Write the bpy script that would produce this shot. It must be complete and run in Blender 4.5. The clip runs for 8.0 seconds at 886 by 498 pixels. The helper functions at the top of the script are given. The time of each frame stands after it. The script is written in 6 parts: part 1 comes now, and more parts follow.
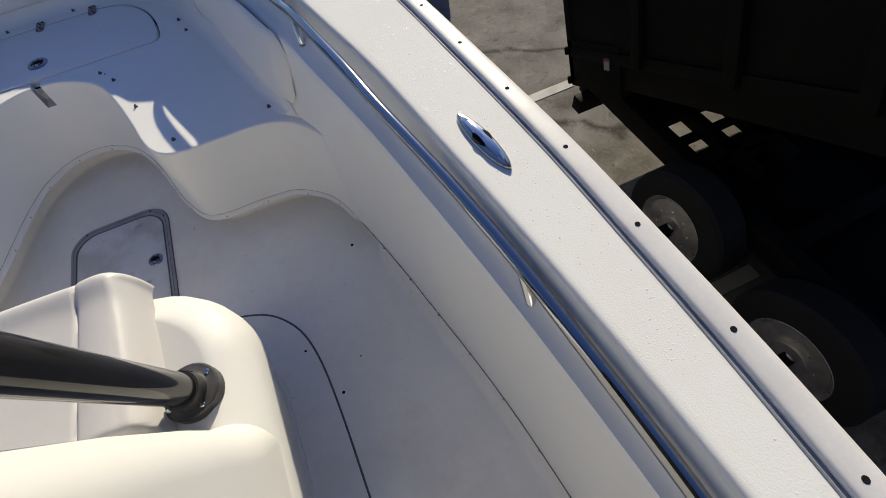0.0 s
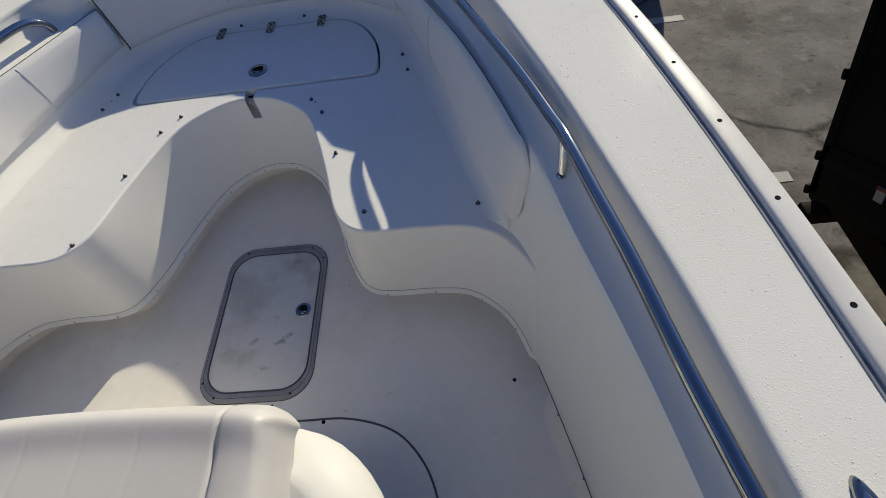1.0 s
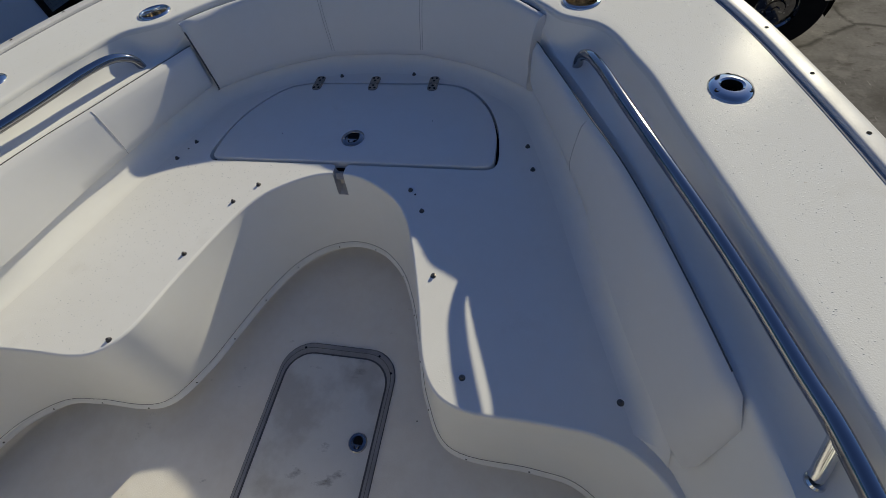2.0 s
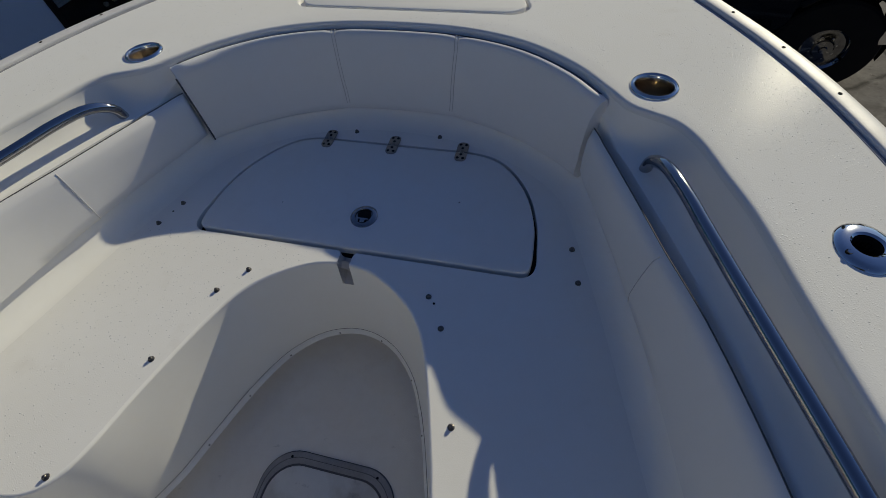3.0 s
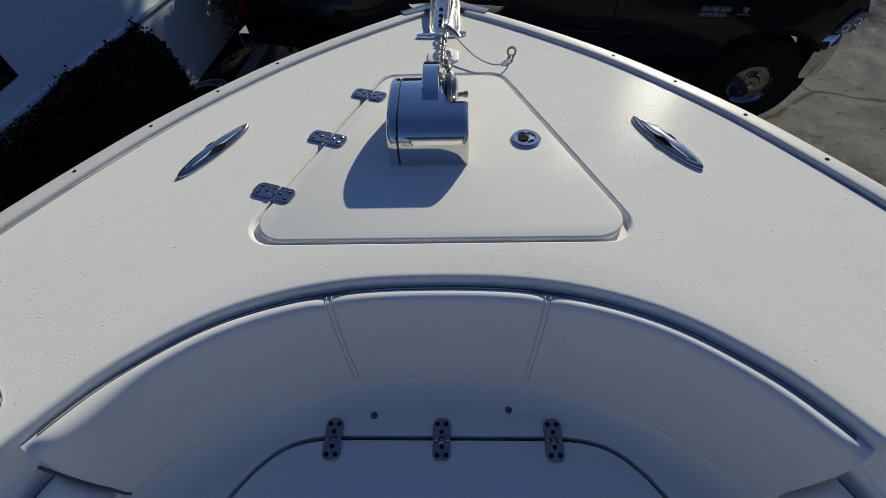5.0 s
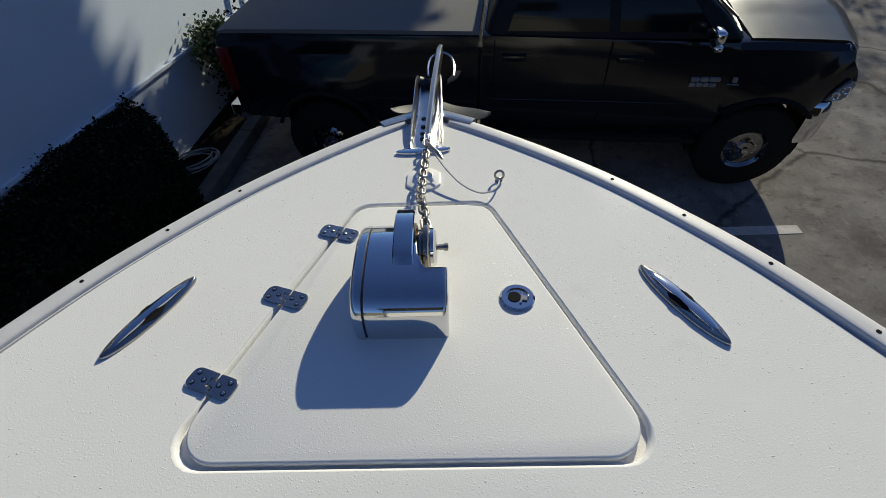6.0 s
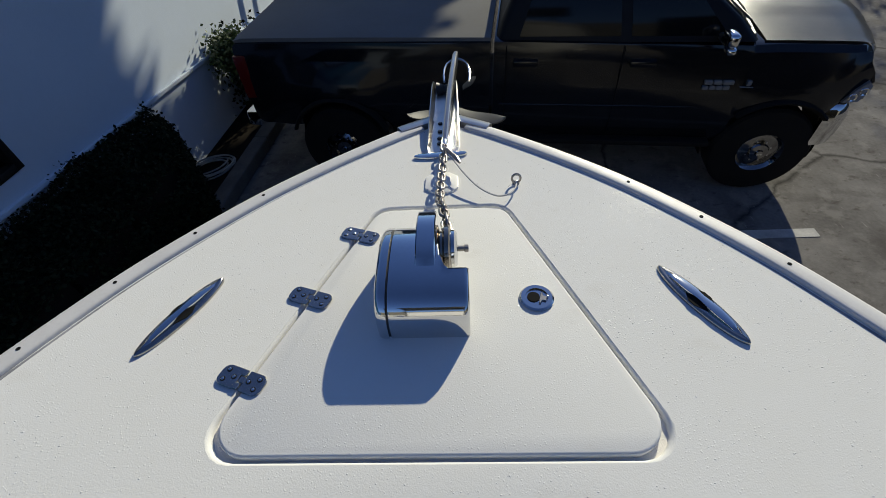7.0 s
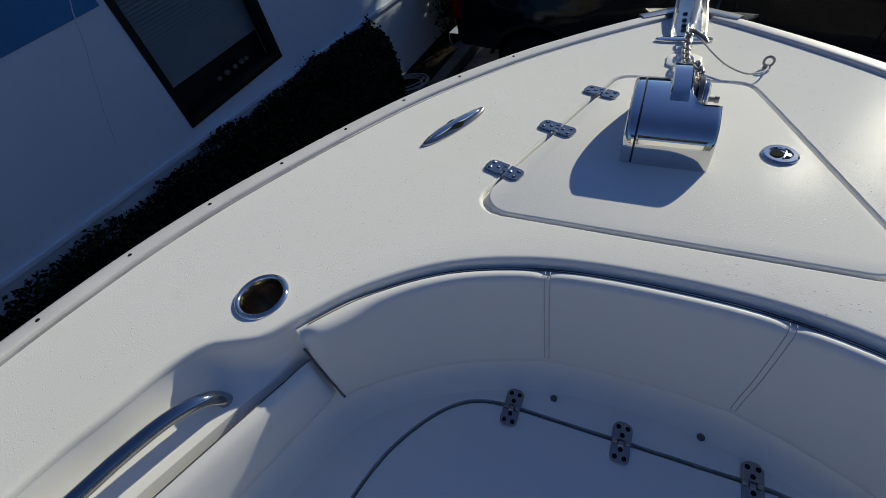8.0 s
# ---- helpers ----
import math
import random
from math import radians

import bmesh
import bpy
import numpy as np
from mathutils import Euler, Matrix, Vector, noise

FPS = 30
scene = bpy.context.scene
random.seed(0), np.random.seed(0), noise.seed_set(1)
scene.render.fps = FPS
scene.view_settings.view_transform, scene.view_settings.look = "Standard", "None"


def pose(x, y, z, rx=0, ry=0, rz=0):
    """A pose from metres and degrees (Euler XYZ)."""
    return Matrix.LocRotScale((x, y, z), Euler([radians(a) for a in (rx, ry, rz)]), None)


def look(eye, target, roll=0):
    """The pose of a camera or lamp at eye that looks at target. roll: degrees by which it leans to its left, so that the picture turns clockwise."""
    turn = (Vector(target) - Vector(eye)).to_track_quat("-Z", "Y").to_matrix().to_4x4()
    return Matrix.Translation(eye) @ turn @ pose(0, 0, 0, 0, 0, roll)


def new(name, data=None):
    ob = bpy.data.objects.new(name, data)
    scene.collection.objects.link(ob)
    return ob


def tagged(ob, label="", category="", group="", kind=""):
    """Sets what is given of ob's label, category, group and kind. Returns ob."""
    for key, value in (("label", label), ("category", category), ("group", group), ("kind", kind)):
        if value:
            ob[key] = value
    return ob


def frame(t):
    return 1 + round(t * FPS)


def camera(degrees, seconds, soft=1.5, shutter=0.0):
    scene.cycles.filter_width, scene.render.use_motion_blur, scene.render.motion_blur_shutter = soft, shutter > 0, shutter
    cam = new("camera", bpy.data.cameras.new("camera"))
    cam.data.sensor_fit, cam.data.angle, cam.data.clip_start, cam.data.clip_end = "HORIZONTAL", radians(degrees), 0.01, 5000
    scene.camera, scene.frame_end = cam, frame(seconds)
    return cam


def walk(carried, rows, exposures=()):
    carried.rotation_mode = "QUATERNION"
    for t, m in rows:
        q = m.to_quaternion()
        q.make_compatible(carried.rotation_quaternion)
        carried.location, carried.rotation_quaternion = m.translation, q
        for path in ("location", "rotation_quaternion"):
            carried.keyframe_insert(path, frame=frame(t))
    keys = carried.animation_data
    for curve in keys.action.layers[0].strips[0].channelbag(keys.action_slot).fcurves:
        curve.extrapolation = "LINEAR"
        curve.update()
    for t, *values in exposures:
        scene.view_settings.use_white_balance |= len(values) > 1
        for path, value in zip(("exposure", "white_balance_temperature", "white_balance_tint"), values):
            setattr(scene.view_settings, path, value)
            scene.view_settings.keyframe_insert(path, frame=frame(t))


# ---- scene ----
cam = camera(89.9, 8.0, soft=0.8)
PATH = [
    (0, (0.864, -2.254, 2.855), (1.145, -1.239, 1.155), -10.5),
    (0.2, (0.82, -2.158, 2.869), (0.978, -1.098, 1.18), -11.7),
    (0.5, (0.772, -2.004, 2.86), (0.791, -0.913, 1.183), -12.2),
    (0.8, (0.755, -1.817, 2.847), (0.65, -0.709, 1.185), -12.1),
    (1, (0.735, -1.704, 2.854), (0.572, -0.608, 1.189), -12.3),
    (1.2, (0.695, -1.606, 2.864), (0.493, -0.503, 1.207), -11.7),
    (1.5, (0.643, -1.462, 2.844), (0.363, -0.35, 1.206), -11.8),
    (1.7, (0.599, -1.376, 2.835), (0.276, -0.261, 1.206), -11.7),
    (2.8, (0.463, -0.998, 2.816), (0.042, 0.108, 1.204), -8.5),
    (3, (0.439, -0.932, 2.822), (0.05, 0.174, 1.201), -7.6),
    (3.2, (0.413, -0.856, 2.831), (0.041, 0.247, 1.205), -7.9),
    (3.5, (0.317, -0.753, 2.84), (-0.002, 0.356, 1.206), -7.6),
    (3.8, (0.167, -0.655, 2.851), (-0.081, 0.46, 1.21), -6.8),
    (4, (0.099, -0.62, 2.853), (-0.111, 0.506, 1.213), -6.3),
    (4.2, (0.06, -0.581, 2.845), (-0.109, 0.556, 1.208), -5.6),
    (4.5, (0.03, -0.479, 2.836), (-0.087, 0.665, 1.2), -4.4),
    (4.8, (0.017, -0.329, 2.819), (-0.065, 0.849, 1.205), -3.6),
    (5, (0.033, -0.206, 2.824), (-0.033, 0.988, 1.221), -3.1),
    (5.2, (0.053, -0.095, 2.825), (0.004, 1.128, 1.244), -2.6),
    (6.3, (0.071, 0.082, 2.872), (0.017, 1.446, 1.411), -3.5),
    (6.5, (0.06, 0.084, 2.873), (0.02, 1.451, 1.413), -3.1),
    (7, (0.052, 0.058, 2.872), (-0.048, 1.419, 1.409), -4.8),
    (7.2, (0.04, 0.026, 2.86), (-0.131, 1.377, 1.395), -6.4),
    (7.5, (-0.005, -0.047, 2.847), (-0.326, 1.249, 1.358), -8.1),
    (7.8, (-0.059, -0.175, 2.846), (-0.571, 1.012, 1.32), -11),
    (8, (-0.09, -0.292, 2.836), (-0.773, 0.806, 1.311), -13.5),
]
walk(cam, [(t, look(eye, target, roll)) for t, eye, target, roll in PATH],
     exposures=[(0, 0.53, 7850, 3), (0.5, 0.28, 7720, 3), (1.0, 0.23, 7690, 1), (1.5, 0.16, 7700, 0), (2.8, -0.30, 7750, -1), (3.5, -0.25, 7750, -1), (4.0, 0.03, 7450, -1), (4.5, -0.18, 7320, -1), (5.2, -0.05, 7340, -1), (6.3, 0.11, 7370, -1), (7.2, 0.11, 7370, -1), (8, -0.06, 7240, -1)])

# ---- light ----
SUN_DIR = Vector((0.975, 2.13, 1.0)).normalized()
world = bpy.data.worlds.new("sky")
scene.world = world
world.use_nodes = True
sky = world.node_tree.nodes.new("ShaderNodeTexSky")
sky.sky_type = "NISHITA"
sky.sun_disc = False
sky.sun_elevation = math.asin(SUN_DIR.z)
sky.air_density, sky.dust_density, sky.ozone_density = 1.0, 0.15, 5.0
sky.sun_rotation = math.atan2(SUN_DIR.x, SUN_DIR.y)
deep = world.node_tree.nodes.new("ShaderNodeHueSaturation")
deep.inputs["Saturation"].default_value, deep.inputs["Hue"].default_value = 1.10, 0.519
world.node_tree.links.new(sky.outputs[0], deep.inputs["Color"])
world.node_tree.links.new(deep.outputs[0], world.node_tree.nodes["Background"].inputs[0])
world.node_tree.nodes["Background"].inputs[1].default_value = 0.104
sun_data = bpy.data.lights.new("sun", "SUN")
sun_data.energy, sun_data.angle, sun_data.color = 4.2, radians(0.55), (1.0, 0.945, 0.86)
sun = new("sun", sun_data)
sun.matrix_world = look(SUN_DIR * 30, (0, 0, 0))


# ---- materials ----
def material(name, colour, rough=0.5, metal=0.0, second=None, scale=4.0, mix=0.5, detail=6.0, bump=0.0, bump_scale=60.0,
             rough_var=0.0, coat=0.0, stretch=None, random_amount=0.0, bump_kind="noise", spec=None):
    """A node material: a base colour broken by large stains and fine grain, with relief and uneven gloss."""
    m = bpy.data.materials.new(name)
    m.use_nodes = True
    nt, b = m.node_tree, m.node_tree.nodes["Principled BSDF"]
    link = nt.links.new
    b.inputs["Roughness"].default_value, b.inputs["Metallic"].default_value = rough, metal
    b.inputs["Coat Weight"].default_value = coat
    if spec is not None:
        b.inputs["Specular IOR Level"].default_value = spec
    co = nt.nodes.new("ShaderNodeTexCoord")
    source = co.outputs["Object"]
    if stretch:
        mp = nt.nodes.new("ShaderNodeMapping")
        mp.inputs["Scale"].default_value = stretch
        link(source, mp.inputs["Vector"])
        source = mp.outputs[0]
    big = nt.nodes.new("ShaderNodeTexNoise")
    big.inputs["Scale"].default_value, big.inputs["Detail"].default_value = scale, detail
    link(source, big.inputs["Vector"])
    fine = nt.nodes.new("ShaderNodeTexNoise")
    fine.inputs["Scale"].default_value, fine.inputs["Detail"].default_value = scale * 14, 4.0
    link(source, fine.inputs["Vector"])
    both = nt.nodes.new("ShaderNodeMath")
    both.operation = "MULTIPLY_ADD"
    link(fine.outputs[0], both.inputs[0])
    both.inputs[1].default_value = 0.35
    link(big.outputs[0], both.inputs[2])
    ramp = nt.nodes.new("ShaderNodeMapRange")
    ramp.inputs[1].default_value, ramp.inputs[2].default_value = 0.45, 0.95
    link(both.outputs[0], ramp.inputs[0])
    blend = nt.nodes.new("ShaderNodeMix")
    blend.data_type = "RGBA"
    second = second or tuple(c * 0.85 for c in colour)
    blend.inputs["A"].default_value, blend.inputs["B"].default_value = (*colour, 1), (*second, 1)
    amount = nt.nodes.new("ShaderNodeMath")
    amount.operation = "MULTIPLY"
    amount.inputs[1].default_value = mix
    link(ramp.outputs[0], amount.inputs[0])
    link(amount.outputs[0], blend.inputs["Factor"])
    colour_out = blend.outputs["Result"]
    if random_amount:
        info = nt.nodes.new("ShaderNodeNewGeometry")
        hsv = nt.nodes.new("ShaderNodeHueSaturation")
        rr = nt.nodes.new("ShaderNodeMapRange")
        rr.inputs[3].default_value, rr.inputs[4].default_value = 1 - random_amount, 1 + random_amount
        link(info.outputs["Random Per Island"], rr.inputs[0])
        link(rr.outputs[0], hsv.inputs["Value"])
        link(colour_out, hsv.inputs["Color"])
        colour_out = hsv.outputs[0]
    link(colour_out, b.inputs["Base Color"])
    if rough_var:
        rv = nt.nodes.new("ShaderNodeMapRange")
        rv.inputs[3].default_value, rv.inputs[4].default_value = max(rough - rough_var, 0.02), rough + rough_var
        link(both.outputs[0], rv.inputs[0])
        link(rv.outputs[0], b.inputs["Roughness"])
    if bump:
        if bump_kind == "drops":
            tex = nt.nodes.new("ShaderNodeTexVoronoi")
            tex.inputs["Scale"].default_value = bump_scale
            link(source, tex.inputs["Vector"])
            h = nt.nodes.new("ShaderNodeMapRange")
            h.interpolation_type = "SMOOTHSTEP"
            tex.inputs["Randomness"].default_value = 1.0
            h.inputs[1].default_value, h.inputs[2].default_value = 0.06, 0.26
            h.inputs[3].default_value, h.inputs[4].default_value = 1, 0
            link(tex.outputs["Distance"], h.inputs[0])
            patch = nt.nodes.new("ShaderNodeTexNoise")
            patch.inputs["Scale"].default_value = 9.0
            patch.inputs["Detail"].default_value = 3.0
            link(source, patch.inputs["Vector"])
            pr = nt.nodes.new("ShaderNodeMapRange")
            pr.inputs[1].default_value, pr.inputs[2].default_value = 0.42, 0.62
            link(patch.outputs[0], pr.inputs[0])
            pick = nt.nodes.new("ShaderNodeMath")
            pick.operation = "MULTIPLY"
            link(h.outputs[0], pick.inputs[0])
            link(pr.outputs[0], pick.inputs[1])
            grain = nt.nodes.new("ShaderNodeTexNoise")
            grain.inputs["Scale"].default_value, grain.inputs["Detail"].default_value = 420.0, 2.0
            link(source, grain.inputs["Vector"])
            rough_sum = nt.nodes.new("ShaderNodeMath")
            rough_sum.operation = "MULTIPLY_ADD"
            rough_sum.inputs[1].default_value = 0.6
            link(grain.outputs[0], rough_sum.inputs[0])
            link(pick.outputs[0], rough_sum.inputs[2])
            height = pick.outputs[0]
            wet = nt.nodes.new("ShaderNodeMath")
            wet.operation = "MULTIPLY"
            wet.inputs[1].default_value = 0.2
            link(height, wet.inputs[0])
            link(wet.outputs[0], b.inputs["Coat Weight"])
            b.inputs["Coat Roughness"].default_value = 0.08
        else:
            tex = nt.nodes.new("ShaderNodeTexNoise")
            tex.inputs["Scale"].default_value, tex.inputs["Detail"].default_value = bump_scale, 4.0
            link(source, tex.inputs["Vector"])
            height = tex.outputs[0]
        bp = nt.nodes.new("ShaderNodeBump")
        bp.inputs["Strength"].default_value, bp.inputs["Distance"].default_value = min(bump, 1.0), 0.002
        link(rough_sum.outputs[0] if bump_kind == "drops" else height, bp.inputs["Height"])
        link(bp.outputs[0], b.inputs["Normal"])
        if bump_kind == "drops":
            link(bp.outputs[0], b.inputs["Coat Normal"])
    return m


def smudge(m, colour, scale, low, high, amount, stretch=(1, 1, 1), seed=0.0):
    """Stains with a shape of their own over a material's base colour."""
    nt = m.node_tree
    b = nt.nodes["Principled BSDF"]
    co, mp, tex = (nt.nodes.new(k) for k in ("ShaderNodeTexCoord", "ShaderNodeMapping", "ShaderNodeTexNoise"))
    mp.inputs["Scale"].default_value, mp.inputs["Location"].default_value = stretch, (seed, seed * 0.7, 0)
    tex.inputs["Scale"].default_value, tex.inputs["Detail"].default_value, tex.inputs["Roughness"].default_value = scale, 7.0, 0.6
    r = nt.nodes.new("ShaderNodeMapRange")
    r.inputs[1].default_value, r.inputs[2].default_value, r.inputs[4].default_value = low, high, amount
    x = nt.nodes.new("ShaderNodeMix")
    x.data_type = "RGBA"
    x.inputs["B"].default_value = (*colour, 1)
    link = nt.links.new
    link(co.outputs["Object"], mp.inputs["Vector"])
    link(mp.outputs[0], tex.inputs["Vector"])
    link(tex.outputs[0], r.inputs[0])
    link(r.outputs[0], x.inputs["Factor"])
    link(b.inputs["Base Color"].links[0].from_socket, x.inputs["A"])
    link(x.outputs["Result"], b.inputs["Base Color"])
    return m


GELCOAT = material("gelcoat", (0.88, 0.87, 0.835), 0.34, spec=0.28, second=(0.82, 0.795, 0.735), scale=1.5, mix=0.6, rough_var=0.05)
DECK = material("deck_gelcoat", (0.785, 0.78, 0.755), 0.13, spec=0.0022, second=(0.75, 0.735, 0.68), scale=2.5, mix=0.6, bump=0.20, bump_scale=150, rough_var=0.04, bump_kind="drops")
smudge(smudge(DECK, (0.46, 0.38, 0.26), 110.0, 0.70, 0.76, 0.6, (1, 1, 1), 4.0), (0.60, 0.56, 0.48), 7.0, 0.62, 0.76, 0.25, (1, 1.6, 1), 8.0)
NONSKID = smudge(material("seat_gelcoat", (0.83, 0.82, 0.79), 0.4, spec=0.25, second=(0.76, 0.74, 0.69), scale=2.0, mix=0.6, bump=0.12, bump_scale=105, bump_kind="drops"), (0.62, 0.58, 0.52), 9.0, 0.62, 0.75, 0.2)
smudge(NONSKID, (0.06, 0.055, 0.05), 75.0, 0.755, 0.77, 0.85, (1, 1, 1), 13.0)
LID = smudge(smudge(material("scuffed_lid", (0.76, 0.745, 0.71), 0.55, spec=0.25, second=(0.64, 0.61, 0.56), scale=3.0, mix=0.7, bump=0.25, bump_scale=380), (0.20, 0.18, 0.16), 13.0, 0.60, 0.70, 0.75, (0.8, 1.5, 1), 3.1), (0.45, 0.41, 0.36), 6.0, 0.52, 0.66, 0.5)
FLOOR = material("floor_gelcoat", (0.85, 0.82, 0.77), 0.6, spec=0.25, second=(0.72, 0.665, 0.59), scale=2.6, mix=0.75, bump=0.3, bump_scale=380)
smudge(smudge(FLOOR, (0.50, 0.43, 0.35), 3.2, 0.52, 0.70, 0.28), (0.22, 0.20, 0.18), 17.0, 0.67, 0.75, 0.5, (1, 1.6, 1), 1.7)
VINYL = material("vinyl", (0.79, 0.78, 0.76), 0.45, second=(0.74, 0.73, 0.70), scale=3.0, mix=0.6, bump=0.07, bump_scale=300)
STITCH = material("stitch", (0.52, 0.51, 0.50), 0.7)
SEAM = material("dark_seam", (0.07, 0.07, 0.075), 0.7, second=(0.16, 0.15, 0.14), scale=8)
STEEL = material("polished_steel", (0.70, 0.70, 0.695), 0.08, 1.0, second=(0.60, 0.59, 0.58), scale=9, mix=0.5, rough_var=0.03)
BAR = material("rail_steel", (0.40, 0.40, 0.405), 0.06, 1.0, second=(0.38, 0.375, 0.37), scale=9, mix=0.5, rough_var=0.02)
WORN_STEEL = material("worn_steel", (0.46, 0.45, 0.43), 0.17, 1.0, second=(0.26, 0.25, 0.235), scale=28, mix=0.8, rough_var=0.06)
HINGE = material("hinge_steel", (0.30, 0.285, 0.27), 0.34, 1.0, second=(0.36, 0.34, 0.32), scale=30, mix=0.7)
BRUSHED = material("brushed_steel", (0.58, 0.52, 0.43), 0.19, 1.0, second=(0.22, 0.19, 0.16), scale=6, mix=0.8, stretch=(1, 1, 0.1))
RAIL = material("rub_rail_vinyl", (0.68, 0.67, 0.66), 0.48, second=(0.50, 0.49, 0.48), scale=12, mix=0.6, rough_var=0.1)
ALLOY = material("rail_insert", (0.50, 0.50, 0.50), 0.28, 1.0, second=(0.34, 0.34, 0.34), scale=20, mix=0.6)
STUD = material("tarnished_stud", (0.16, 0.15, 0.14), 0.4, 1.0, second=(0.07, 0.065, 0.06), scale=40)
LATCH = material("dull_latch_steel", (0.36, 0.36, 0.37), 0.25, 1.0, second=(0.22, 0.21, 0.20), scale=25, mix=0.7)
BLACK = material("black_plastic", (0.02, 0.02, 0.021), 0.4, second=(0.10, 0.095, 0.09), scale=30, mix=0.5)
DARK_PIPE = material("anodized_pipe", (0.010, 0.0095, 0.0095), 0.07, spec=0.3, second=(0.02, 0.019, 0.018), scale=20, mix=0.5)
GROOVE_GREY = material("groove_grey", (0.36, 0.365, 0.385), 0.6, second=(0.14, 0.14, 0.145), scale=15, mix=0.8)
HATCH_FRAME = material("grey_hatch_frame", (0.36, 0.352, 0.35), 0.5, second=(0.20, 0.195, 0.19), scale=14, mix=0.8)
# near-black for dark screws and specks; also puts shade into holes and gaps
HOLE = material("dark_hole", (0.015, 0.015, 0.015), 0.8, spec=0.04)


# ---- mesh tools ----
def part(name, bm, mat, parent=None, label="", smooth=35):
    bmesh.ops.recalc_face_normals(bm, faces=bm.faces)
    me = bpy.data.meshes.new(name)
    bm.to_mesh(me)
    bm.free()
    me.materials.append(mat)
    if smooth:
        me.polygons.foreach_set("use_smooth", [True] * len(me.polygons))
        me.set_sharp_from_angle(angle=radians(smooth))
    ob = new(name, me)
    ob.parent = parent
    if label:
        ob["label"] = label
    return ob


def thing(name, label, category, group="", kind="", at=(0, 0, 0)):
    ob = new(name)
    ob.empty_display_size = 0.05
    ob.location = at
    return tagged(ob, label, category, group, kind)


def spline(keys, n):
    """n + 1 points along a smooth curve through the keys, evenly spaced by the keys' distance."""
    k = np.array(keys, float)
    d = np.r_[0, np.cumsum(np.maximum(np.linalg.norm(np.diff(k, axis=0), axis=1), 1e-6) ** 0.5)]
    out = []
    for s in np.linspace(0, d[-1], n + 1):
        i = min(np.searchsorted(d, s, "right") - 1, len(k) - 2)
        u = (s - d[i]) / (d[i + 1] - d[i])
        h = d[i + 1] - d[i]
        m0 = (k[i + 1] - k[i]) if i == 0 else (k[i + 1] - k[i - 1]) / (d[i + 1] - d[i - 1]) * h
        m1 = (k[i + 1] - k[i]) if i == len(k) - 2 else (k[i + 2] - k[i]) / (d[i + 2] - d[i]) * h
        # a half line crosses the boat's middle line square to it
        if k.shape[1] == 2 and i == 0 and k[0, 0] == 0:
            m0 = np.array((k[1, 0], 0.0))
        if k.shape[1] == 2 and i == len(k) - 2 and k[-1, 0] == 0:
            m1 = np.array((-k[i, 0], 0.0))
        out.append((2 * u**3 - 3 * u**2 + 1) * k[i] + (u**3 - 2 * u**2 + u) * m0 + (3 * u**2 - 2 * u**3) * k[i + 1] + (u**3 - u**2) * m1)
    return np.array(out)


def mirrored(half):
    """The whole line, starboard aft to port aft, from its starboard half, which ends on the middle line."""
    other = half[-2::-1].copy()
    other[:, 0] *= -1
    return np.vstack([half, other])


def normals2d(line):
    """The plan normal to the right of the way along a line."""
    t = np.gradient(line[:, :2], axis=0)
    t /= np.maximum(np.linalg.norm(t, axis=1, keepdims=True), 1e-9)
    return np.stack([t[:, 1], -t[:, 0]], 1)


def loft(rows, closed_across=False, closed_along=False, bm=None, caps=False):
    """A skin over rows of points (each row one cross-section)."""
    bm = bm or bmesh.new()
    vs = [[bm.verts.new(p) for p in row] for row in rows]
    n, m = len(vs), len(vs[0])
    for i in range(n if closed_along else n - 1):
        a, b = vs[i], vs[(i + 1) % n]
        for j in range(m if closed_across else m - 1):
            k = (j + 1) % m
            try:
                bm.faces.new((a[j], a[k], b[k], b[j]))
            except ValueError:
                pass
    if caps:
        bm.faces.new(vs[0])
        bm.faces.new(vs[-1][::-1])
    return bm


def tube(line, radius, sides=12, bm=None, caps=True):
    """A round bar along a line of points."""
    p = np.array(line, float)
    t = np.gradient(p, axis=0)
    t /= np.linalg.norm(t, axis=1, keepdims=True)
    up = np.array((0, 0, 1.0)) if abs(t[0, 2]) < 0.9 else np.array((1.0, 0, 0))
    radii = np.broadcast_to(radius, len(p))
    rows = []
    for q, d, r in zip(p, t, radii):
        a = np.cross(d, up)
        a /= np.linalg.norm(a)
        b = np.cross(a, d)
        up = b
        rows.append([q + r * (math.cos(w) * a + math.sin(w) * b) for w in np.linspace(0, 2 * math.pi, sides, endpoint=False)])
    return loft(rows, closed_across=True, bm=bm, caps=caps)


def fill(loops, z, bm=None):
    """A flat sheet at height z inside the first loop and outside the others."""
    bm = bm or bmesh.new()
    edges = []
    for loop in loops:
        vs = [bm.verts.new((p[0], p[1], z)) for p in loop]
        edges += [bm.edges.new((vs[i], vs[(i + 1) % len(vs)])) for i in range(len(vs))]
    bmesh.ops.triangle_fill(bm, use_beauty=True, use_dissolve=False, edges=edges, normal=(0, 0, 1))
    return bm


def box(bm, lo, hi, bevel=0.0, segments=2):
    """A box between two corners, with rounded edges."""
    m = Matrix.Translation([(a + b) / 2 for a, b in zip(lo, hi)]) @ Matrix.Diagonal([*[abs(b - a) for a, b in zip(lo, hi)], 1])
    made = bmesh.ops.create_cube(bm, size=1, matrix=m)
    if bevel:
        edges = list({e for v in made["verts"] for e in v.link_edges})
        bmesh.ops.bevel(bm, geom=edges, offset=bevel, segments=segments, profile=0.5, affect="EDGES", clamp_overlap=True)
    return bm


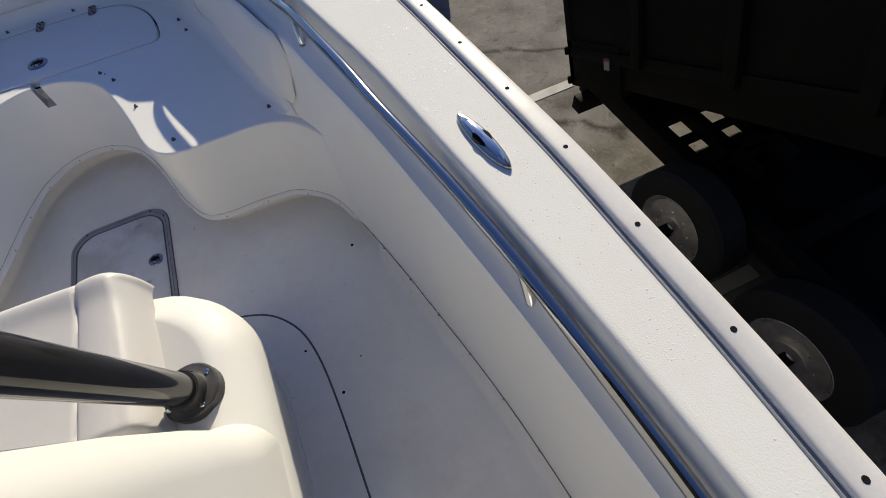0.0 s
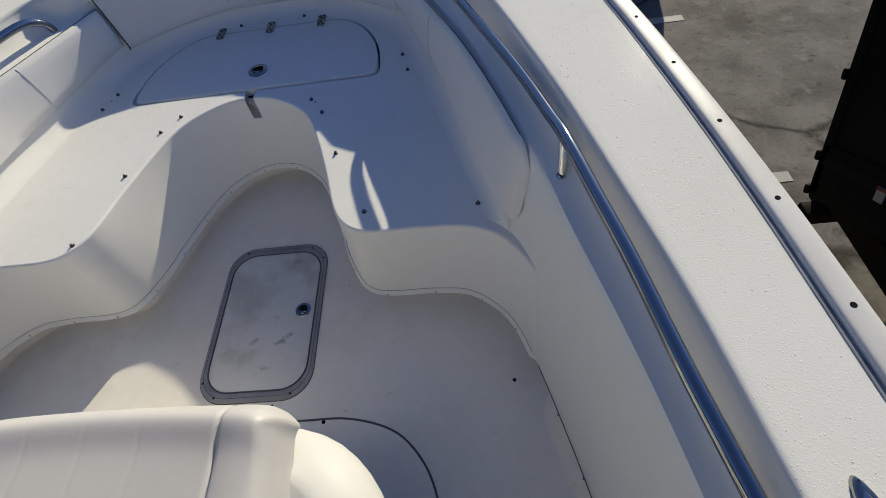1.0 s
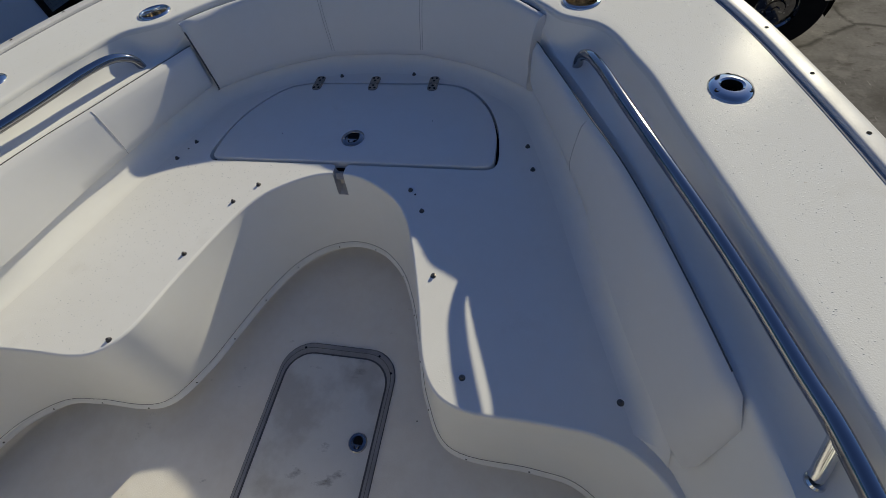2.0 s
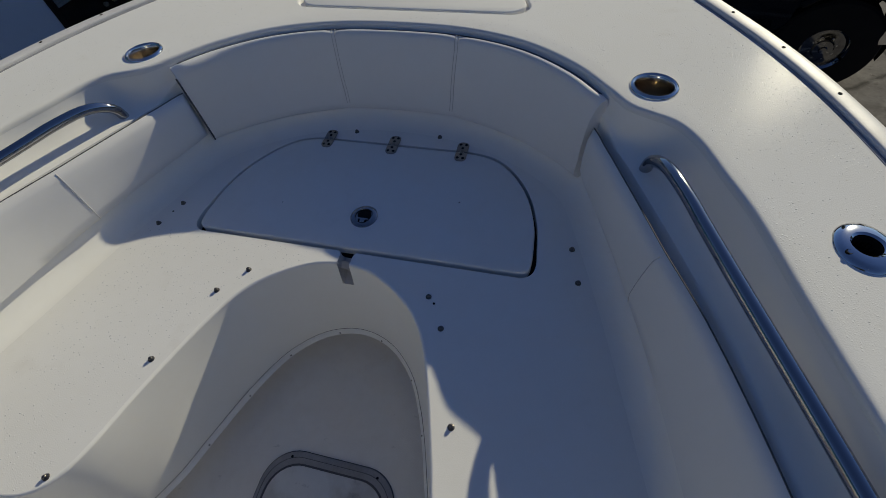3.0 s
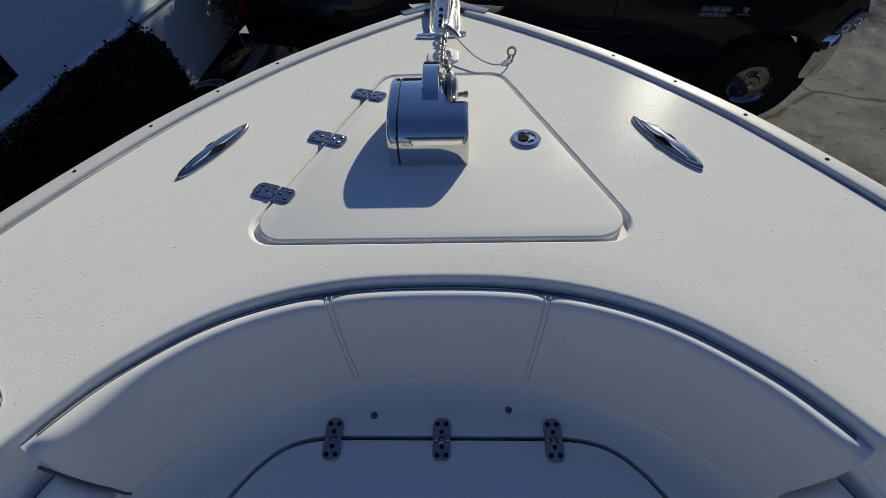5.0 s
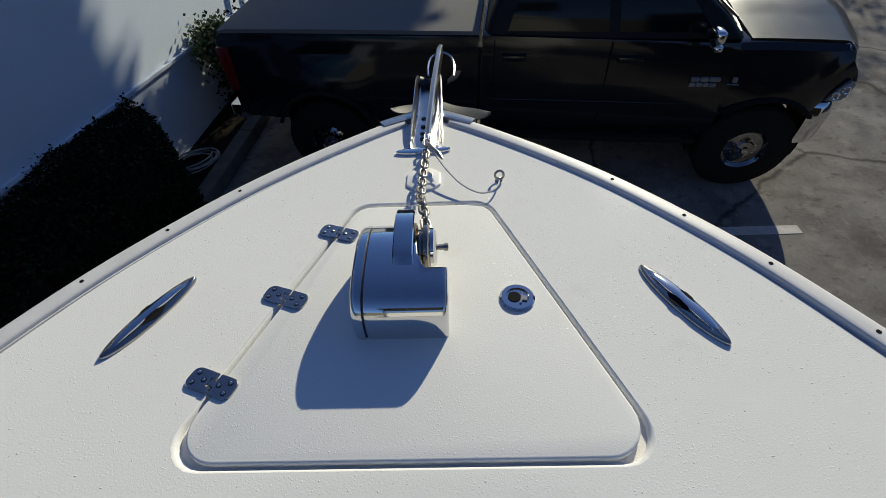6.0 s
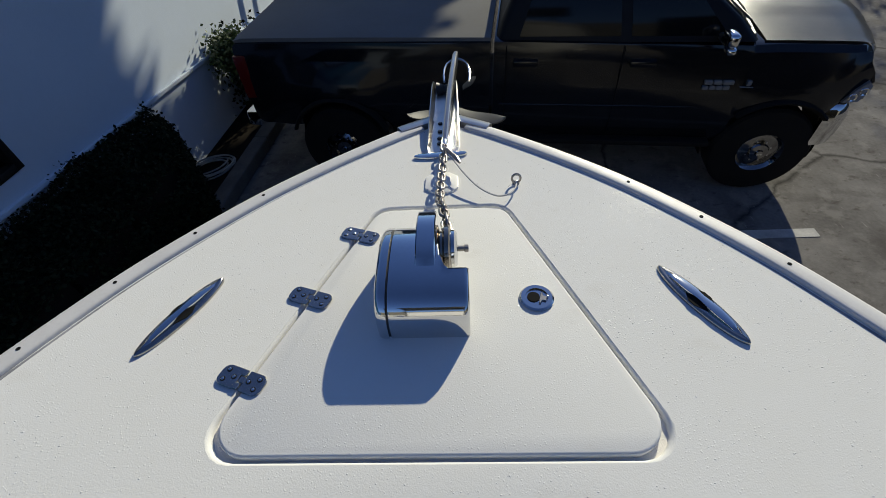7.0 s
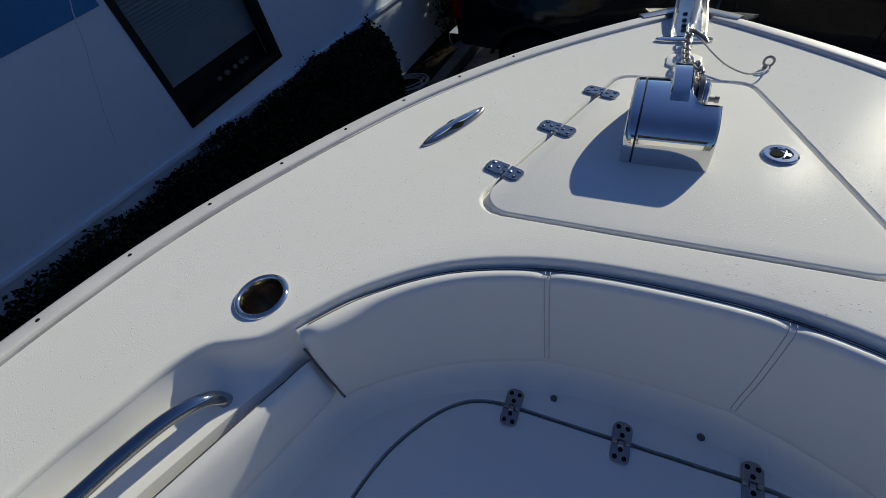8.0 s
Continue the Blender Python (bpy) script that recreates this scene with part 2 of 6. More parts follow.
def prism(outline, z0, z1, bevel=0.0, segments=2, bm=None):
    """An upright block with a plan outline and a rounded top edge."""
    bm = bm or bmesh.new()
    o = np.array(outline, float)
    c = normals2d(np.vstack([o[-1:], o, o[:1]]))[1:-1]
    area = np.sum(o[:, 0] * np.roll(o[:, 1], -1) - np.roll(o[:, 0], -1) * o[:, 1])
    c = c if area > 0 else -c
    rows = [[(*p, z0) for p in o]]
    steps = segments if bevel else 0
    rows.append([(*p, z1 - bevel) for p in o])
    for s in range(1, steps + 1):
        a = s / steps * math.pi / 2
        rows.append([(*(p - n * bevel * (1 - math.cos(a))), z1 - bevel + bevel * math.sin(a)) for p, n in zip(o, c)])
    if not bevel:
        rows[1] = [(*p, z1) for p in o]
    return loft(rows, closed_across=True, bm=bm, caps=True)


def rounded(x0, y0, x1, y1, r, n=6):
    """A rectangle with rounded corners, anticlockwise."""
    pts = []
    for cx, cy, a0 in ((x1 - r, y1 - r, 0), (x0 + r, y1 - r, 90), (x0 + r, y0 + r, 180), (x1 - r, y0 + r, 270)):
        pts += [(cx + r * math.cos(radians(a0 + 90 * i / n)), cy + r * math.sin(radians(a0 + 90 * i / n))) for i in range(n + 1)]
    return pts


def round_corners(pts, radii, n=6):
    """A closed outline with its corners rounded off."""
    out = []
    p = [Vector(q) for q in pts]
    for i, q in enumerate(p):
        a, b = (p[i - 1] - q).normalized(), (p[(i + 1) % len(p)] - q).normalized()
        half = a.angle(b) / 2
        d = radii[i] / math.tan(half)
        c = q + (a + b).normalized() * radii[i] / math.sin(half)
        v0, v1 = q + a * d - c, q + b * d - c
        sweep = v0.angle_signed(v1)
        out += [tuple(c + Matrix.Rotation(-sweep * k / n, 2) @ v0) for k in range(n + 1)]
    return out


def disc(cx, cy, r, n=24):
    return [(cx + r * math.cos(2 * math.pi * i / n), cy + r * math.sin(2 * math.pi * i / n)) for i in range(n)]


def lathe(profile, sides=24, bm=None, axis="z", at=(0, 0, 0)):
    """A turned body from a profile of (radius, height)."""
    rows = []
    for w in np.linspace(0, 2 * math.pi, sides, endpoint=False):
        c, s = math.cos(w), math.sin(w)
        if axis == "z":
            rows.append([(at[0] + r * c, at[1] + r * s, at[2] + h) for r, h in profile])
        elif axis == "x":
            rows.append([(at[0] + h, at[1] + r * c, at[2] + r * s) for r, h in profile])
        else:
            rows.append([(at[0] + r * c, at[1] + h, at[2] + r * s) for r, h in profile])
    return loft(rows, closed_along=True, bm=bm)


def cut(ob, cutters):
    """Cut holes of the shape of other meshes through an object."""
    for c in cutters:
        tmp = bpy.data.meshes.new("cutter")
        bmesh.ops.recalc_face_normals(c, faces=c.faces)
        c.to_mesh(tmp)
        c.free()
        tool = new("cutter", tmp)
        mod = ob.modifiers.new("cut", "BOOLEAN")
        mod.operation, mod.object, mod.solver = "DIFFERENCE", tool, "EXACT"
        bpy.context.view_layer.update()
        me = bpy.data.meshes.new_from_object(ob.evaluated_get(bpy.context.evaluated_depsgraph_get()))
        ob.modifiers.clear()
        ob.data = me
        bpy.data.objects.remove(tool)
    ob.data.polygons.foreach_set("use_smooth", [True] * len(ob.data.polygons))
    ob.data.set_sharp_from_angle(angle=radians(25))


# ---- the boat's lines ----
SEAT, SOLE, LIP = 1.95, 1.582, 1.66


def deck_z(y):
    return float(np.interp(y, DECK_Y, DECK_Z))


DECK_Y, DECK_Z = np.linspace(-4.6, 1.7, 64), None
raw = np.interp(DECK_Y, [-4.6, -2.3, -1.8, -1.45, 0, 0.4, 0.6, 0.76, 0.93, 1.26, 1.6], [2.30, 2.295, 2.287, 2.277, 2.228, 2.209, 2.19, 2.174, 2.163, 2.137, 2.11])
DECK_Z = np.convolve(np.pad(raw, 3, mode="reflect", reflect_type="odd"), np.ones(7) / 7, mode="valid")

N = 130
SCREW_HALF = spline([(1.19, -4.4), (1.222, -3.2), (1.229, -2.386), (1.230, -2.207), (1.227, -2.026), (1.223, -1.84), (1.213, -1.655), (1.201, -1.474), (1.189, -1.29), (1.172, -1.10), (1.151, -0.916), (1.128, -0.737),
                     (1.099, -0.558), (1.065, -0.382), (1.025, -0.196), (0.973, -0.016), (0.908, 0.150), (0.832, 0.310), (0.748, 0.476), (0.657, 0.637), (0.555, 0.782), (0.443, 0.919), (0.320, 1.042), (0.186, 1.158), (0.085, 1.235), (0.0, 1.285)], N)
EDGE_HALF = spline([(1.11, -4.4), (1.14, -3.2), (1.127, -2.5), (1.092, -2.05), (1.042, -1.62), (1.017, -1.425), (0.979, -1.216), (0.931, -0.971), (0.876, -0.74),
                    (0.822, -0.535), (0.785, -0.385), (0.752, -0.295), (0.718, -0.205), (0.680, -0.152), (0.635, -0.128), (0.595, -0.106), (0.556, -0.056),
                    (0.475, 0.038), (0.347, 0.128), (0.185, 0.180), (0.0, 0.193)], N)
LEDGE_HALF = spline([(1.05, -4.4), (1.085, -3.2), (1.068, -2.5), (1.030, -2.06), (0.970, -1.63), (0.938, -1.44), (0.897, -1.24), (0.855, -1.0), (0.803, -0.765),
                     (0.748, -0.56), (0.697, -0.42), (0.662, -0.33), (0.630, -0.25), (0.605, -0.19), (0.580, -0.14), (0.562, -0.10), (0.540, -0.062),
                     (0.462, 0.028), (0.338, 0.116), (0.180, 0.168), (0.0, 0.181)], N)
BASE_HALF = spline([(1.03, -4.4), (1.08, -3.2), (1.062, -2.5), (1.020, -2.06), (0.940, -1.64), (0.900, -1.46), (0.853, -1.27), (0.805, -1.04), (0.745, -0.83),
                    (0.692, -0.58), (0.652, -0.43), (0.625, -0.335), (0.600, -0.26), (0.580, -0.20), (0.562, -0.15), (0.545, -0.105), (0.518, -0.065),
                    (0.405, 0.018), (0.29, 0.075), (0.155, 0.115), (0.0, 0.125)], N)
RISER_TOP = spline([(0.0, -0.424), (0.06, -0.432), (0.105, -0.451), (0.15, -0.479), (0.19, -0.512), (0.223, -0.554), (0.248, -0.604), (0.279, -0.69), (0.315, -0.81), (0.362, -0.97), (0.432, -1.030),
                    (0.587, -1.038), (0.70, -1.046), (0.775, -1.078), (0.824, -1.13), (0.858, -1.19)], 90)
RISER_LIP = spline([(0.0, -0.467), (0.06, -0.477), (0.12, -0.508), (0.18, -0.569), (0.222, -0.645), (0.254, -0.725), (0.285, -0.82), (0.328, -0.945), (0.405, -1.052),
                    (0.60, -1.068), (0.70, -1.085), (0.785, -1.15), (0.828, -1.22), (0.852, -1.29)], 90)
SCREWS, EDGE, LEDGE, BASE = (mirrored(h) for h in (SCREW_HALF, EDGE_HALF, LEDGE_HALF, BASE_HALF))
OUT = normals2d(SCREWS)   # to the right of the way: outboard
EDGE_OUT = normals2d(EDGE)
HATCH_CORNERS = [(-0.363, 0.264), (0.361, 0.265), (0.147, 0.848), (-0.153, 0.848)]
BOW_HATCH = round_corners(HATCH_CORNERS, [0.05, 0.05, 0.05, 0.05])
CUPS = [(0.641, -0.038), (-0.641, -0.038)]
RODS = [(0.918, -0.425), (-0.918, -0.425)]

boat = thing("boat", "white fibreglass centre console boat with an open bow seating area", "boat")

# Deck: the foredeck and both side decks in one moulding
rows = []
for o, on, e, en in zip(SCREWS, OUT, EDGE, EDGE_OUT):
    a, b = o - on * 0.018, e + en * 0.005
    line = [a + (b - a) * u for u in np.linspace(0, 1, 15)]
    top = [(p[0], p[1], deck_z(p[1])) for p in line]
    top += [(*(e + en * w), deck_z(e[1]) - h) for w, h in ((0.001, 0.0006), (-0.0025, 0.0022), (-0.005, 0.0050), (-0.0065, 0.0095), (-0.007, 0.0135))]
    rows.append(top + [(x, y, z - 0.02) for x, y, z in top[::-1]])
deck = part("deck", loft(rows, closed_across=True, caps=True), DECK, boat, "off-white textured deck beaded with water drops")
LIP_HATCH = [tuple(Vector(p) + (Vector(p) - Vector((0, 0.53))).normalized() * 0.008) for p in BOW_HATCH]
cutters = [prism(LIP_HATCH, 2.0, 2.4)]
cutters += [prism(disc(x, y, 0.040, 32), 2.0, 2.4) for x, y in CUPS] + [prism(disc(x, y, 0.021), 2.0, 2.4) for x, y in RODS]
cut(deck, cutters)

# Liner: from the deck's rounded inner edge over the rail ledge and down the side
rows = []
soft_base = BASE.copy()
for _ in range(3):
    soft_base[3:-3] = sum(soft_base[3 + o: len(BASE) - 3 + o] for o in range(-3, 4)) / 7
for e, en, m, b, soft in zip(EDGE, EDGE_OUT, LEDGE, BASE, soft_base):
    d = deck_z(e[1])
    front = min(max((b[1] + 0.16) / 0.1, 0), 1)
    mz = d - 0.085 * (1 - front) - 0.045 * front
    bz = float(np.interp(b[1], [-1.27, -1.15, -1.04], [LIP, 1.84, SEAT + 0.05]))
    prof = [(*(e + en * 0.002), d - 0.008), (*(e - en * 0.003), d - 0.009), (*(e - en * 0.0060), d - 0.0100), (*(e - en * 0.0068), d - 0.0130), (*(e - en * 0.008), d - 0.018)]
    f = e - en * 0.008
    for u, w in ((0.07, 0.26), (0.18, 0.52), (0.34, 0.75), (0.54, 0.90), (0.75, 0.97), (0.92, 1.0)):
        p = f + (m - f) * u
        prof.append((*p, d - 0.018 + (mz - d + 0.018) * w))
    for u, w in ((0.0, 0.02), (0.05, 0.05), (0.10, 0.12), (0.25, 0.28), (0.5, 0.52), (0.75, 0.76), (1.0, 1.0)):
        p = m + (b - m) * u
        prof.append((*p, mz + (bz - mz) * w))
    if bz > SEAT:
        c = np.array((0, -0.5)) - b
        c /= np.linalg.norm(c)
        for s in (0.12, 0.25, 0.38, 0.5, 0.62, 0.74, 0.86, 0.95, 1.0):
            a = s * math.pi / 2
            u = 1 - math.cos(a)
            prof.append((*(b + (soft - b) * u + c * 0.052 * u), SEAT + 0.0006 + 0.05 * (1 - math.sin(a))))
        prof.append((*(soft + c * 0.056), SEAT + 0.0003))
    else:
        prof += [(*b, bz - 0.001 * s) for s in range(1, 10)] + [(b[0] + math.copysign(0.05, b[0]), b[1], bz - 0.0092)]
    rows.append(prof)
part("liner", loft(rows), GELCOAT, boat)

# Bow seat with its risers
inner = mirrored(RISER_TOP[::-1])
riser_n = normals2d(inner)   # outboard, away from the cockpit
lips = mirrored(RISER_LIP[::-1])
ROUND = 0.007
# the drain notch crosses the seat's front edge on the middle line: extra sections at its walls
SLOT = (0.034, 0.024, 0.0172, 0.0158, 0.0142, 0.011, 0.006)
slot_x = np.array([*SLOT, 0.0, *[-x for x in SLOT[::-1]]])


def with_slot(line, half):
    keep = np.abs(inner[:, 0]) > 0.05
    mid = np.stack([slot_x, np.interp(np.abs(slot_x), half[:, 0][: len(half) // 3], half[:, 1][: len(half) // 3])], 1)
    return np.vstack([line[keep & (inner[:, 0] > 0)], mid, line[keep & (inner[:, 0] < 0)]])


lips = with_slot(lips, RISER_LIP)
inner = with_slot(inner, RISER_TOP)
riser_n = normals2d(inner)
rows = []
for t, n, l in zip(inner, riser_n, lips):
    prof = []
    for s in np.linspace(0, 1, 7):
        a = s * math.pi / 2
        prof.append((*(t + n * ROUND * (1 - math.sin(a))), SEAT - ROUND * (1 - math.cos(a))))
    for w in (0.06, 0.13, 0.19, 0.225, 0.25, 0.45, 0.7, 0.9, 1.0):
        prof.append((*(t + (l - t) * w), SEAT - ROUND + (LIP + 0.012 - SEAT + ROUND) * w))
    prof += [(*(l - n * 0.006), LIP + 0.008), (*(l - n * 0.009), LIP + 0.002), (*(l - n * 0.006), LIP - 0.003), (*(l + n * 0.050), LIP - 0.003)]
    if abs(t[0]) < 0.015:
        deep = 0.027 * (0.8 if abs(t[0]) > 0.012 else 1.0)
        for k, w in enumerate((0, 0, 0.05, 0.15, 0.3, 0.5, 0.7, 0.85, 0.95, 1, 1)):
            x, y, z = prof[k]
            fade = deep * (0.6 if k == 10 and abs(t[0]) < 0.012 else 0.0 if k > 9 else 1.0)
            prof[k] = (x, y + fade * w, z - fade * (1 - w))
    rows.append(prof)
seat_inner = []
for t, n in zip(inner, riser_n):
    if abs(t[0]) > 0.0157:
        seat_inner.append(tuple(t + n * ROUND))
NOTCH_Y, MOUTH_Y = float(-0.424 + ROUND), -0.3868
notch = loft([[(w, y, SEAT), (w * 0.93, y, SEAT - 0.005), (w * 0.89, y, SEAT - 0.0216), (w * 0.6, y, SEAT - 0.0268), (0, y, SEAT - 0.0272), (-w * 0.6, y, SEAT - 0.0268), (-w * 0.89, y, SEAT - 0.0216), (-w * 0.93, y, SEAT - 0.005), (-w, y, SEAT)]
              for w, y in ((0.0225, MOUTH_Y), (0.0185, MOUTH_Y - 0.005), (0.0165, MOUTH_Y - 0.011), (0.0158, NOTCH_Y - 0.001))])
# same gelcoat, greyer: the notch's shade is put into the colour
SHADED_SLOT = material("shaded_slot_gelcoat", (0.55, 0.53, 0.50), 0.6, second=(0.32, 0.30, 0.28), scale=30, mix=0.8)
part("drain_notch", notch, SHADED_SLOT, boat, "small drain notch at the seat's front edge")
for at, row in ((0, rows[0]), (len(rows) + 1, rows[-1])):
    rows.insert(at, [(x + math.copysign(0.05, x), y - 0.035, z) for x, y, z in row])
riser = part("seat_riser", loft(rows), GELCOAT, boat)
# faces inside the slot take the shade-grey gelcoat as well
riser.data.materials.append(SHADED_SLOT)
for f in riser.data.polygons:
    if abs(f.center.x) < 0.0153 and f.center.z > 1.872:
        f.material_index = 1
seat_outer = [tuple(p + n * (0.022 if p[1] > -0.95 else 0.055)) for p, n in zip(BASE, normals2d(BASE)) if p[1] > -1.175]
SEAT_HATCH = [tuple(p) for p in spline([(-0.412, -0.3772), (-0.4235, -0.374), (-0.4315, -0.366), (-0.4355, -0.352), (-0.437, -0.33)], 12)] + [tuple(p) for p in spline([(-0.437, -0.32), (-0.428, -0.235), (-0.400, -0.15), (-0.352, -0.072), (-0.300, -0.022), (-0.245, -0.002), (-0.18, 0.002)], 26)]
SEAT_HATCH += [tuple(p) for p in spline([(0.185, 0.002), (0.255, -0.002), (0.312, -0.020), (0.366, -0.068), (0.412, -0.145), (0.438, -0.235), (0.444, -0.32)], 26)] + [tuple(p) for p in spline([(0.4438, -0.33), (0.442, -0.350), (0.438, -0.363), (0.430, -0.371), (0.418, -0.3745)], 12)]

hatch_line = np.array(SEAT_HATCH)
hatch_n = -normals2d(np.vstack([hatch_line[-1:], hatch_line, hatch_line[:1]]))[1:-1]
hatch_n[0], hatch_n[-1] = (-0.1, -0.995), (0.1, -0.995)
gap = 0.0072 + 0.0044 * np.clip((-0.27 - hatch_line[:, 1]) / 0.09, 0, 1)
groove = [tuple(p) for p in hatch_line + hatch_n * gap[:, None]]
mouth = [(0.0225, MOUTH_Y), (0.0185, MOUTH_Y - 0.005), (0.0165, MOUTH_Y - 0.011)]
port, star = [p for p in seat_inner if p[0] < 0], [p for p in seat_inner if p[0] > 0]
outline = seat_outer + port[::-1] + [(-x, y) for x, y in mouth[::-1]] + groove + mouth + star[::-1]
bm = fill([outline], SEAT)
wall = [(-0.0225, MOUTH_Y)] + groove + [(0.0225, MOUTH_Y)]
loft([[(*p, SEAT) for p in wall], [(*p, SEAT - 0.030) for p in wall]], bm=bm)
part("bow_seat", bm, NONSKID, boat, "pale non-skid bow seat with empty cushion studs", smooth=0)
# groove floor painted black for the shade down in the gap
part("hatch_gutter", fill([groove], SEAT - 0.028), HOLE, boat, smooth=0)
SEAT_HATCH = SEAT_HATCH[::-1]
seat_hatch = part("seat_hatch", prism(SEAT_HATCH, SEAT - 0.024, SEAT + 0.002, 0.006, 3), NONSKID, boat, "pale half-round seat locker lid")

# Sole: a pan with a coved edge under the liner's lip
side = [tuple(p) for p in BASE_HALF if p[1] < -1.30]
half = np.array(side + [tuple(p) for p in RISER_LIP[::-1]])
pan = mirrored(half)
pan_n = normals2d(pan)
rows = []
for p, n in zip(pan, pan_n):
    # along the sides the cove runs out from the liner's foot, under the seat it hides beneath the lip
    w = min(1.0, max(0.0, (-1.31 - p[1]) / 0.12))
    top, run = 0.070 * (1 - w) - 0.001 * w, 0.024 * (1 - w) + 0.034 * w
    rows.append([(*(p + n * (top - run * (1 - math.cos(a)) ** 0.8)), SOLE + 0.076 * (1 - math.sin(a))) for a in np.linspace(0, math.pi / 2, 7)])
bm = loft(rows)
fill([[r[-1][:2] for r in rows]], SOLE, bm)
bmesh.ops.remove_doubles(bm, verts=bm.verts, dist=0.0004)
part("sole", bm, FLOOR, boat, "worn grey-white cockpit sole with scuffs", smooth=50)


# ---- boat fittings ----
def drape(bm, lift=0.0):
    """Move a mesh built round height 0 onto the deck."""
    for v in bm.verts:
        v.co.z += deck_z(v.co.y) + lift
    return bm


def placed(ob, m):
    ob.matrix_basis = m
    return ob


def shared(name, me, parent, m, label=""):
    ob = new(name, me)
    ob.parent = parent
    ob.matrix_basis = m
    if label:
        ob["label"] = label
    return ob


# Hull skin under the rub rail
rows = []
for i in range(0, len(SCREWS), 3):
    p, n = SCREWS[i], OUT[i]
    z = deck_z(p[1])
    keel = 0.75 + max(0, p[1] + 0.2) ** 2 * 0.35
    row = []
    for w in np.linspace(0, 1, 9):
        x = p[0] * (1 - 0.55 * w**1.6 if w < 1 else 0)
        y = p[1] - max(0, p[1] + 1.5) * 0.32 * w
        row.append((x, y, z - 0.03 + (keel - z) * w**0.9))
    rows.append(row)
part("hull", loft(rows), GELCOAT, boat, "glossy white flared hull")
bm = bmesh.new()
box(bm, (-1.17, -4.42, 1.0), (1.17, -4.36, 2.27), 0.02)
part("transom", bm, GELCOAT, boat)

# Rub rails with their screws
arc = np.r_[0, np.cumsum(np.linalg.norm(np.diff(SCREW_HALF, axis=0), axis=1))]
screw_bm = lathe([(0.0001, 0.0113), (0.0022, 0.0114), (0.0034, 0.0117), (0.0042, 0.0112), (0.0042, 0.007)], 10)
screw_me = bpy.data.meshes.new("screw")
screw_bm.to_mesh(screw_me)
screw_me.materials.append(HOLE)
start = float(np.interp(-1.474, SCREW_HALF[:, 1], arc))
for s, label in ((1, "pale vinyl rub rail along the starboard gunwale"), (-1, "pale vinyl rub rail along the port gunwale")):
    keep = [i for i in range(len(SCREW_HALF)) if SCREW_HALF[i, 1] < 1.262]
    section = [(-0.0225, 0.0010), (-0.0223, 0.0060), (-0.0205, 0.0085), (-0.0170, 0.0098), (-0.0100, 0.0104), (0.000, 0.0106), (0.010, 0.0098), (0.018, 0.0070), (0.0240, 0.000), (0.026, -0.03), (0.018, -0.05), (-0.018, -0.05), (-0.0245, -0.004)]
    rows, strip = [], []
    for i in keep:
        p, n = SCREW_HALF[i], OUT[i]
        z = deck_z(p[1])
        rows.append([(s * (p[0] + n[0] * o), p[1] + n[1] * o, z + h) for o, h in section])
        strip.append([(s * (p[0] + n[0] * o), p[1] + n[1] * o, z + h) for o, h in ((-0.0315, -0.001), (-0.0310, 0.0012), (-0.0290, 0.0020), (-0.0270, 0.0012), (-0.0245, 0.0008), (-0.0225, 0.0008), (-0.0222, -0.001))])
    rail = part("rub_rail", loft(rows, closed_across=True, caps=True), RAIL, boat, label)
    # the groove's shade is put in as a flat grey strip
    part("groove_strip", loft(strip, caps=True), GROOVE_GREY, rail, "grey strip for the shaded groove beside the deck")
    for k in range(-14, 15):
        a = start + 0.1818 * k
        if 0 < a < arc[-1] - 0.14:
            x, y = (float(np.interp(a, arc, SCREW_HALF[:, c])) for c in (0, 1))
            shared("screw", screw_me, rail, Matrix.Translation((s * (x - 0.003), y + 0.002, deck_z(y) - 0.0003)))
# metal cap over the stem
for s in (1, -1):
    pts = [(s * x, y) for x, y in ((0.03, 1.262), (0.125, 1.205), (0.142, 1.235), (0.035, 1.306))]
    part("stem_cap", drape(prism(pts if s > 0 else pts[::-1], -0.03, 0.0135, 0.003)), ALLOY, boat, "dull metal cap over the stem")


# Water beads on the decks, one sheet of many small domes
# whitish, nearly opaque: the light inside clear water is put into the colour
WATER = material("whitish_water_bead", (0.80, 0.80, 0.78), 0.06, second=(0.74, 0.74, 0.72), scale=30, mix=0.4)
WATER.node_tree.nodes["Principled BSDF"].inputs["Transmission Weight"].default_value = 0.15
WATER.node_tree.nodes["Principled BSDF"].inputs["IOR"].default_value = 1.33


def inside(poly, x, y):
    """Which points lie inside a closed outline."""
    p = np.array(poly, float)
    hit = np.zeros(len(x), bool)
    for (x0, y0), (x1, y1) in zip(p, np.roll(p, -1, axis=0)):
        cross = (y0 > y) != (y1 > y)
        hit ^= cross & (x < (x1 - x0) * (y - y0) / ((y1 - y0) if y1 != y0 else 1e-9) + x0)
    return hit


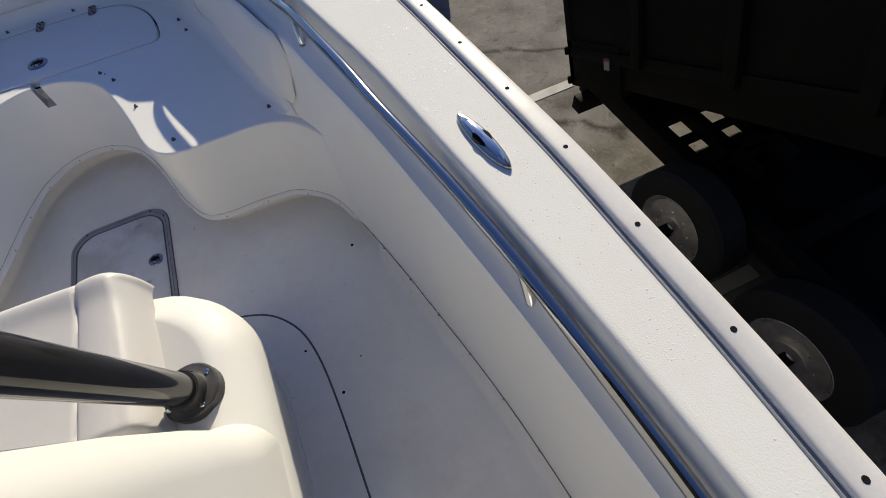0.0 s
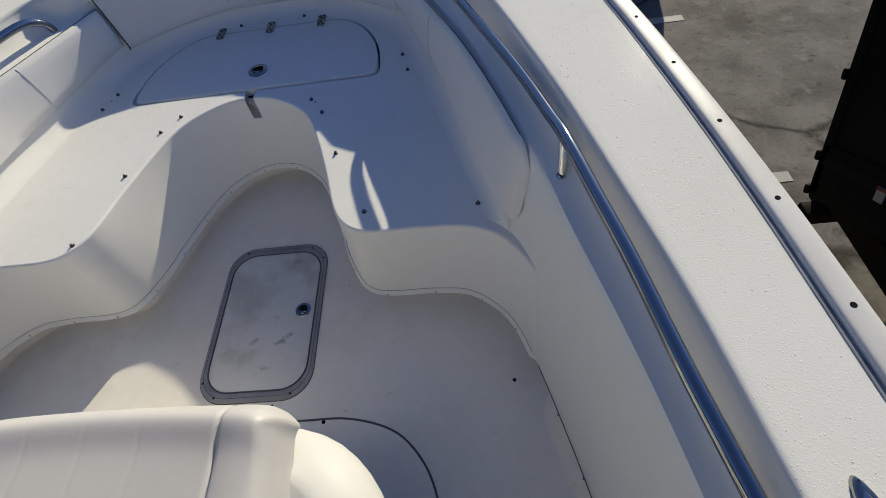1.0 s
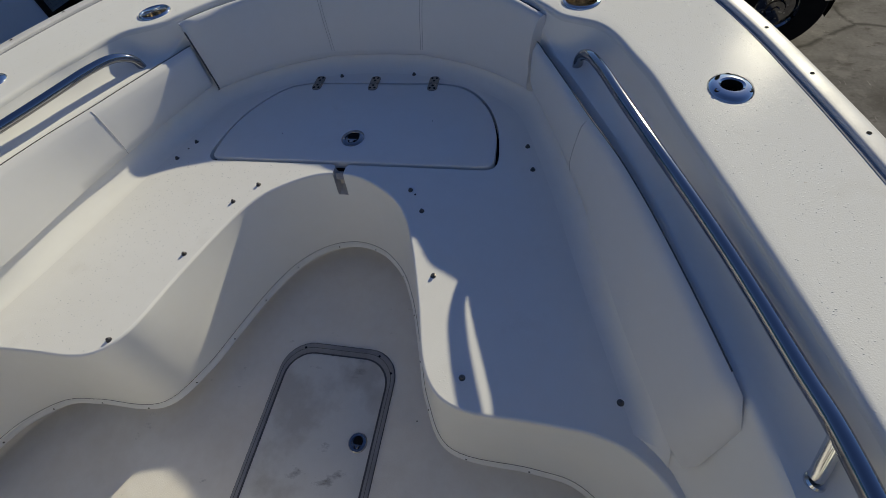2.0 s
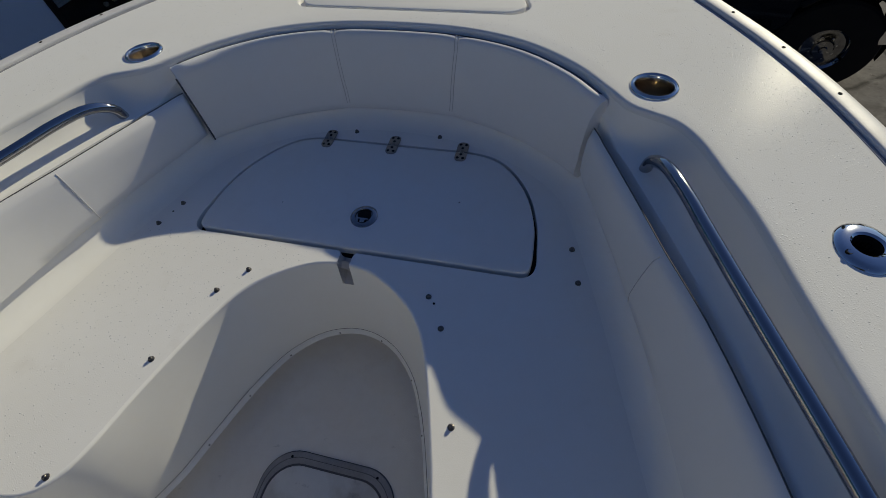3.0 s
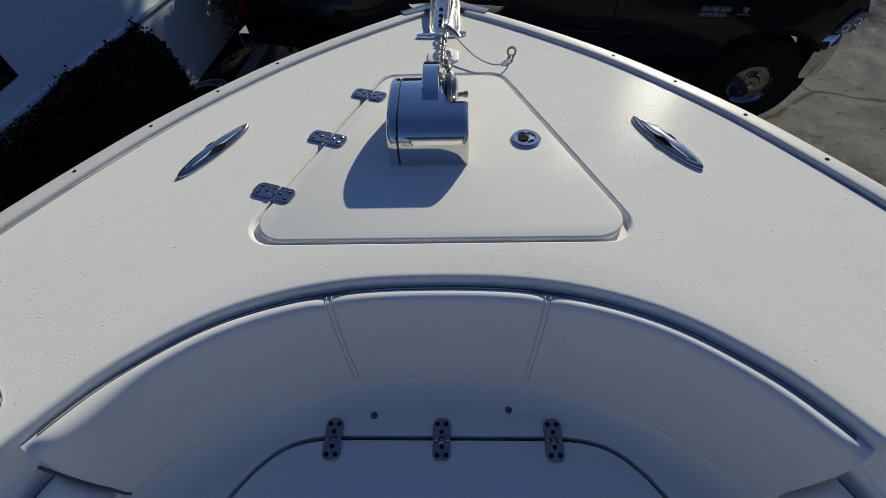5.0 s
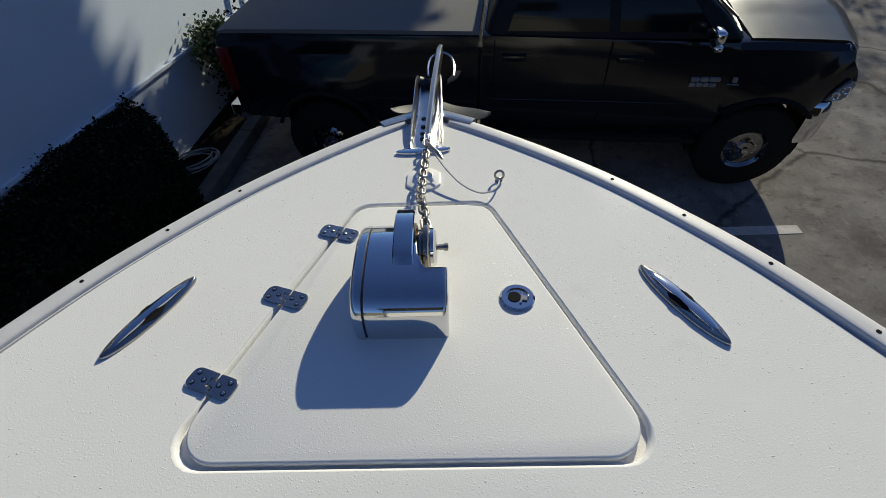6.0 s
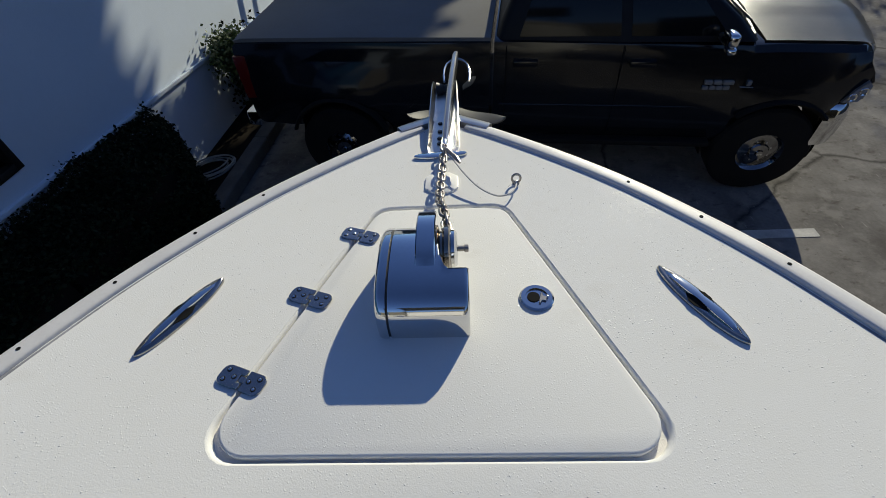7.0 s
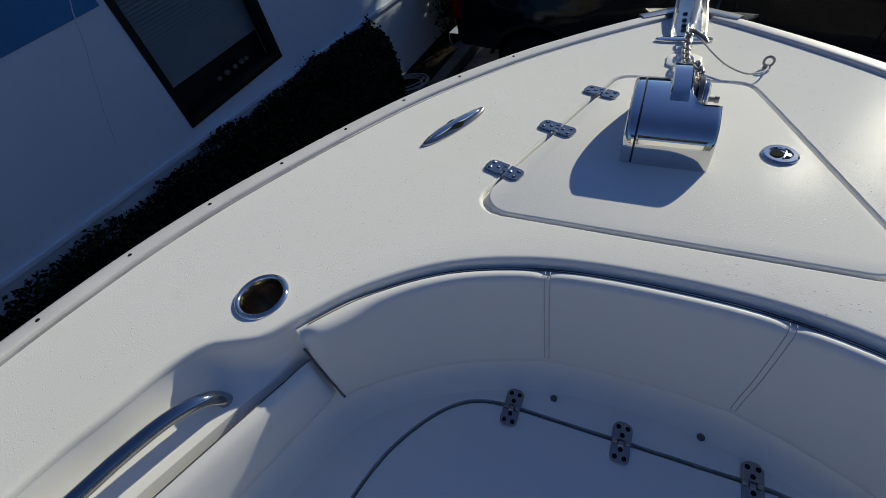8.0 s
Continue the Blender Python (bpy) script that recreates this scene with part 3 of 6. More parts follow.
def beads(name, xs, ys, zs, radii, parent=None):
    """Flattened domes at the given places as one mesh."""
    n, k = len(xs), 7
    a = np.linspace(0, 2 * math.pi, k, endpoint=False)
    rim = np.stack([np.cos(a), np.sin(a), np.zeros(k)], 1)
    mid = np.stack([0.72 * np.cos(a + 0.4), 0.72 * np.sin(a + 0.4), np.full(k, 0.19)], 1)
    shape = np.vstack([rim, mid, [(0, 0, 0.28)]])
    stretch = rng_drops.uniform(0.8, 1.35, (n, 1, 1))
    v = shape[None] * radii[:, None, None] * np.concatenate([stretch, 1 / stretch, np.ones((n, 1, 1))], 2)
    v += np.stack([xs, ys, zs], 1)[:, None]
    m = len(shape)
    faces = []
    for j in range(k):
        jj = (j + 1) % k
        faces += [(j, jj, k + jj, k + j), (k + j, k + jj, 2 * k)]
    allf = [tuple(i * m + q for q in f) for i in range(n) for f in faces]
    me = bpy.data.meshes.new(name)
    me.from_pydata(v.reshape(-1, 3).tolist(), [], allf)
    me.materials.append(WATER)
    me.polygons.foreach_set("use_smooth", [True] * len(me.polygons))
    return tagged(new(name, me), "scattered small whitish, nearly opaque water beads on the deck", "water beads", kind="stuff")


rng_drops = np.random.default_rng(21)
n = 95000
bx, by = rng_drops.uniform(-1.22, 1.22, n), rng_drops.uniform(-2.4, 1.24, n)
half_out = np.interp(by, SCREW_HALF[:, 1], SCREW_HALF[:, 0]) - 0.045
half_in = np.where(by < EDGE_HALF[-1, 1], np.interp(by, EDGE_HALF[:, 1], EDGE_HALF[:, 0]), -1.0) + 0.016
rim_lid = inside([tuple(Vector((0, 0.53)) + (Vector(p) - Vector((0, 0.53))) * 1.05) for p in BOW_HATCH], bx, by)
in_lid = inside([tuple(Vector((0, 0.53)) + (Vector(p) - Vector((0, 0.53))) * 0.95) for p in BOW_HATCH], bx, by)
clear = (np.abs(bx) < half_out) & (np.abs(bx) > half_in) & (in_lid | ~rim_lid)
for cx, cy, r in [(x, y, 0.055) for x, y in CUPS + RODS] + [(-0.03, 0.585, 0.15), (0.182, 0.556, 0.04), (-0.002, 0.95, 0.06), (0.471, 0.537, 0.06), (-0.49, 0.536, 0.06)]:
    clear &= (bx - cx) ** 2 + (by - cy) ** 2 > r * r
# patchy: beads gather where the gelcoat sheds the water
patch = np.sin(bx * 7.3 + 1.3 * np.sin(by * 4.1)) * np.sin(by * 6.1 + 0.7) + 0.6 * np.sin(bx * 19 + by * 13) * np.sin(by * 23 - bx * 7)
dense = np.where(by > -0.2, 0.80, np.where(by > -1.1, 0.50, 0.42)) * np.clip(0.55 + 0.45 * patch, 0.08, 1.0)
clear &= rng_drops.uniform(0, 1, n) < dense * np.where((bx < -0.15) | (by > 0.12), 0.6, 1.0)
bx, by = bx[clear], by[clear]
br = (0.0006 + 0.0012 * rng_drops.uniform(0, 1, len(bx)) ** 2.2)
lid_z = np.interp(by, [0.27, 0.845], [deck_z(0.27), deck_z(0.845)]) + 0.0013
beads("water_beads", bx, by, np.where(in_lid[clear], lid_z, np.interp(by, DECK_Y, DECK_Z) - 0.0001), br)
n = 2600
bx, by = rng_drops.uniform(-0.62, -0.10, n), rng_drops.uniform(-1.02, -0.40, n)
seat_in = np.interp(-by, -RISER_TOP[:, 1], RISER_TOP[:, 0]) + 0.02
seat_out = np.interp(by, BASE_HALF[:, 1], BASE_HALF[:, 0]) - 0.075
clear = (-bx > seat_in) & (-bx < seat_out) & (rng_drops.uniform(0, 1, n) < np.clip(1.2 + by, 0.1, 0.8))
bx, by = bx[clear], by[clear]
tagged(beads("water_beads", bx, by, np.full(len(bx), SEAT - 0.0001), 0.0008 + 0.0014 * rng_drops.uniform(0, 1, len(bx)) ** 2.2), "scattered small whitish, nearly opaque water beads on the bow seat", "water beads", kind="stuff")

# Hinges, latches
def hinge_mesh(r=0.0135):
    bm = bmesh.new()
    prism(round_corners([(-0.0165, 0.0052), (0.0165, 0.0052), (0.0165, 0.038), (-0.0165, 0.038)], [0.002, 0.002, r, r], 5), 0, 0.003, 0.001, 1, bm)
    prism(round_corners([(-0.0165, -0.038), (0.0165, -0.038), (0.0165, -0.0052), (-0.0165, -0.0052)], [r, r, 0.002, 0.002], 5), 0, 0.003, 0.001, 1, bm)
    for x0, x1 in ((-0.016, -0.006), (-0.005, 0.005), (0.006, 0.016)):
        o = -0.0018 if x0 == -0.005 else 0.0018
        box(bm, (x0, o - 0.0048, 0.0), (x1, o + 0.0048, 0.0042), 0.0012, 1)
    return bm


HINGE_SCREW = bpy.data.meshes.new("hinge_screw")
hs = lathe([(0.0001, 0.0034), (0.0044, 0.0036), (0.0044, 0.0020)], 8)
hs.to_mesh(HINGE_SCREW)
HINGE_SCREW.materials.append(HOLE)
SCREW_HEAD = bpy.data.meshes.new("screw_head")
hs = lathe([(0.0001, 0.0046), (0.0018, 0.0045), (0.0027, 0.0040), (0.0028, 0.0030)], 8)
hs.to_mesh(SCREW_HEAD)
SCREW_HEAD.materials.append(STEEL)
hinge_holes = [(-0.008, 0.027), (0.008, 0.027), (0.0, 0.013), (-0.008, -0.027), (0.008, -0.027), (0.0, -0.013)]

HINGE_BRIGHT = material("bright_hinge_steel", (0.44, 0.43, 0.42), 0.26, 1.0, second=(0.28, 0.27, 0.26), scale=30, mix=0.7)


def hinge(parent, m, size=1.0, r=0.0135, mat=None):
    h = placed(part("hinge", hinge_mesh(r), mat or HINGE, parent, "small stainless butt hinge"), m @ Matrix.Scale(size, 4))
    for x, y in hinge_holes:
        shared("hinge_screw", HINGE_SCREW, h, Matrix.Translation((x, y, 0)) @ Matrix.Diagonal((*((0.9, 0.9) if mat else (1, 1)), 1, 1)))
        if mat:
            shared("screw_head", SCREW_HEAD, h, Matrix.Translation((x, y, 0)))
    return h


def latch(parent, m, r=0.032, label="round stainless lift latch", ring=None, slot=True):
    bm = lathe([(0.0001, 0.001), (r * 0.62, 0.001), (r * 0.66, 0.0045), (r * 0.9, 0.0045), (r, 0.002), (r, -0.004)], 28)
    la = placed(part("latch", bm, ring or STEEL, parent, label), m)
    bm = prism(disc(0, r * (0.12 if slot else 0.18), r * (0.50 if slot else 0.36), 20), 0.0012, 0.0030)
    if slot:
        prism(rounded(-r * 0.30, -r * 0.64, r * 0.30, -r * 0.2, r * 0.06, 2), 0.0012, 0.0028, bm=bm)
    part("finger_hole", bm, HOLE, la)
    bm = prism(round_corners([(-r * 0.18, -r * 0.58), (r * 0.18, -r * 0.58), (r * 0.18, -r * 0.34), (r * 0.44, -r * 0.28), (r * 0.40, -r * 0.18), (-r * 0.40, -r * 0.18), (-r * 0.44, -r * 0.28), (-r * 0.18, -r * 0.34)],
                             [r * 0.04] * 8, 2), 0.0012, 0.0046, 0.0008, 1)
    part("pull_tab", bm, LATCH, la)
    return la


for x in (-0.203, 0.0, 0.206):
    hinge(seat_hatch, Matrix.Translation((x, 0.002, SEAT + 0.0025)))
latch(seat_hatch, Matrix.Translation((0.004, -0.274, SEAT + 0.002)), 0.036, ring=LATCH)

# Foredeck hatch lid in its gutter
lid = [tuple(Vector(p) + (Vector((0, 0.53)) - Vector(p)).normalized() * 0.0075) for p in round_corners(HATCH_CORNERS, [0.056, 0.056, 0.05, 0.05], 8)]
bow_hatch = part("bow_hatch", drape(prism(lid, -0.013, 0.0015, 0.005, 3)), DECK, boat, "off-white anchor locker lid in the foredeck")
gutter = [tuple(Vector(p) - (Vector((0, 0.53)) - Vector(p)).normalized() * 0.012) for p in BOW_HATCH]
lip = []
for w, h in ((0.0082, -0.0001), (0.0060, -0.0006), (0.0035, -0.0022), (0.0014, -0.0050), (0.0003, -0.0090), (0.0, -0.0140), (0.0, -0.0300)):
    lip.append([(x + w * d.x, y + w * d.y, h) for x, y, d in ((*p, (Vector(p) - Vector((0, 0.53))).normalized()) for p in BOW_HATCH)])
part("hatch_lip", drape(loft(lip, closed_across=True)), DECK, boat, "rounded lip round the locker opening")
part("hatch_gutter", drape(prism(gutter, -0.030, -0.012)), FLOOR, boat)


def on_deck(x, y, turn=0.0, lift=0.0):
    slope = math.degrees(math.atan2(deck_z(y + 0.05) - deck_z(y - 0.05), 0.1))
    return Matrix.Translation((x, y, deck_z(y) + lift)) @ pose(0, 0, 0, slope, 0, 0) @ pose(0, 0, 0, 0, 0, turn)


for x, y in ((-0.323, 0.394), (-0.250, 0.570), (-0.180, 0.750)):
    hinge(bow_hatch, on_deck(x, y, 70, 0.0015), 1.15, 0.0115, HINGE_BRIGHT)
latch(bow_hatch, on_deck(0.182, 0.556, 75, 0.0015), slot=False)


# Pull-up cleats
def cleat(x, y, turn, length):
    c = thing("mooring_cleat", "polished stainless pop-up mooring cleat set flush in the deck", "cleat", "mooring cleats")
    w = length * 0.105
    lens = [(w * math.copysign(abs(math.cos(a)) ** 1.15, math.cos(a)), length / 2 * math.sin(a)) for a in np.linspace(0, 2 * math.pi, 40, endpoint=False)]
    part("base", prism(lens, -0.002, 0.0075, 0.005, 3), WORN_STEEL, c)
    bm = bmesh.new()
    rows = []
    for v in np.linspace(-0.46, 0.46, 21):
        h = 0.0155 - 0.010 * abs(v / 0.46) ** 2.5
        ww = w * (0.46 - 0.14 * math.exp(-(v / 0.09) ** 2)) * (1 - abs(v / 0.5) ** 2.2) + 0.001
        rows.append([(-ww, v * length, 0.006), (-ww * 0.9, v * length, h - 0.002), (0, v * length, h), (ww * 0.9, v * length, h - 0.002), (ww, v * length, 0.006)])
    part("horn", loft(rows, closed_across=True, caps=True, bm=bm), STEEL, c)
    bm = bmesh.new()
    for s in (1, -1):
        prism([(s * w * 0.30, -length * 0.16), (s * w * 0.90, -length * 0.02), (s * w * 0.90, length * 0.05), (s * w * 0.30, length * 0.15)][::s], 0.006, 0.0085, bm=bm)
    part("finger_well", bm, HOLE, c)
    c.matrix_basis = on_deck(x, y, turn)
    return c


cleat(0.471, 0.537, 25.5, 0.205)
cleat(-0.490, 0.5355, -25.5, 0.207)
for s in (1, -1):
    cleat(s * 1.112, -1.744, s * 6.5, 0.168)

# Cup holders and rod holders sunk in the deck
for x, y in CUPS:
    c = thing("cup_holder", "round brushed stainless cup holder sunk in the deck", "cup holder", "cup holders")
    part("rim", lathe([(0.0382, -0.012), (0.0388, 0.0015), (0.0405, 0.0042), (0.0435, 0.0055), (0.0470, 0.0045), (0.0495, 0.0015), (0.0500, -0.002)], 40), STEEL, c)
    part("cup", lathe([(0.0393, 0.001), (0.0388, -0.004), (0.0375, -0.085), (0.034, -0.090), (0.0001, -0.090)], 40), BRUSHED, c)
    part("drain", lathe([(0.0001, -0.088), (0.007, -0.088), (0.009, -0.0895)], 12), HOLE, c)
    c.matrix_basis = on_deck(x, y)
for x, y in RODS:
    c = thing("rod_holder", "polished stainless fishing rod holder flange in the side deck", "rod holder", "rod holders")
    rows = []
    for r, h in ((0.0195, -0.02), (0.020, 0.006), (0.024, 0.0085), (0.034, 0.0075), (0.042, 0.004), (0.0445, 0.0)):
        rows.append([(r * math.cos(a) * (1 if r < 0.025 else 0.95), r * math.sin(a) * (1 if r < 0.025 else 1.1), h) for a in np.linspace(0, 2 * math.pi, 32, endpoint=False)])
    part("flange", loft(rows, closed_across=True), STEEL, c)
    part("socket", lathe([(0.0197, 0.004), (0.0197, -0.15), (0.0001, -0.15)], 20), HOLE, c)
    for a in (90, 210, 330):
        part("screw_head", lathe([(0.0001, 0.0065), (0.003, 0.0068), (0.0045, 0.0078), (0.005, 0.005)], 10, None, "z", (0.034 * math.cos(radians(a)), 0.036 * math.sin(radians(a)), 0)), HOLE, c)
    c.matrix_basis = on_deck(x, y)

# Grab rails on the side ledges
rail_line = spline([(0.640, -0.203, 2.140), (0.644, -0.214, 2.180), (0.660, -0.258, 2.210), (0.686, -0.330, 2.219), (0.709, -0.400, 2.220), (0.742, -0.494, 2.220), (0.774, -0.585, 2.221), (0.827, -0.737, 2.223), (0.867, -0.865, 2.226), (0.899, -1.000, 2.236), (0.914, -1.075, 2.246),
                    (0.937, -1.22, 2.253), (0.961, -1.363, 2.257), (0.984, -1.523, 2.258), (1.008, -1.66, 2.258), (1.030, -1.79, 2.258), (1.056, -1.982, 2.258), (1.071, -2.16, 2.258), (1.083, -2.323, 2.258), (1.094, -2.55, 2.258), (1.098, -2.75, 2.256),
                    (1.096, -2.95, 2.24), (1.09, -2.99, 2.19)], 110)
for s in (1, -1):
    g = thing("grab_rail", "polished stainless grab rail along the inner side deck", "grab rail", "grab rails")
    part("bar", tube(rail_line * np.array((s, 1, 1)), 0.0125, 16), BAR, g)
    for x, y, z, top in ((0.909, -1.117, 2.178, (0.912, -1.08, 2.243)), (1.053, -2.028, 2.194, (1.056, -1.985, 2.254))):
        part("post", tube([(s * x, y, z), (s * x, y + 0.008, z + 0.02), (s * top[0], top[1], top[2])], 0.0095), STEEL, g)
        part("foot", lathe([(0.0125, -0.012), (0.0125, 0.003), (0.010, 0.006)], 16, None, "z", (s * x, y, z + 0.006)), STEEL, g)


# ---- cushions ----
def pad(stations, name, parent):
    """A padded panel over rows of sections."""
    return part(name, loft(stations, closed_across=True, caps=True), VINYL, parent, smooth=60)


def bolster_row(i, swell=1.0):
    e, n, b = EDGE[i], -EDGE_OUT[i], BASE[i]
    d = deck_z(e[1])
    c = np.array((0, -0.5)) - b
    c /= np.linalg.norm(c)
    bottom = b + c * 0.016
    top = e + n * 0.045
    row = [(*(e + n * 0.009), d - 0.06), (*(e + n * 0.0095), d - 0.026), (*(e + n * 0.0120), d - 0.0175), (*(e + n * 0.0190), d - 0.0140), (*(e + n * 0.0285), d - 0.0095), (*(e + n * 0.0365), d - 0.0135), (*(e + n * 0.042), d - 0.022), (*(e + n * 0.045), d - 0.036)]
    for w in (0.12, 0.3, 0.5, 0.7, 0.88, 0.97):
        p = top + (bottom - top) * w + n * (0.010 * math.sin(w * math.pi) + 0.008 * math.exp(-((w - 0.92) / 0.08) ** 2)) * swell
        row.append((*p, d - 0.036 + (1.995 - d + 0.036) * w))
    row += [(*(bottom - c * 0.006), 1.990), (*(b + c * 0.001), 1.992)]
    return row


backrest = thing("backrest_cushion", "white vinyl curved bow backrest cushion in three stitched panels", "cushion")
span = [i for i in range(len(EDGE)) if EDGE[i, 1] > -0.066 and abs(EDGE[i, 0]) < 0.6]
cuts = [span[0], min(span, key=lambda i: abs(EDGE[i, 0] - 0.180)), min(span, key=lambda i: abs(EDGE[i, 0] + 0.180)), span[-1]]
rows = []
for k in np.linspace(span[0], span[-1], 160):
    i = int(k)
    r = np.array(bolster_row(i)) * (1 - k + i) + np.array(bolster_row(min(i + 1, len(EDGE) - 1))) * (k - i)
    # the vinyl dips a little at the two stitched seams
    near = min(abs(k - c) for c in cuts[1:3])
    cen = r.mean(0)
    r = r + (cen - r) * (0.022 * math.exp(-(near / 0.9) ** 2) + 0.045 * math.exp(-(near / 0.35) ** 2) * np.exp(-((np.arange(len(r)) - 4.5) / 2.0) ** 2)[:, None])
    # fuller roll shortly before the port end
    full = 0.6 * math.exp(-((span[-1] - k - 3.0) / 2.8) ** 2)
    r[4:8] += np.array([(*(-EDGE_OUT[i] * w), -0.25 * w) for w in (0.004, 0.010, 0.013, 0.010)]) * full
    # the roll is pinched flat at both ends
    pinch = 0.65 * math.exp(-(min(span[-1] - k, k - span[0]) / 0.8) ** 2)
    r[2:8] += (r[1] + np.array((0, 0, 0.004)) - r[2:8]) * pinch * np.array((1, 1, 1, 0.9, 0.6, 0.3))[:, None]
    rows.append(list(map(tuple, r)))
pad(rows, "cover", backrest)
rows_c = [bolster_row(i) for i in span]
for w, h in ((0.0125, 0.0170), (0.0185, 0.0138)):
    part("back_seam", tube([(*(EDGE[i] - EDGE_OUT[i] * w), deck_z(EDGE[i, 1]) - h) for i in span[1:-1]], 0.0011, 5), SEAM, backrest, "dark double seam behind the roll")
# the gap's shadow is laid in as a dark tube
for r, thick, lo in ((rows_c[-1], 0.0024, 7),):
    part("end_shade", tube([np.array(q) + np.array((math.copysign(0.002, q[0]), -0.002, 0.0)) for q in r[lo:15]], thick, 6), SEAM, backrest, "dark tube for the shaded gap at the cushion's end")
for x in (0.1755, 0.1845, -0.1755, -0.1845):
    k = float(np.interp(-x, -EDGE[span[0]:span[-1] + 1, 0], np.arange(span[0], span[-1] + 1)))
    i = int(k)
    r = np.array(bolster_row(i)) * (1 - k + i) + np.array(bolster_row(i + 1)) * (k - i)
    part("stitching", tube([q + np.array((0, -0.0004, 0.0002)) for q in r[3:13]], 0.0008, 5), STITCH, backrest)


def side_row(p, q, z0, z1, n, thick):
    """One section of a side pad: p on the ledge, q at its foot."""
    row = [(*(p + n * 0.000), z0 - 0.004), (*(p + n * 0.004), z0 + 0.003), (*(p + n * thick * 0.6), z0 - 0.001), (*(p + n * thick), z0 - 0.014)]
    for w in (0.25, 0.5, 0.75):
        c = p + (q - p) * w
        row.append((*(c + n * thick * (1.0 + 0.15 * math.sin(w * math.pi))), z0 - 0.014 + (z1 - z0 + 0.014) * w))
    row += [(*(q + n * thick * 0.75), z1 + 0.006), (*(q + n * 0.004), z1 - 0.002), (*(q - n * 0.012), z1 + 0.02)]
    return row


for s in (1, -1):
    sp = thing("side_cushion", "white vinyl side cushion against the bow coaming", "cushion", "side cushions")
    idx = [i for i in range(len(LEDGE_HALF)) if -1.055 < LEDGE_HALF[i, 1] < -0.070]
    rows = []
    for k, i in enumerate(idx):
        p, q = LEDGE_HALF[i] * 1.0, BASE_HALF[i] * 1.0
        n = -normals2d(LEDGE_HALF)[i]
        d = deck_z(p[1])
        p = p + n * float(np.interp(p[1], [-1.05, -0.70, -0.40, -0.20, -0.10], [0.004, 0.014, 0.026, 0.024, 0.016]))
        z0 = d - 0.083
        tail = (p[1] + 1.055) / 0.05
        if tail < 1:
            z0 -= 0.05 * (1 - math.sqrt(max(0.0, 1 - (1 - max(tail, 0)) ** 2)))
        ends = min(k, len(idx) - 1 - k)
        thick = 0.024 * (1 - 0.6 * math.exp(-ends / 0.6))
        z1 = SEAT + 0.062
        q2 = p + (q - p) * ((z0 - z1) / (z0 - SEAT - 0.05)) * 0.97
        rows.append([(s * x, y, z) for x, y, z in side_row(p, q2, z0, z1, n, thick)])
    seam = min(range(len(idx)), key=lambda k: abs(LEDGE_HALF[idx[k], 1] + 0.42))
    pad(rows[: seam + 1], "panel", sp)
    pad(rows[seam:], "panel", sp)
    part("piping", tube([np.array(r[1]) for r in rows if r[1][1] > -1.0], 0.0014, 6), SEAM, sp, "dark edge seam")
    for o in (0.0, 0.012):
        part("stitching", tube([np.array(q) + (0, o, 0.0006) for q in np.array(rows[seam])[2:8]], 0.0011, 5), STITCH, sp)

# ---- bow seat studs, drain and sole details ----
stud_me = bpy.data.meshes.new("stud")
sb = lathe([(0.0001, 0.0075), (0.003, 0.0075), (0.0042, 0.006), (0.0035, 0.003), (0.0065, 0.0015), (0.007, 0.0)], 12)
sb.to_mesh(stud_me)
stud_me.materials.append(STUD)
studs = [(0.531, -0.286), (0.550, -0.376), (0.742, -0.977), (0.339, -0.736), (0.228, -0.472), (0.273, -0.543), (0.440, -0.968), (-0.521, -0.311), (-0.549, -0.388),
         (-0.2255, -0.481), (-0.2755, -0.549), (-0.330, -0.735), (-0.391, -0.985), (-0.131, 0.046), (0.128, 0.057)]
for x, y in studs:
    shared("stud", stud_me, boat, Matrix.Translation((x, y, SEAT)), "small metal snap stud")
for x, y, r in ((0.244, -0.487, 0.0026), (-0.533, -0.343, 0.0024), (0.238, -0.186, 0.0016), (-0.236, -0.262, 0.0014)):
    part("dirt_speck", prism(disc(x, y, r, 7), SEAT + (0.002 if y > -0.3 else 0), SEAT + (0.0034 if y > -0.3 else 0.0018)), HOLE, boat, "small black speck of dirt")
for x, y, r in ((0.252, -1.414, 0.006), (0.800, -1.331, 0.0055), (0.09, -1.36, 0.004), (0.62, -1.80, 0.005), (0.55, -1.63, 0.004), (0.70, -1.72, 0.0025), (-0.40, -0.905, 0.003), (0.29, -0.98, 0.002)):
    part("sole_screw", prism(disc(x, y, r, 10), SOLE, SOLE + 0.0008), HOLE, boat, "small dark screw head")
FLOOR_HATCH = rounded(-0.157, -1.347, 0.203, -0.795, 0.09, 8)
floor_hatch = thing("floor_hatch", "grey-framed access hatch let into the cockpit sole", "hatch")
ring = [[(x * k + 0.023 * (1 - k), y * k - 1.071 * (1 - k), SOLE + h) for x, y in FLOOR_HATCH] for k, h in ((1.0, 0.0), (0.992, 0.004), (0.955, 0.0055), (0.90, 0.0045), (0.885, 0.002), (0.88, -0.004))]
part("frame", loft(ring, closed_across=True), HATCH_FRAME, floor_hatch, "grey hatch frame")
# dark tubes; the inner one puts the lid gap's shade into its colour
for k, h, r in ((1.0, 0.0005, 0.0014), (0.945, 0.0052, 0.0008), (0.884, 0.0022, 0.0036)):
    loop = [(x * k + 0.023 * (1 - k), y * k - 1.071 * (1 - k), SOLE + h) for x, y in FLOOR_HATCH]
    part("frame_line", tube(loop + loop[:2], r, 6), SEAM, floor_hatch, "dark line round the hatch frame")
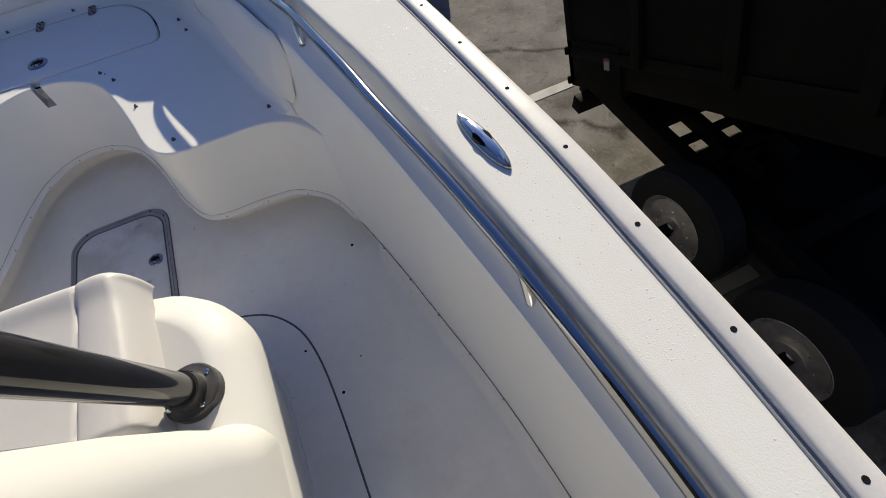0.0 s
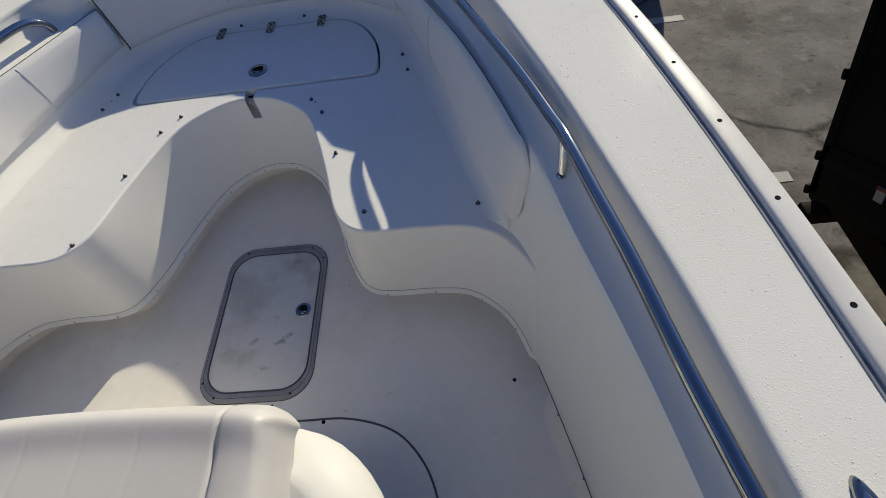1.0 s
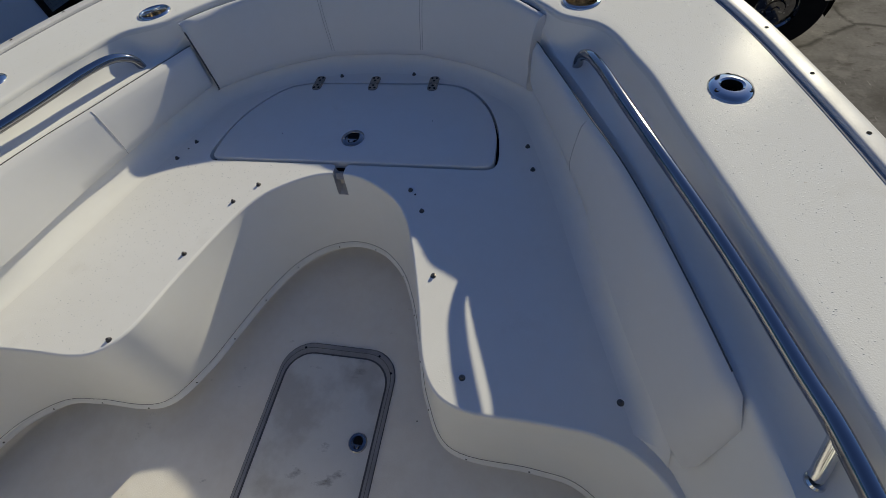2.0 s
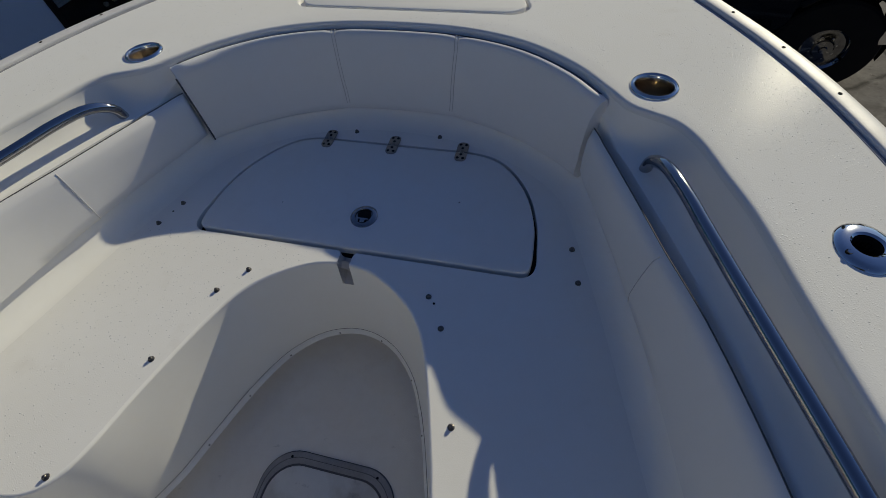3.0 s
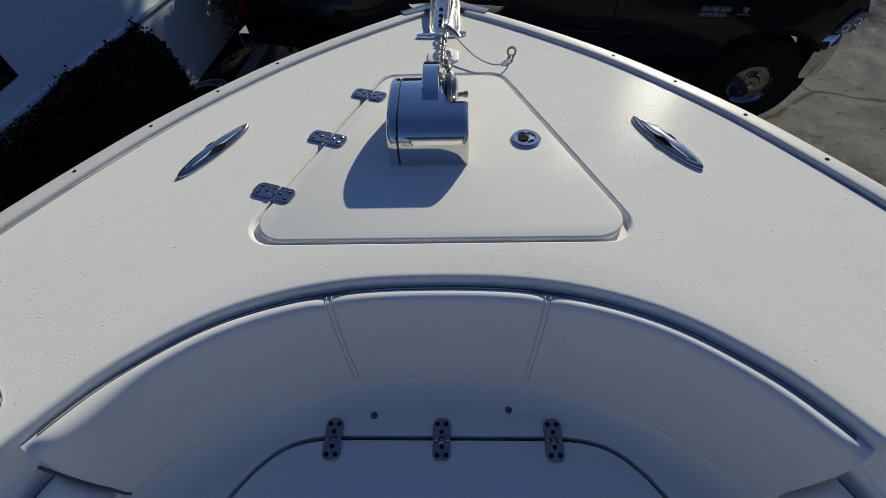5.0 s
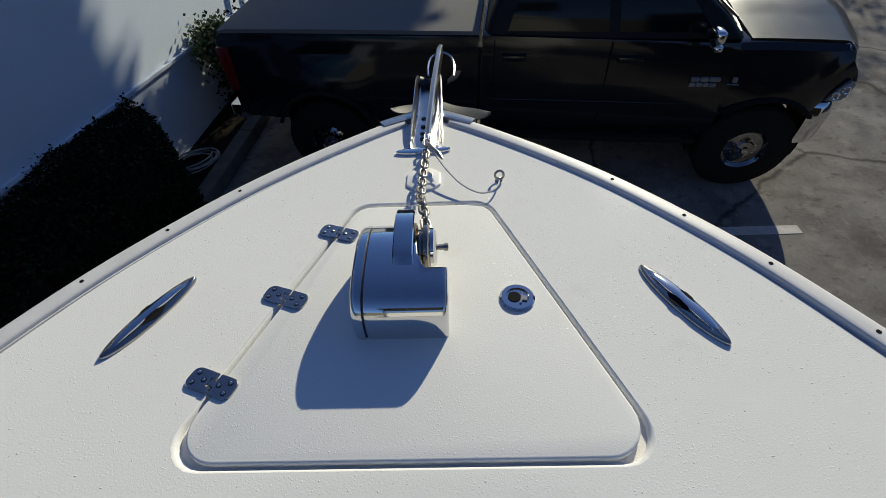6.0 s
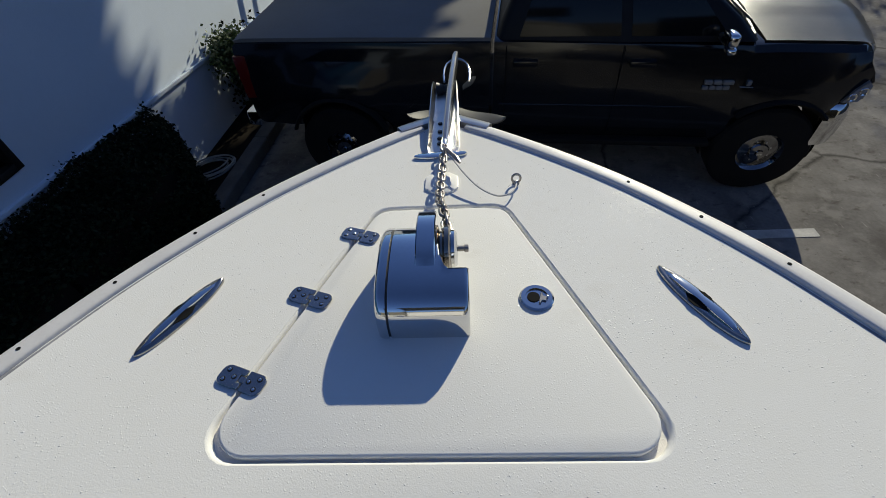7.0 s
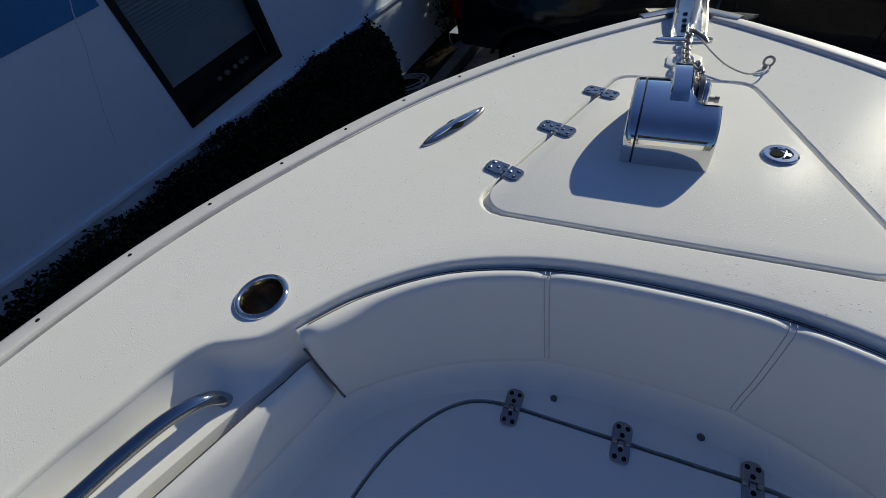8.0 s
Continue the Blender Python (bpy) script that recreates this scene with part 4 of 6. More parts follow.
fl = [(0.023 + (x - 0.023) * 0.872, -1.071 + (y + 1.071) * 0.885) for x, y in FLOOR_HATCH]
lid_ob = part("lid", prism(fl, SOLE - 0.003, SOLE + 0.0045, 0.003, 2), LID, floor_hatch, "pale scuffed lid")
latch(lid_ob, Matrix.Translation((0.143, -1.058, SOLE + 0.0045)), 0.026, "small round latch with a dark pull", LATCH)
for k in (2, 11, 20, 29, 6, 24):
    x, y = ring[2][k][:2]
    part("frame_screw", prism(disc(x, y, 0.0035, 8), SOLE + 0.004, SOLE + 0.0066), HOLE, floor_hatch)
line = spline([(-0.30, -1.405, SOLE), (0.18, -1.407, SOLE), (0.33, -1.410, SOLE), (0.461, -1.452, SOLE), (0.539, -1.533, SOLE), (0.576, -1.63, SOLE), (0.594, -1.78, SOLE), (0.602, -2.085, SOLE), (0.61, -3.0, SOLE)], 60)
part("sole_seam", tube(line, 0.0030, 6), SEAM, boat, "dirty caulked seam round the console")
lipline = [(*(l - n * 0.0005), LIP + 0.019) for l, n in zip(lips, riser_n)]
part("lip_seam", tube(lipline, 0.0006, 5), SEAM, boat, "fine dark seam above the riser lip")
for s in (1, -1):
    part("side_seam", tube([(s * (x - 0.0015), y, LIP + 0.003) for x, y in BASE_HALF if -3.6 < y < -1.29], 0.0012, 5), SEAM, boat, "fine dark seam at the liner's foot")
lip_screw = bpy.data.meshes.new("lip_screw")
ls = bmesh.new()
bmesh.ops.create_icosphere(ls, subdivisions=1, radius=0.0028)
ls.to_mesh(lip_screw)
lip_screw.materials.append(STUD)
lip_arc = np.r_[0, np.cumsum(np.linalg.norm(np.diff(lips, axis=0), axis=1))]
for a in np.arange(0.08, lip_arc[-1], 0.145):
    i = int(np.searchsorted(lip_arc, a))
    l, n = lips[i], riser_n[i]
    shared("lip_screw", lip_screw, boat, Matrix.Translation((*(l - n * 0.0065), LIP + 0.006)))
for s in (1, -1):
    for y in np.arange(-2.9, -1.35, 0.145):
        shared("lip_screw", lip_screw, boat, Matrix.Translation((s * (float(np.interp(y, BASE_HALF[:, 1], BASE_HALF[:, 0])) - 0.004), y, LIP + 0.002)))

# ---- console with its forward seat ----
# white gelcoat darkened in colour to tame the sun's glare on the console
CONSOLE = material("dimmed_console_gelcoat", (0.61, 0.605, 0.597), 0.46, spec=0.22, second=(0.57, 0.56, 0.54), scale=1.5, mix=0.6, rough_var=0.05)
console = thing("console", "white fibreglass helm console with a forward seat and pipe frame", "console")


def console_outline(hw, front, aft, r, bow=0.0, n=8):
    """Plan of the console: square aft, its front bowed and round-cornered."""
    pts = round_corners([(-hw, aft), (hw, aft), (hw * 0.985, front), (-hw * 0.985, front)], [0.05, 0.05, r, r], n)
    mid = [(hw * 0.985 * u, front) for u in np.linspace(0.45, -0.45, 9)]
    cut_at = 3 * (n + 1)
    pts = pts[:cut_at] + mid + pts[cut_at:]
    return [(x, y - bow * x * x * max(0.0, min(1.0, (y - aft) / (front - aft)))) for x, y in pts]


rows = []
for z, hw, front, r in ((SOLE - 0.01, 0.478, -1.492, 0.19), (SOLE + 0.012, 0.478, -1.492, 0.19), (SOLE + 0.016, 0.470, -1.500, 0.19), (1.71, 0.482, -1.496, 0.20), (1.78, 0.512, -1.482, 0.20), (1.83, 0.532, -1.472, 0.20), (1.88, 0.542, -1.468, 0.20), (1.915, 0.541, -1.470, 0.20), (1.942, 0.532, -1.480, 0.19),
                        (1.962, 0.514, -1.499, 0.18), (1.977, 0.492, -1.522, 0.165), (1.989, 0.470, -1.546, 0.15), (1.993, 0.458, -1.558, 0.145), (1.993, 0.450, -1.566, 0.14), (1.990, 0.436, -1.580, 0.13)):
    rows.append([(x, y, z) for x, y in console_outline(hw, front, -3.0, r, 0.28)])
part("seat_base", loft(rows, closed_across=True, caps=True), CONSOLE, console, "glossy white moulded seat base", smooth=50)
# helm: its front leans aft and sweeps into the seat base with a broad fillet
rows = []
for z, hw, front, r in ((1.86, 0.5395, -1.86, 0.06), (1.93, 0.541, -1.868, 0.07), (1.965, 0.5415, -1.872, 0.08), (1.99, 0.542, -1.880, 0.085), (2.015, 0.542, -1.890, 0.09), (2.06, 0.542, -1.902, 0.09), (2.15, 0.542, -1.918, 0.09), (2.30, 0.543, -1.952, 0.09), (2.45, 0.545, -1.992, 0.09),
                        (2.60, 0.547, -2.036, 0.09), (2.66, 0.545, -2.060, 0.09), (2.69, 0.535, -2.085, 0.08), (2.70, 0.51, -2.11, 0.07)):
    rows.append([(x, y, z) for x, y in console_outline(hw, front, -2.98, r, 0.10)])
part("helm_body", loft(rows, closed_across=True, caps=True), CONSOLE, console, smooth=50)
bm = bmesh.new()
box(bm, (0.13, -1.872, 1.998), (0.258, -1.866, 2.012), 0.002, 1)
part("drain_slot", bm, HOLE, console, "narrow dark slot behind the cushion")
flange = lathe([(0.034, 0.03), (0.036, 0.012), (0.040, 0.010), (0.055, 0.008), (0.058, 0.004), (0.058, -0.02)], 28, None, "z")
FOOT = Vector((0.421, -1.815, 2.006))
LEAN_DIR = Vector((0.125, -0.262, 1.0)).normalized()
turn = LEAN_DIR.to_track_quat("Z", "Y").to_matrix().to_4x4()
fl_ob = placed(part("flange", flange, BLACK, console, "scratched black pipe flange"), Matrix.Translation(FOOT))
for a in (30, 120, 210, 300):
    part("flange_screw", lathe([(0.0001, 0.0125), (0.004, 0.0125), (0.006, 0.0105), (0.006, 0.006)], 10, None, "z", (0.046 * math.cos(radians(a)), 0.046 * math.sin(radians(a)), 0)), STEEL, fl_ob)
bm = tube([FOOT + LEAN_DIR * d for d in (0.0, 0.03, 0.06)], 0.036, 24)
part("collar", bm, BLACK, console)
bm = tube([FOOT + LEAN_DIR * d for d in np.linspace(0.03, 1.6, 20)], 0.0315, 32)
part("pipe", bm, DARK_PIPE, console, "glossy black pipe leg")
# hardtop out of view, assumed from the pipes; added to darken their reflection
bm = bmesh.new()
box(bm, (-0.85, -3.8, 3.56), (0.85, -2.05, 3.62), 0.025, 3)
part("hardtop", bm, BLACK, console, "assumed dark hardtop panel on the pipe frame, out of view")
bm = tube([(-0.440, -1.822, 2.02), (-0.63, -2.22, 3.58)], 0.0315, 20)
part("pipe", bm, DARK_PIPE, console, "glossy black pipe leg")
cushion = thing("seat_cushion", "white vinyl console seat cushion with stitched channels", "cushion")


def stuffed(u, r):
    """Height of a rounded rim, 0 at the edge and 1 from r inward."""
    return 1.0 if u >= r else math.sqrt(max(0.0, 1 - (1 - max(u, 0.0) / r) ** 2))


nx, ny = 150, 54
grid = []
for j in range(ny + 1):
    y = -1.880 + (-1.478 + 1.880) * (1 - (1 - j / ny) ** 1.0)
    wide = 0.352 + 0.026 * min(1.0, max(0.0, (-1.53 - y) / 0.32)) + 0.010 * math.exp(-((y + 1.497) / 0.022) ** 2)
    row = []
    for i in range(nx + 1):
        x = wide * (2 * i / nx - 1)
        front = -1.480 + 0.022 * (1 - (x / 0.36) ** 2) - 0.03 * max(0.0, (abs(x) - 0.30) / 0.06) ** 2
        rim = min(stuffed(front - y, 0.045), stuffed(wide - abs(x), 0.034), stuffed(y + 1.880, 0.02))
        z = 1.985 + 0.086 * rim
        if abs(x) > 0.248:
            z += 0.012 * rim * math.sin(math.pi * min(1, (abs(x) - 0.248) / 0.105)) ** 0.6
        z += 0.010 * math.exp(-((y - front + 0.045) / 0.035) ** 2) * rim
        for seam, deep in ((-0.248, 0.006), (0.248, 0.006), (-0.122, 0.0009), (-0.01, 0.0007), (0.098, 0.0009), (0.327, 0.0010), (-0.327, 0.0010), (0.334, 0.0008), (-0.334, 0.0008)):
            z -= deep * math.exp(-((x - seam) / (0.004 if deep > 0.002 else 0.0025)) ** 2)
        row.append((x, min(y, front), z))
    grid.append(row)
# white vinyl darkened to tame the sun on it, with small stains
DIMMED_VINYL = smudge(material("dimmed_vinyl", (0.54, 0.525, 0.52), 0.5, second=(0.48, 0.465, 0.46), scale=3.0, mix=0.6, bump=0.08, bump_scale=260), (0.50, 0.46, 0.42), 8.0, 0.62, 0.76, 0.3)
part("pad", loft(grid), DIMMED_VINYL, cushion, smooth=80)
back = thing("backrest_pad", "white vinyl backrest pad on the console front", "cushion")
bm = bmesh.new()
box(bm, (-0.37, -0.06, 0.0), (0.37, 0.03, 0.36), 0.028, 5)
placed(part("pad", bm, DIMMED_VINYL, back, smooth=60), pose(0, -1.925, 2.13, 14.5, 0, 0))
for o in (0.30, 0.315):
    placed(part("stitching", tube([(x, 0.0312 if abs(x) < 0.345 else 0.028, o) for x in np.linspace(-0.35, 0.35, 12)], 0.0012, 5), STITCH, back), pose(0, -1.925, 2.13, 14.5, 0, 0))
part("underside", prism(rounded(-0.345, -1.878, 0.345, -1.495, 0.05, 4), 1.985, 2.01), DIMMED_VINYL, cushion)

# ---- windlass ----
windlass = thing("windlass", "polished stainless anchor windlass on the foredeck hatch", "windlass")
W_Z = deck_z(0.58) - 0.004


def profile_yz(points, x, inset=0.0):
    p = np.array(points, float)
    c = np.array((0.585, 0.03))
    q = c + (p - c) * (1 - inset)
    return [(x, y, W_Z + max(z, -0.01)) for y, z in q]


round_prof = [tuple(p) for p in spline([(0.474, -0.004), (0.472, 0.02), (0.473, 0.048), (0.483, 0.077), (0.510, 0.098), (0.570, 0.108), (0.635, 0.104), (0.682, 0.078), (0.698, 0.04), (0.698, -0.012)], 30)]
rows = [profile_yz(round_prof, x, i) for x, i in ((-0.105, 0.09), (-0.103, 0.04), (-0.099, 0.012), (-0.095, 0.0), (-0.085, 0.0))]
part("gearbox_cover", loft(rows, closed_across=True, caps=True), STEEL, windlass, smooth=45)
rows = [profile_yz(round_prof, x, 0.035) for x in (-0.086, -0.080)]
part("gasket", loft(rows, closed_across=True, caps=True), BLACK, windlass, "black joint round the gearbox")
body = []
for x, s, i in ((-0.081, 0, 0.005), (-0.078, 0, 0), (-0.04, 0, 0), (-0.010, 0, 0), (-0.005, 0.06, 0), (-0.001, 0.26, 0), (0.003, 0.56, 0), (0.008, 0.82, 0), (0.014, 0.95, 0), (0.022, 1, 0), (0.036, 1, 0), (0.048, 1, 0.0), (0.0525, 1, 0.008), (0.0555, 1, 0.03), (0.057, 1, 0.07)):
    mixed = [(min(a[0], 0.70 - 0.150 * s), min(a[1], 0.118 - 0.006 * s)) for a in round_prof]
    body.append(profile_yz(mixed, x, i))
part("housing", loft(body, closed_across=True, caps=True), STEEL, windlass, "housing with a short motor end", smooth=60)
wheel_at = (-0.010, 0.630, W_Z + 0.070)
part("chain_wheel", lathe([(0.0001, 0.004), (0.045, 0.004), (0.046, 0.012), (0.034, 0.016), (0.034, 0.020), (0.046, 0.024), (0.046, 0.032), (0.040, 0.036), (0.0001, 0.036)], 30, None, "x", wheel_at), BRUSHED, windlass, "worn steel chain wheel")
part("clutch_cap", lathe([(0.038, 0.034), (0.038, 0.042), (0.030, 0.047), (0.0001, 0.049)], 12, None, "x", wheel_at), STEEL, windlass)
part("clutch_stud", lathe([(0.0055, 0.045), (0.0055, 0.060), (0.0075, 0.061), (0.0075, 0.068), (0.0001, 0.069)], 10, None, "x", wheel_at), HINGE, windlass)
guard = []
for y, z in spline([(0.553, 0.100), (0.575, 0.114), (0.615, 0.121), (0.655, 0.121), (0.690, 0.108), (0.708, 0.085)], 18):
    guard.append([(-0.036, y, W_Z + z - 0.004), (-0.036, y, W_Z + z + 0.002), (-0.034, y, W_Z + z + 0.004), (-0.003, y, W_Z + z + 0.004), (-0.001, y, W_Z + z + 0.002), (-0.001, y, W_Z + z - 0.004)])
part("chain_guard", loft(guard, closed_across=True, caps=True), STEEL, windlass, "flat strap over the chain wheel", smooth=40)

# ---- anchor chain ----
chain = thing("anchor_chain", "galvanised anchor chain from the windlass to the anchor", "chain")


def link_mesh():
    pts = []
    for a in np.linspace(0, 2 * math.pi, 20, endpoint=False):
        pts.append((0.0085 * math.cos(a), 0.0085 * math.sin(a) + math.copysign(0.0085, math.sin(a)) * min(1, abs(math.sin(a)) * 4), 0))
    rows = []
    for i, p in enumerate(pts):
        t = np.array(pts[(i + 1) % 20]) - np.array(pts[i - 1])
        t /= np.linalg.norm(t)
        n = np.array((t[1], -t[0], 0))
        rows.append([np.array(p) + 0.0034 * (math.cos(w) * n + math.sin(w) * np.array((0, 0, 1))) for w in np.linspace(0, 2 * math.pi, 6, endpoint=False)])
    bm = loft(rows, closed_across=True, closed_along=True)
    bmesh.ops.recalc_face_normals(bm, faces=bm.faces)
    me = bpy.data.meshes.new("link")
    bm.to_mesh(me)
    me.materials.append(HINGE)
    me.polygons.foreach_set("use_smooth", [True] * len(me.polygons))
    return me


LINK = link_mesh()
run = spline([(0.018, 0.660, W_Z + 0.098), (0.010, 0.725, W_Z + 0.086), (0.0, 0.80, 2.232), (-0.002, 0.90, 2.200), (0.0, 1.00, 2.180), (0.004, 1.105, 2.176)], 60)
darc = np.r_[0, np.cumsum(np.linalg.norm(np.diff(run, axis=0), axis=1))]
k = 0
while k * 0.0245 < darc[-1]:
    at = Vector([float(np.interp(k * 0.0245, darc, run[:, c])) for c in range(3)])
    ahead = Vector([float(np.interp(k * 0.0245 + 0.02, darc, run[:, c])) for c in range(3)]) - at
    if ahead.length < 0.005:
        ahead = Vector((0.004, 0.02, 0))
    m = Matrix.Translation(at) @ ahead.to_track_quat("Y", "Z").to_matrix().to_4x4() @ pose(0, 0, 0, 0, 90 * (k % 2) + 20, 0)
    shared("link", LINK, chain, m)
    k += 1

# ---- anchor in its roller ----
roller = thing("anchor_roller", "weathered stainless bow roller channel bolted over the stem", "anchor roller")
bm = bmesh.new()
rows = []
for y, w, h in ((1.085, 0.034, 0.003), (1.11, 0.037, 0.010), (1.18, 0.036, 0.022), (1.32, 0.034, 0.034), (1.44, 0.032, 0.036), (1.50, 0.030, 0.020)):
    z = deck_z(min(y, 1.3)) + 0.004
    rows.append([(-w - 0.010, y, z + h), (-w - 0.007, y, z + h + 0.001), (-w + 0.002, y, z + 0.004), (w - 0.002, y, z + 0.004), (w + 0.007, y, z + h + 0.001), (w + 0.010, y, z + h), (w + 0.003, y, z), (-w - 0.003, y, z)])
part("channel", loft(rows, closed_across=True, caps=True), ALLOY, roller, smooth=30)
part("roller_wheel", lathe([(0.0001, -0.028), (0.024, -0.028), (0.014, 0.0), (0.024, 0.028), (0.0001, 0.028)], 18, None, "x", (0, 1.46, deck_z(1.3) + 0.015)), BLACK, roller)
part("bail", tube(spline([(0.000, 1.46, 2.175), (-0.002, 1.51, 2.180), (0.008, 1.565, 2.185), (0.04, 1.60, 2.188), (0.072, 1.575, 2.185), (0.084, 1.52, 2.180), (0.082, 1.46, 2.175)], 30), 0.004, 8), STEEL, roller)
for y in (1.13, 1.16, 1.20, 1.25):
    part("bolt", lathe([(0.0001, 0.014), (0.006, 0.013), (0.007, 0.009), (0.007, 0.002)], 8, None, "z", (-0.012, y, deck_z(y))), BLACK, roller)
placed(part("clamp_plate", prism([(0.074 * math.copysign(abs(math.cos(a)) ** 0.8, math.cos(a)), 0.0145 * math.sin(a)) for a in np.linspace(0, 2 * math.pi, 28, endpoint=False)], 0.0, 0.008, 0.003, 2), STEEL, roller, "lens-shaped strap across the channel"), on_deck(-0.008, 1.078, 4))
plate = thing("chain_pipe_plate", "white eight-sided deck plate under the chain", "deck plate")
part("plate", prism(round_corners([(-0.042, -0.025), (-0.02, -0.045), (0.02, -0.045), (0.042, -0.025), (0.042, 0.025), (0.02, 0.045), (-0.02, 0.045), (-0.042, 0.025)], [0.006] * 8, 2), 0, 0.006, 0.003, 2), GELCOAT, plate)
part("cover", prism(rounded(-0.022, -0.026, 0.022, 0.026, 0.008, 3), 0.005, 0.009, 0.002, 2), GELCOAT, plate)
plate.matrix_basis = on_deck(-0.002, 0.945)

GALV = material("dull_galvanised", (0.05, 0.05, 0.05), 0.6, 0.0, second=(0.03, 0.03, 0.03), scale=14, mix=0.8)
anchor = thing("anchor", "galvanised plough anchor stowed in the bow roller", "anchor")
rows = []
for y, x, z, w, h in ((1.10, 0.004, 2.166, 0.006, 0.010), (1.14, 0.006, 2.172, 0.007, 0.016), (1.35, 0.018, 2.185, 0.008, 0.022), (1.58, 0.036, 2.192, 0.008, 0.024), (1.625, 0.040, 2.186, 0.007, 0.018)):
    rows.append([(x - w, y, z - h), (x + w, y, z - h), (x + w, y, z + h * 0.8), (x + w * 0.5, y, z + h), (x - w * 0.5, y, z + h), (x - w, y, z + h * 0.8)])
part("shank", loft(rows, closed_across=True, caps=True), ALLOY, anchor, smooth=30)
for root, tip, wide, up in (((0.02, 1.47, 2.075), (0.195, 1.335, 2.105), 0.030, 0.018), ((-0.01, 1.50, 2.06), (-0.130, 1.41, 2.088), 0.022, 0.012), ((0.06, 1.56, 2.10), (0.105, 1.50, 2.165), 0.022, 0.0)):
    rows = []
    for w in np.linspace(0, 1, 14):
        x, y, z = (a + (b - a) * w for a, b in zip(root, tip))
        z -= up * math.sin(math.pi * w)
        half = wide * (0.75 + 0.5 * math.sin(math.pi * w ** 1.6)) * (1 - w ** 6) ** 0.5 + 0.002
        rows.append([(x, y - half, z), (x, y + half, z - 0.004), (x, y + half, z), (x, y, z + 0.006), (x, y - half, z + 0.004)])
    part("fluke", loft(rows, closed_across=True, caps=True), GALV, anchor, "curved dull grey fluke", smooth=40)
part("swivel", lathe([(0.0001, -0.022), (0.008, -0.02), (0.010, 0), (0.008, 0.02), (0.0001, 0.022)], 12, None, "y", (0.004, 1.115, 2.172)), STEEL, anchor)

lanyard = thing("safety_lanyard", "thin steel wire lanyard clipped to the chain", "lanyard")
part("wire", tube(spline([(0.012, 1.035, 2.190), (0.030, 0.995, 2.195), (0.055, 0.945, 2.192), (0.090, 0.895, 2.186), (0.130, 0.865, 2.184), (0.160, 0.870, 2.184), (0.178, 0.900, 2.178), (0.182, 0.925, 2.176)], 40), 0.0022, 6), STITCH, lanyard)
part("clip", tube(spline([(0.002, 1.065, 2.188), (0.016, 1.04, 2.194), (0.036, 1.005, 2.196), (0.045, 0.985, 2.195)], 16), [0.003, 0.004, 0.005, 0.0055, 0.006, 0.006, 0.0055, 0.005, 0.005, 0.005, 0.006, 0.006, 0.006, 0.0055, 0.005, 0.004, 0.003], 8), HINGE, lanyard)
eye = thing("pad_eye", "small steel eye screwed to the foredeck", "eye bolt")
rows = []
for a in np.linspace(0, 2 * math.pi, 18, endpoint=False):
    n = np.array((math.cos(a), 0.3 * math.sin(a), math.sin(a)))
    rows.append([np.array((0.183, 0.934, deck_z(0.934) + 0.016)) + n * 0.0105 + 0.003 * (math.cos(w) * n + math.sin(w) * np.array((0, 1, 0))) for w in np.linspace(0, 2 * math.pi, 6, endpoint=False)])
part("ring", loft(rows, closed_across=True, closed_along=True), HINGE, eye)
part("foot", lathe([(0.0001, 0.008), (0.005, 0.007), (0.009, 0.002), (0.009, -0.001)], 12, None, "z", (0.183, 0.934, deck_z(0.934))), HINGE, eye)

# ---- outdoor materials ----
ASPHALT = material("worn_concrete", (0.23, 0.218, 0.205), 0.9, spec=0.1, second=(0.11, 0.102, 0.095), scale=2.2, mix=1.0, bump=0.5, bump_scale=70)
nt = ASPHALT.node_tree
vor = nt.nodes.new("ShaderNodeTexVoronoi")
vor.feature = "DISTANCE_TO_EDGE"
vor.inputs["Scale"].default_value = 0.55
warp = nt.nodes.new("ShaderNodeTexNoise")
warp.inputs["Scale"].default_value, warp.inputs["Detail"].default_value = 3.5, 6
coord = nt.nodes.new("ShaderNodeTexCoord")
mixv = nt.nodes.new("ShaderNodeMix")
mixv.data_type = "RGBA"
mixv.inputs["Factor"].default_value = 0.16
nt.links.new(coord.outputs["Object"], mixv.inputs["A"])
nt.links.new(coord.outputs["Object"], warp.inputs["Vector"])
nt.links.new(warp.outputs["Color"], mixv.inputs["B"])
nt.links.new(mixv.outputs["Result"], vor.inputs["Vector"])
crack = nt.nodes.new("ShaderNodeMapRange")
crack.inputs[1].default_value, crack.inputs[2].default_value = 0.0, 0.016
crack.inputs[3].default_value, crack.inputs[4].default_value = 0.30, 1.0
nt.links.new(vor.outputs["Distance"], crack.inputs[0])
mul = nt.nodes.new("ShaderNodeMix")
mul.data_type, mul.blend_type = "RGBA", "MULTIPLY"
mul.inputs["Factor"].default_value = 1.0
bsdf = nt.nodes["Principled BSDF"]
nt.links.new(bsdf.inputs["Base Color"].links[0].from_socket, mul.inputs["A"])
nt.links.new(crack.outputs[0], mul.inputs["B"])
nt.links.new(mul.outputs["Result"], bsdf.inputs["Base Color"])
smudge(smudge(ASPHALT, (0.045, 0.038, 0.032), 1.3, 0.52, 0.66, 0.5, (1, 1.4, 1), 2.0), (0.27, 0.255, 0.235), 4.5, 0.54, 0.66, 0.55, (1, 1, 1), 5.0)
smudge(ASPHALT, (0.03, 0.027, 0.024), 55.0, 0.64, 0.72, 0.6, (1, 1, 1), 9.0)
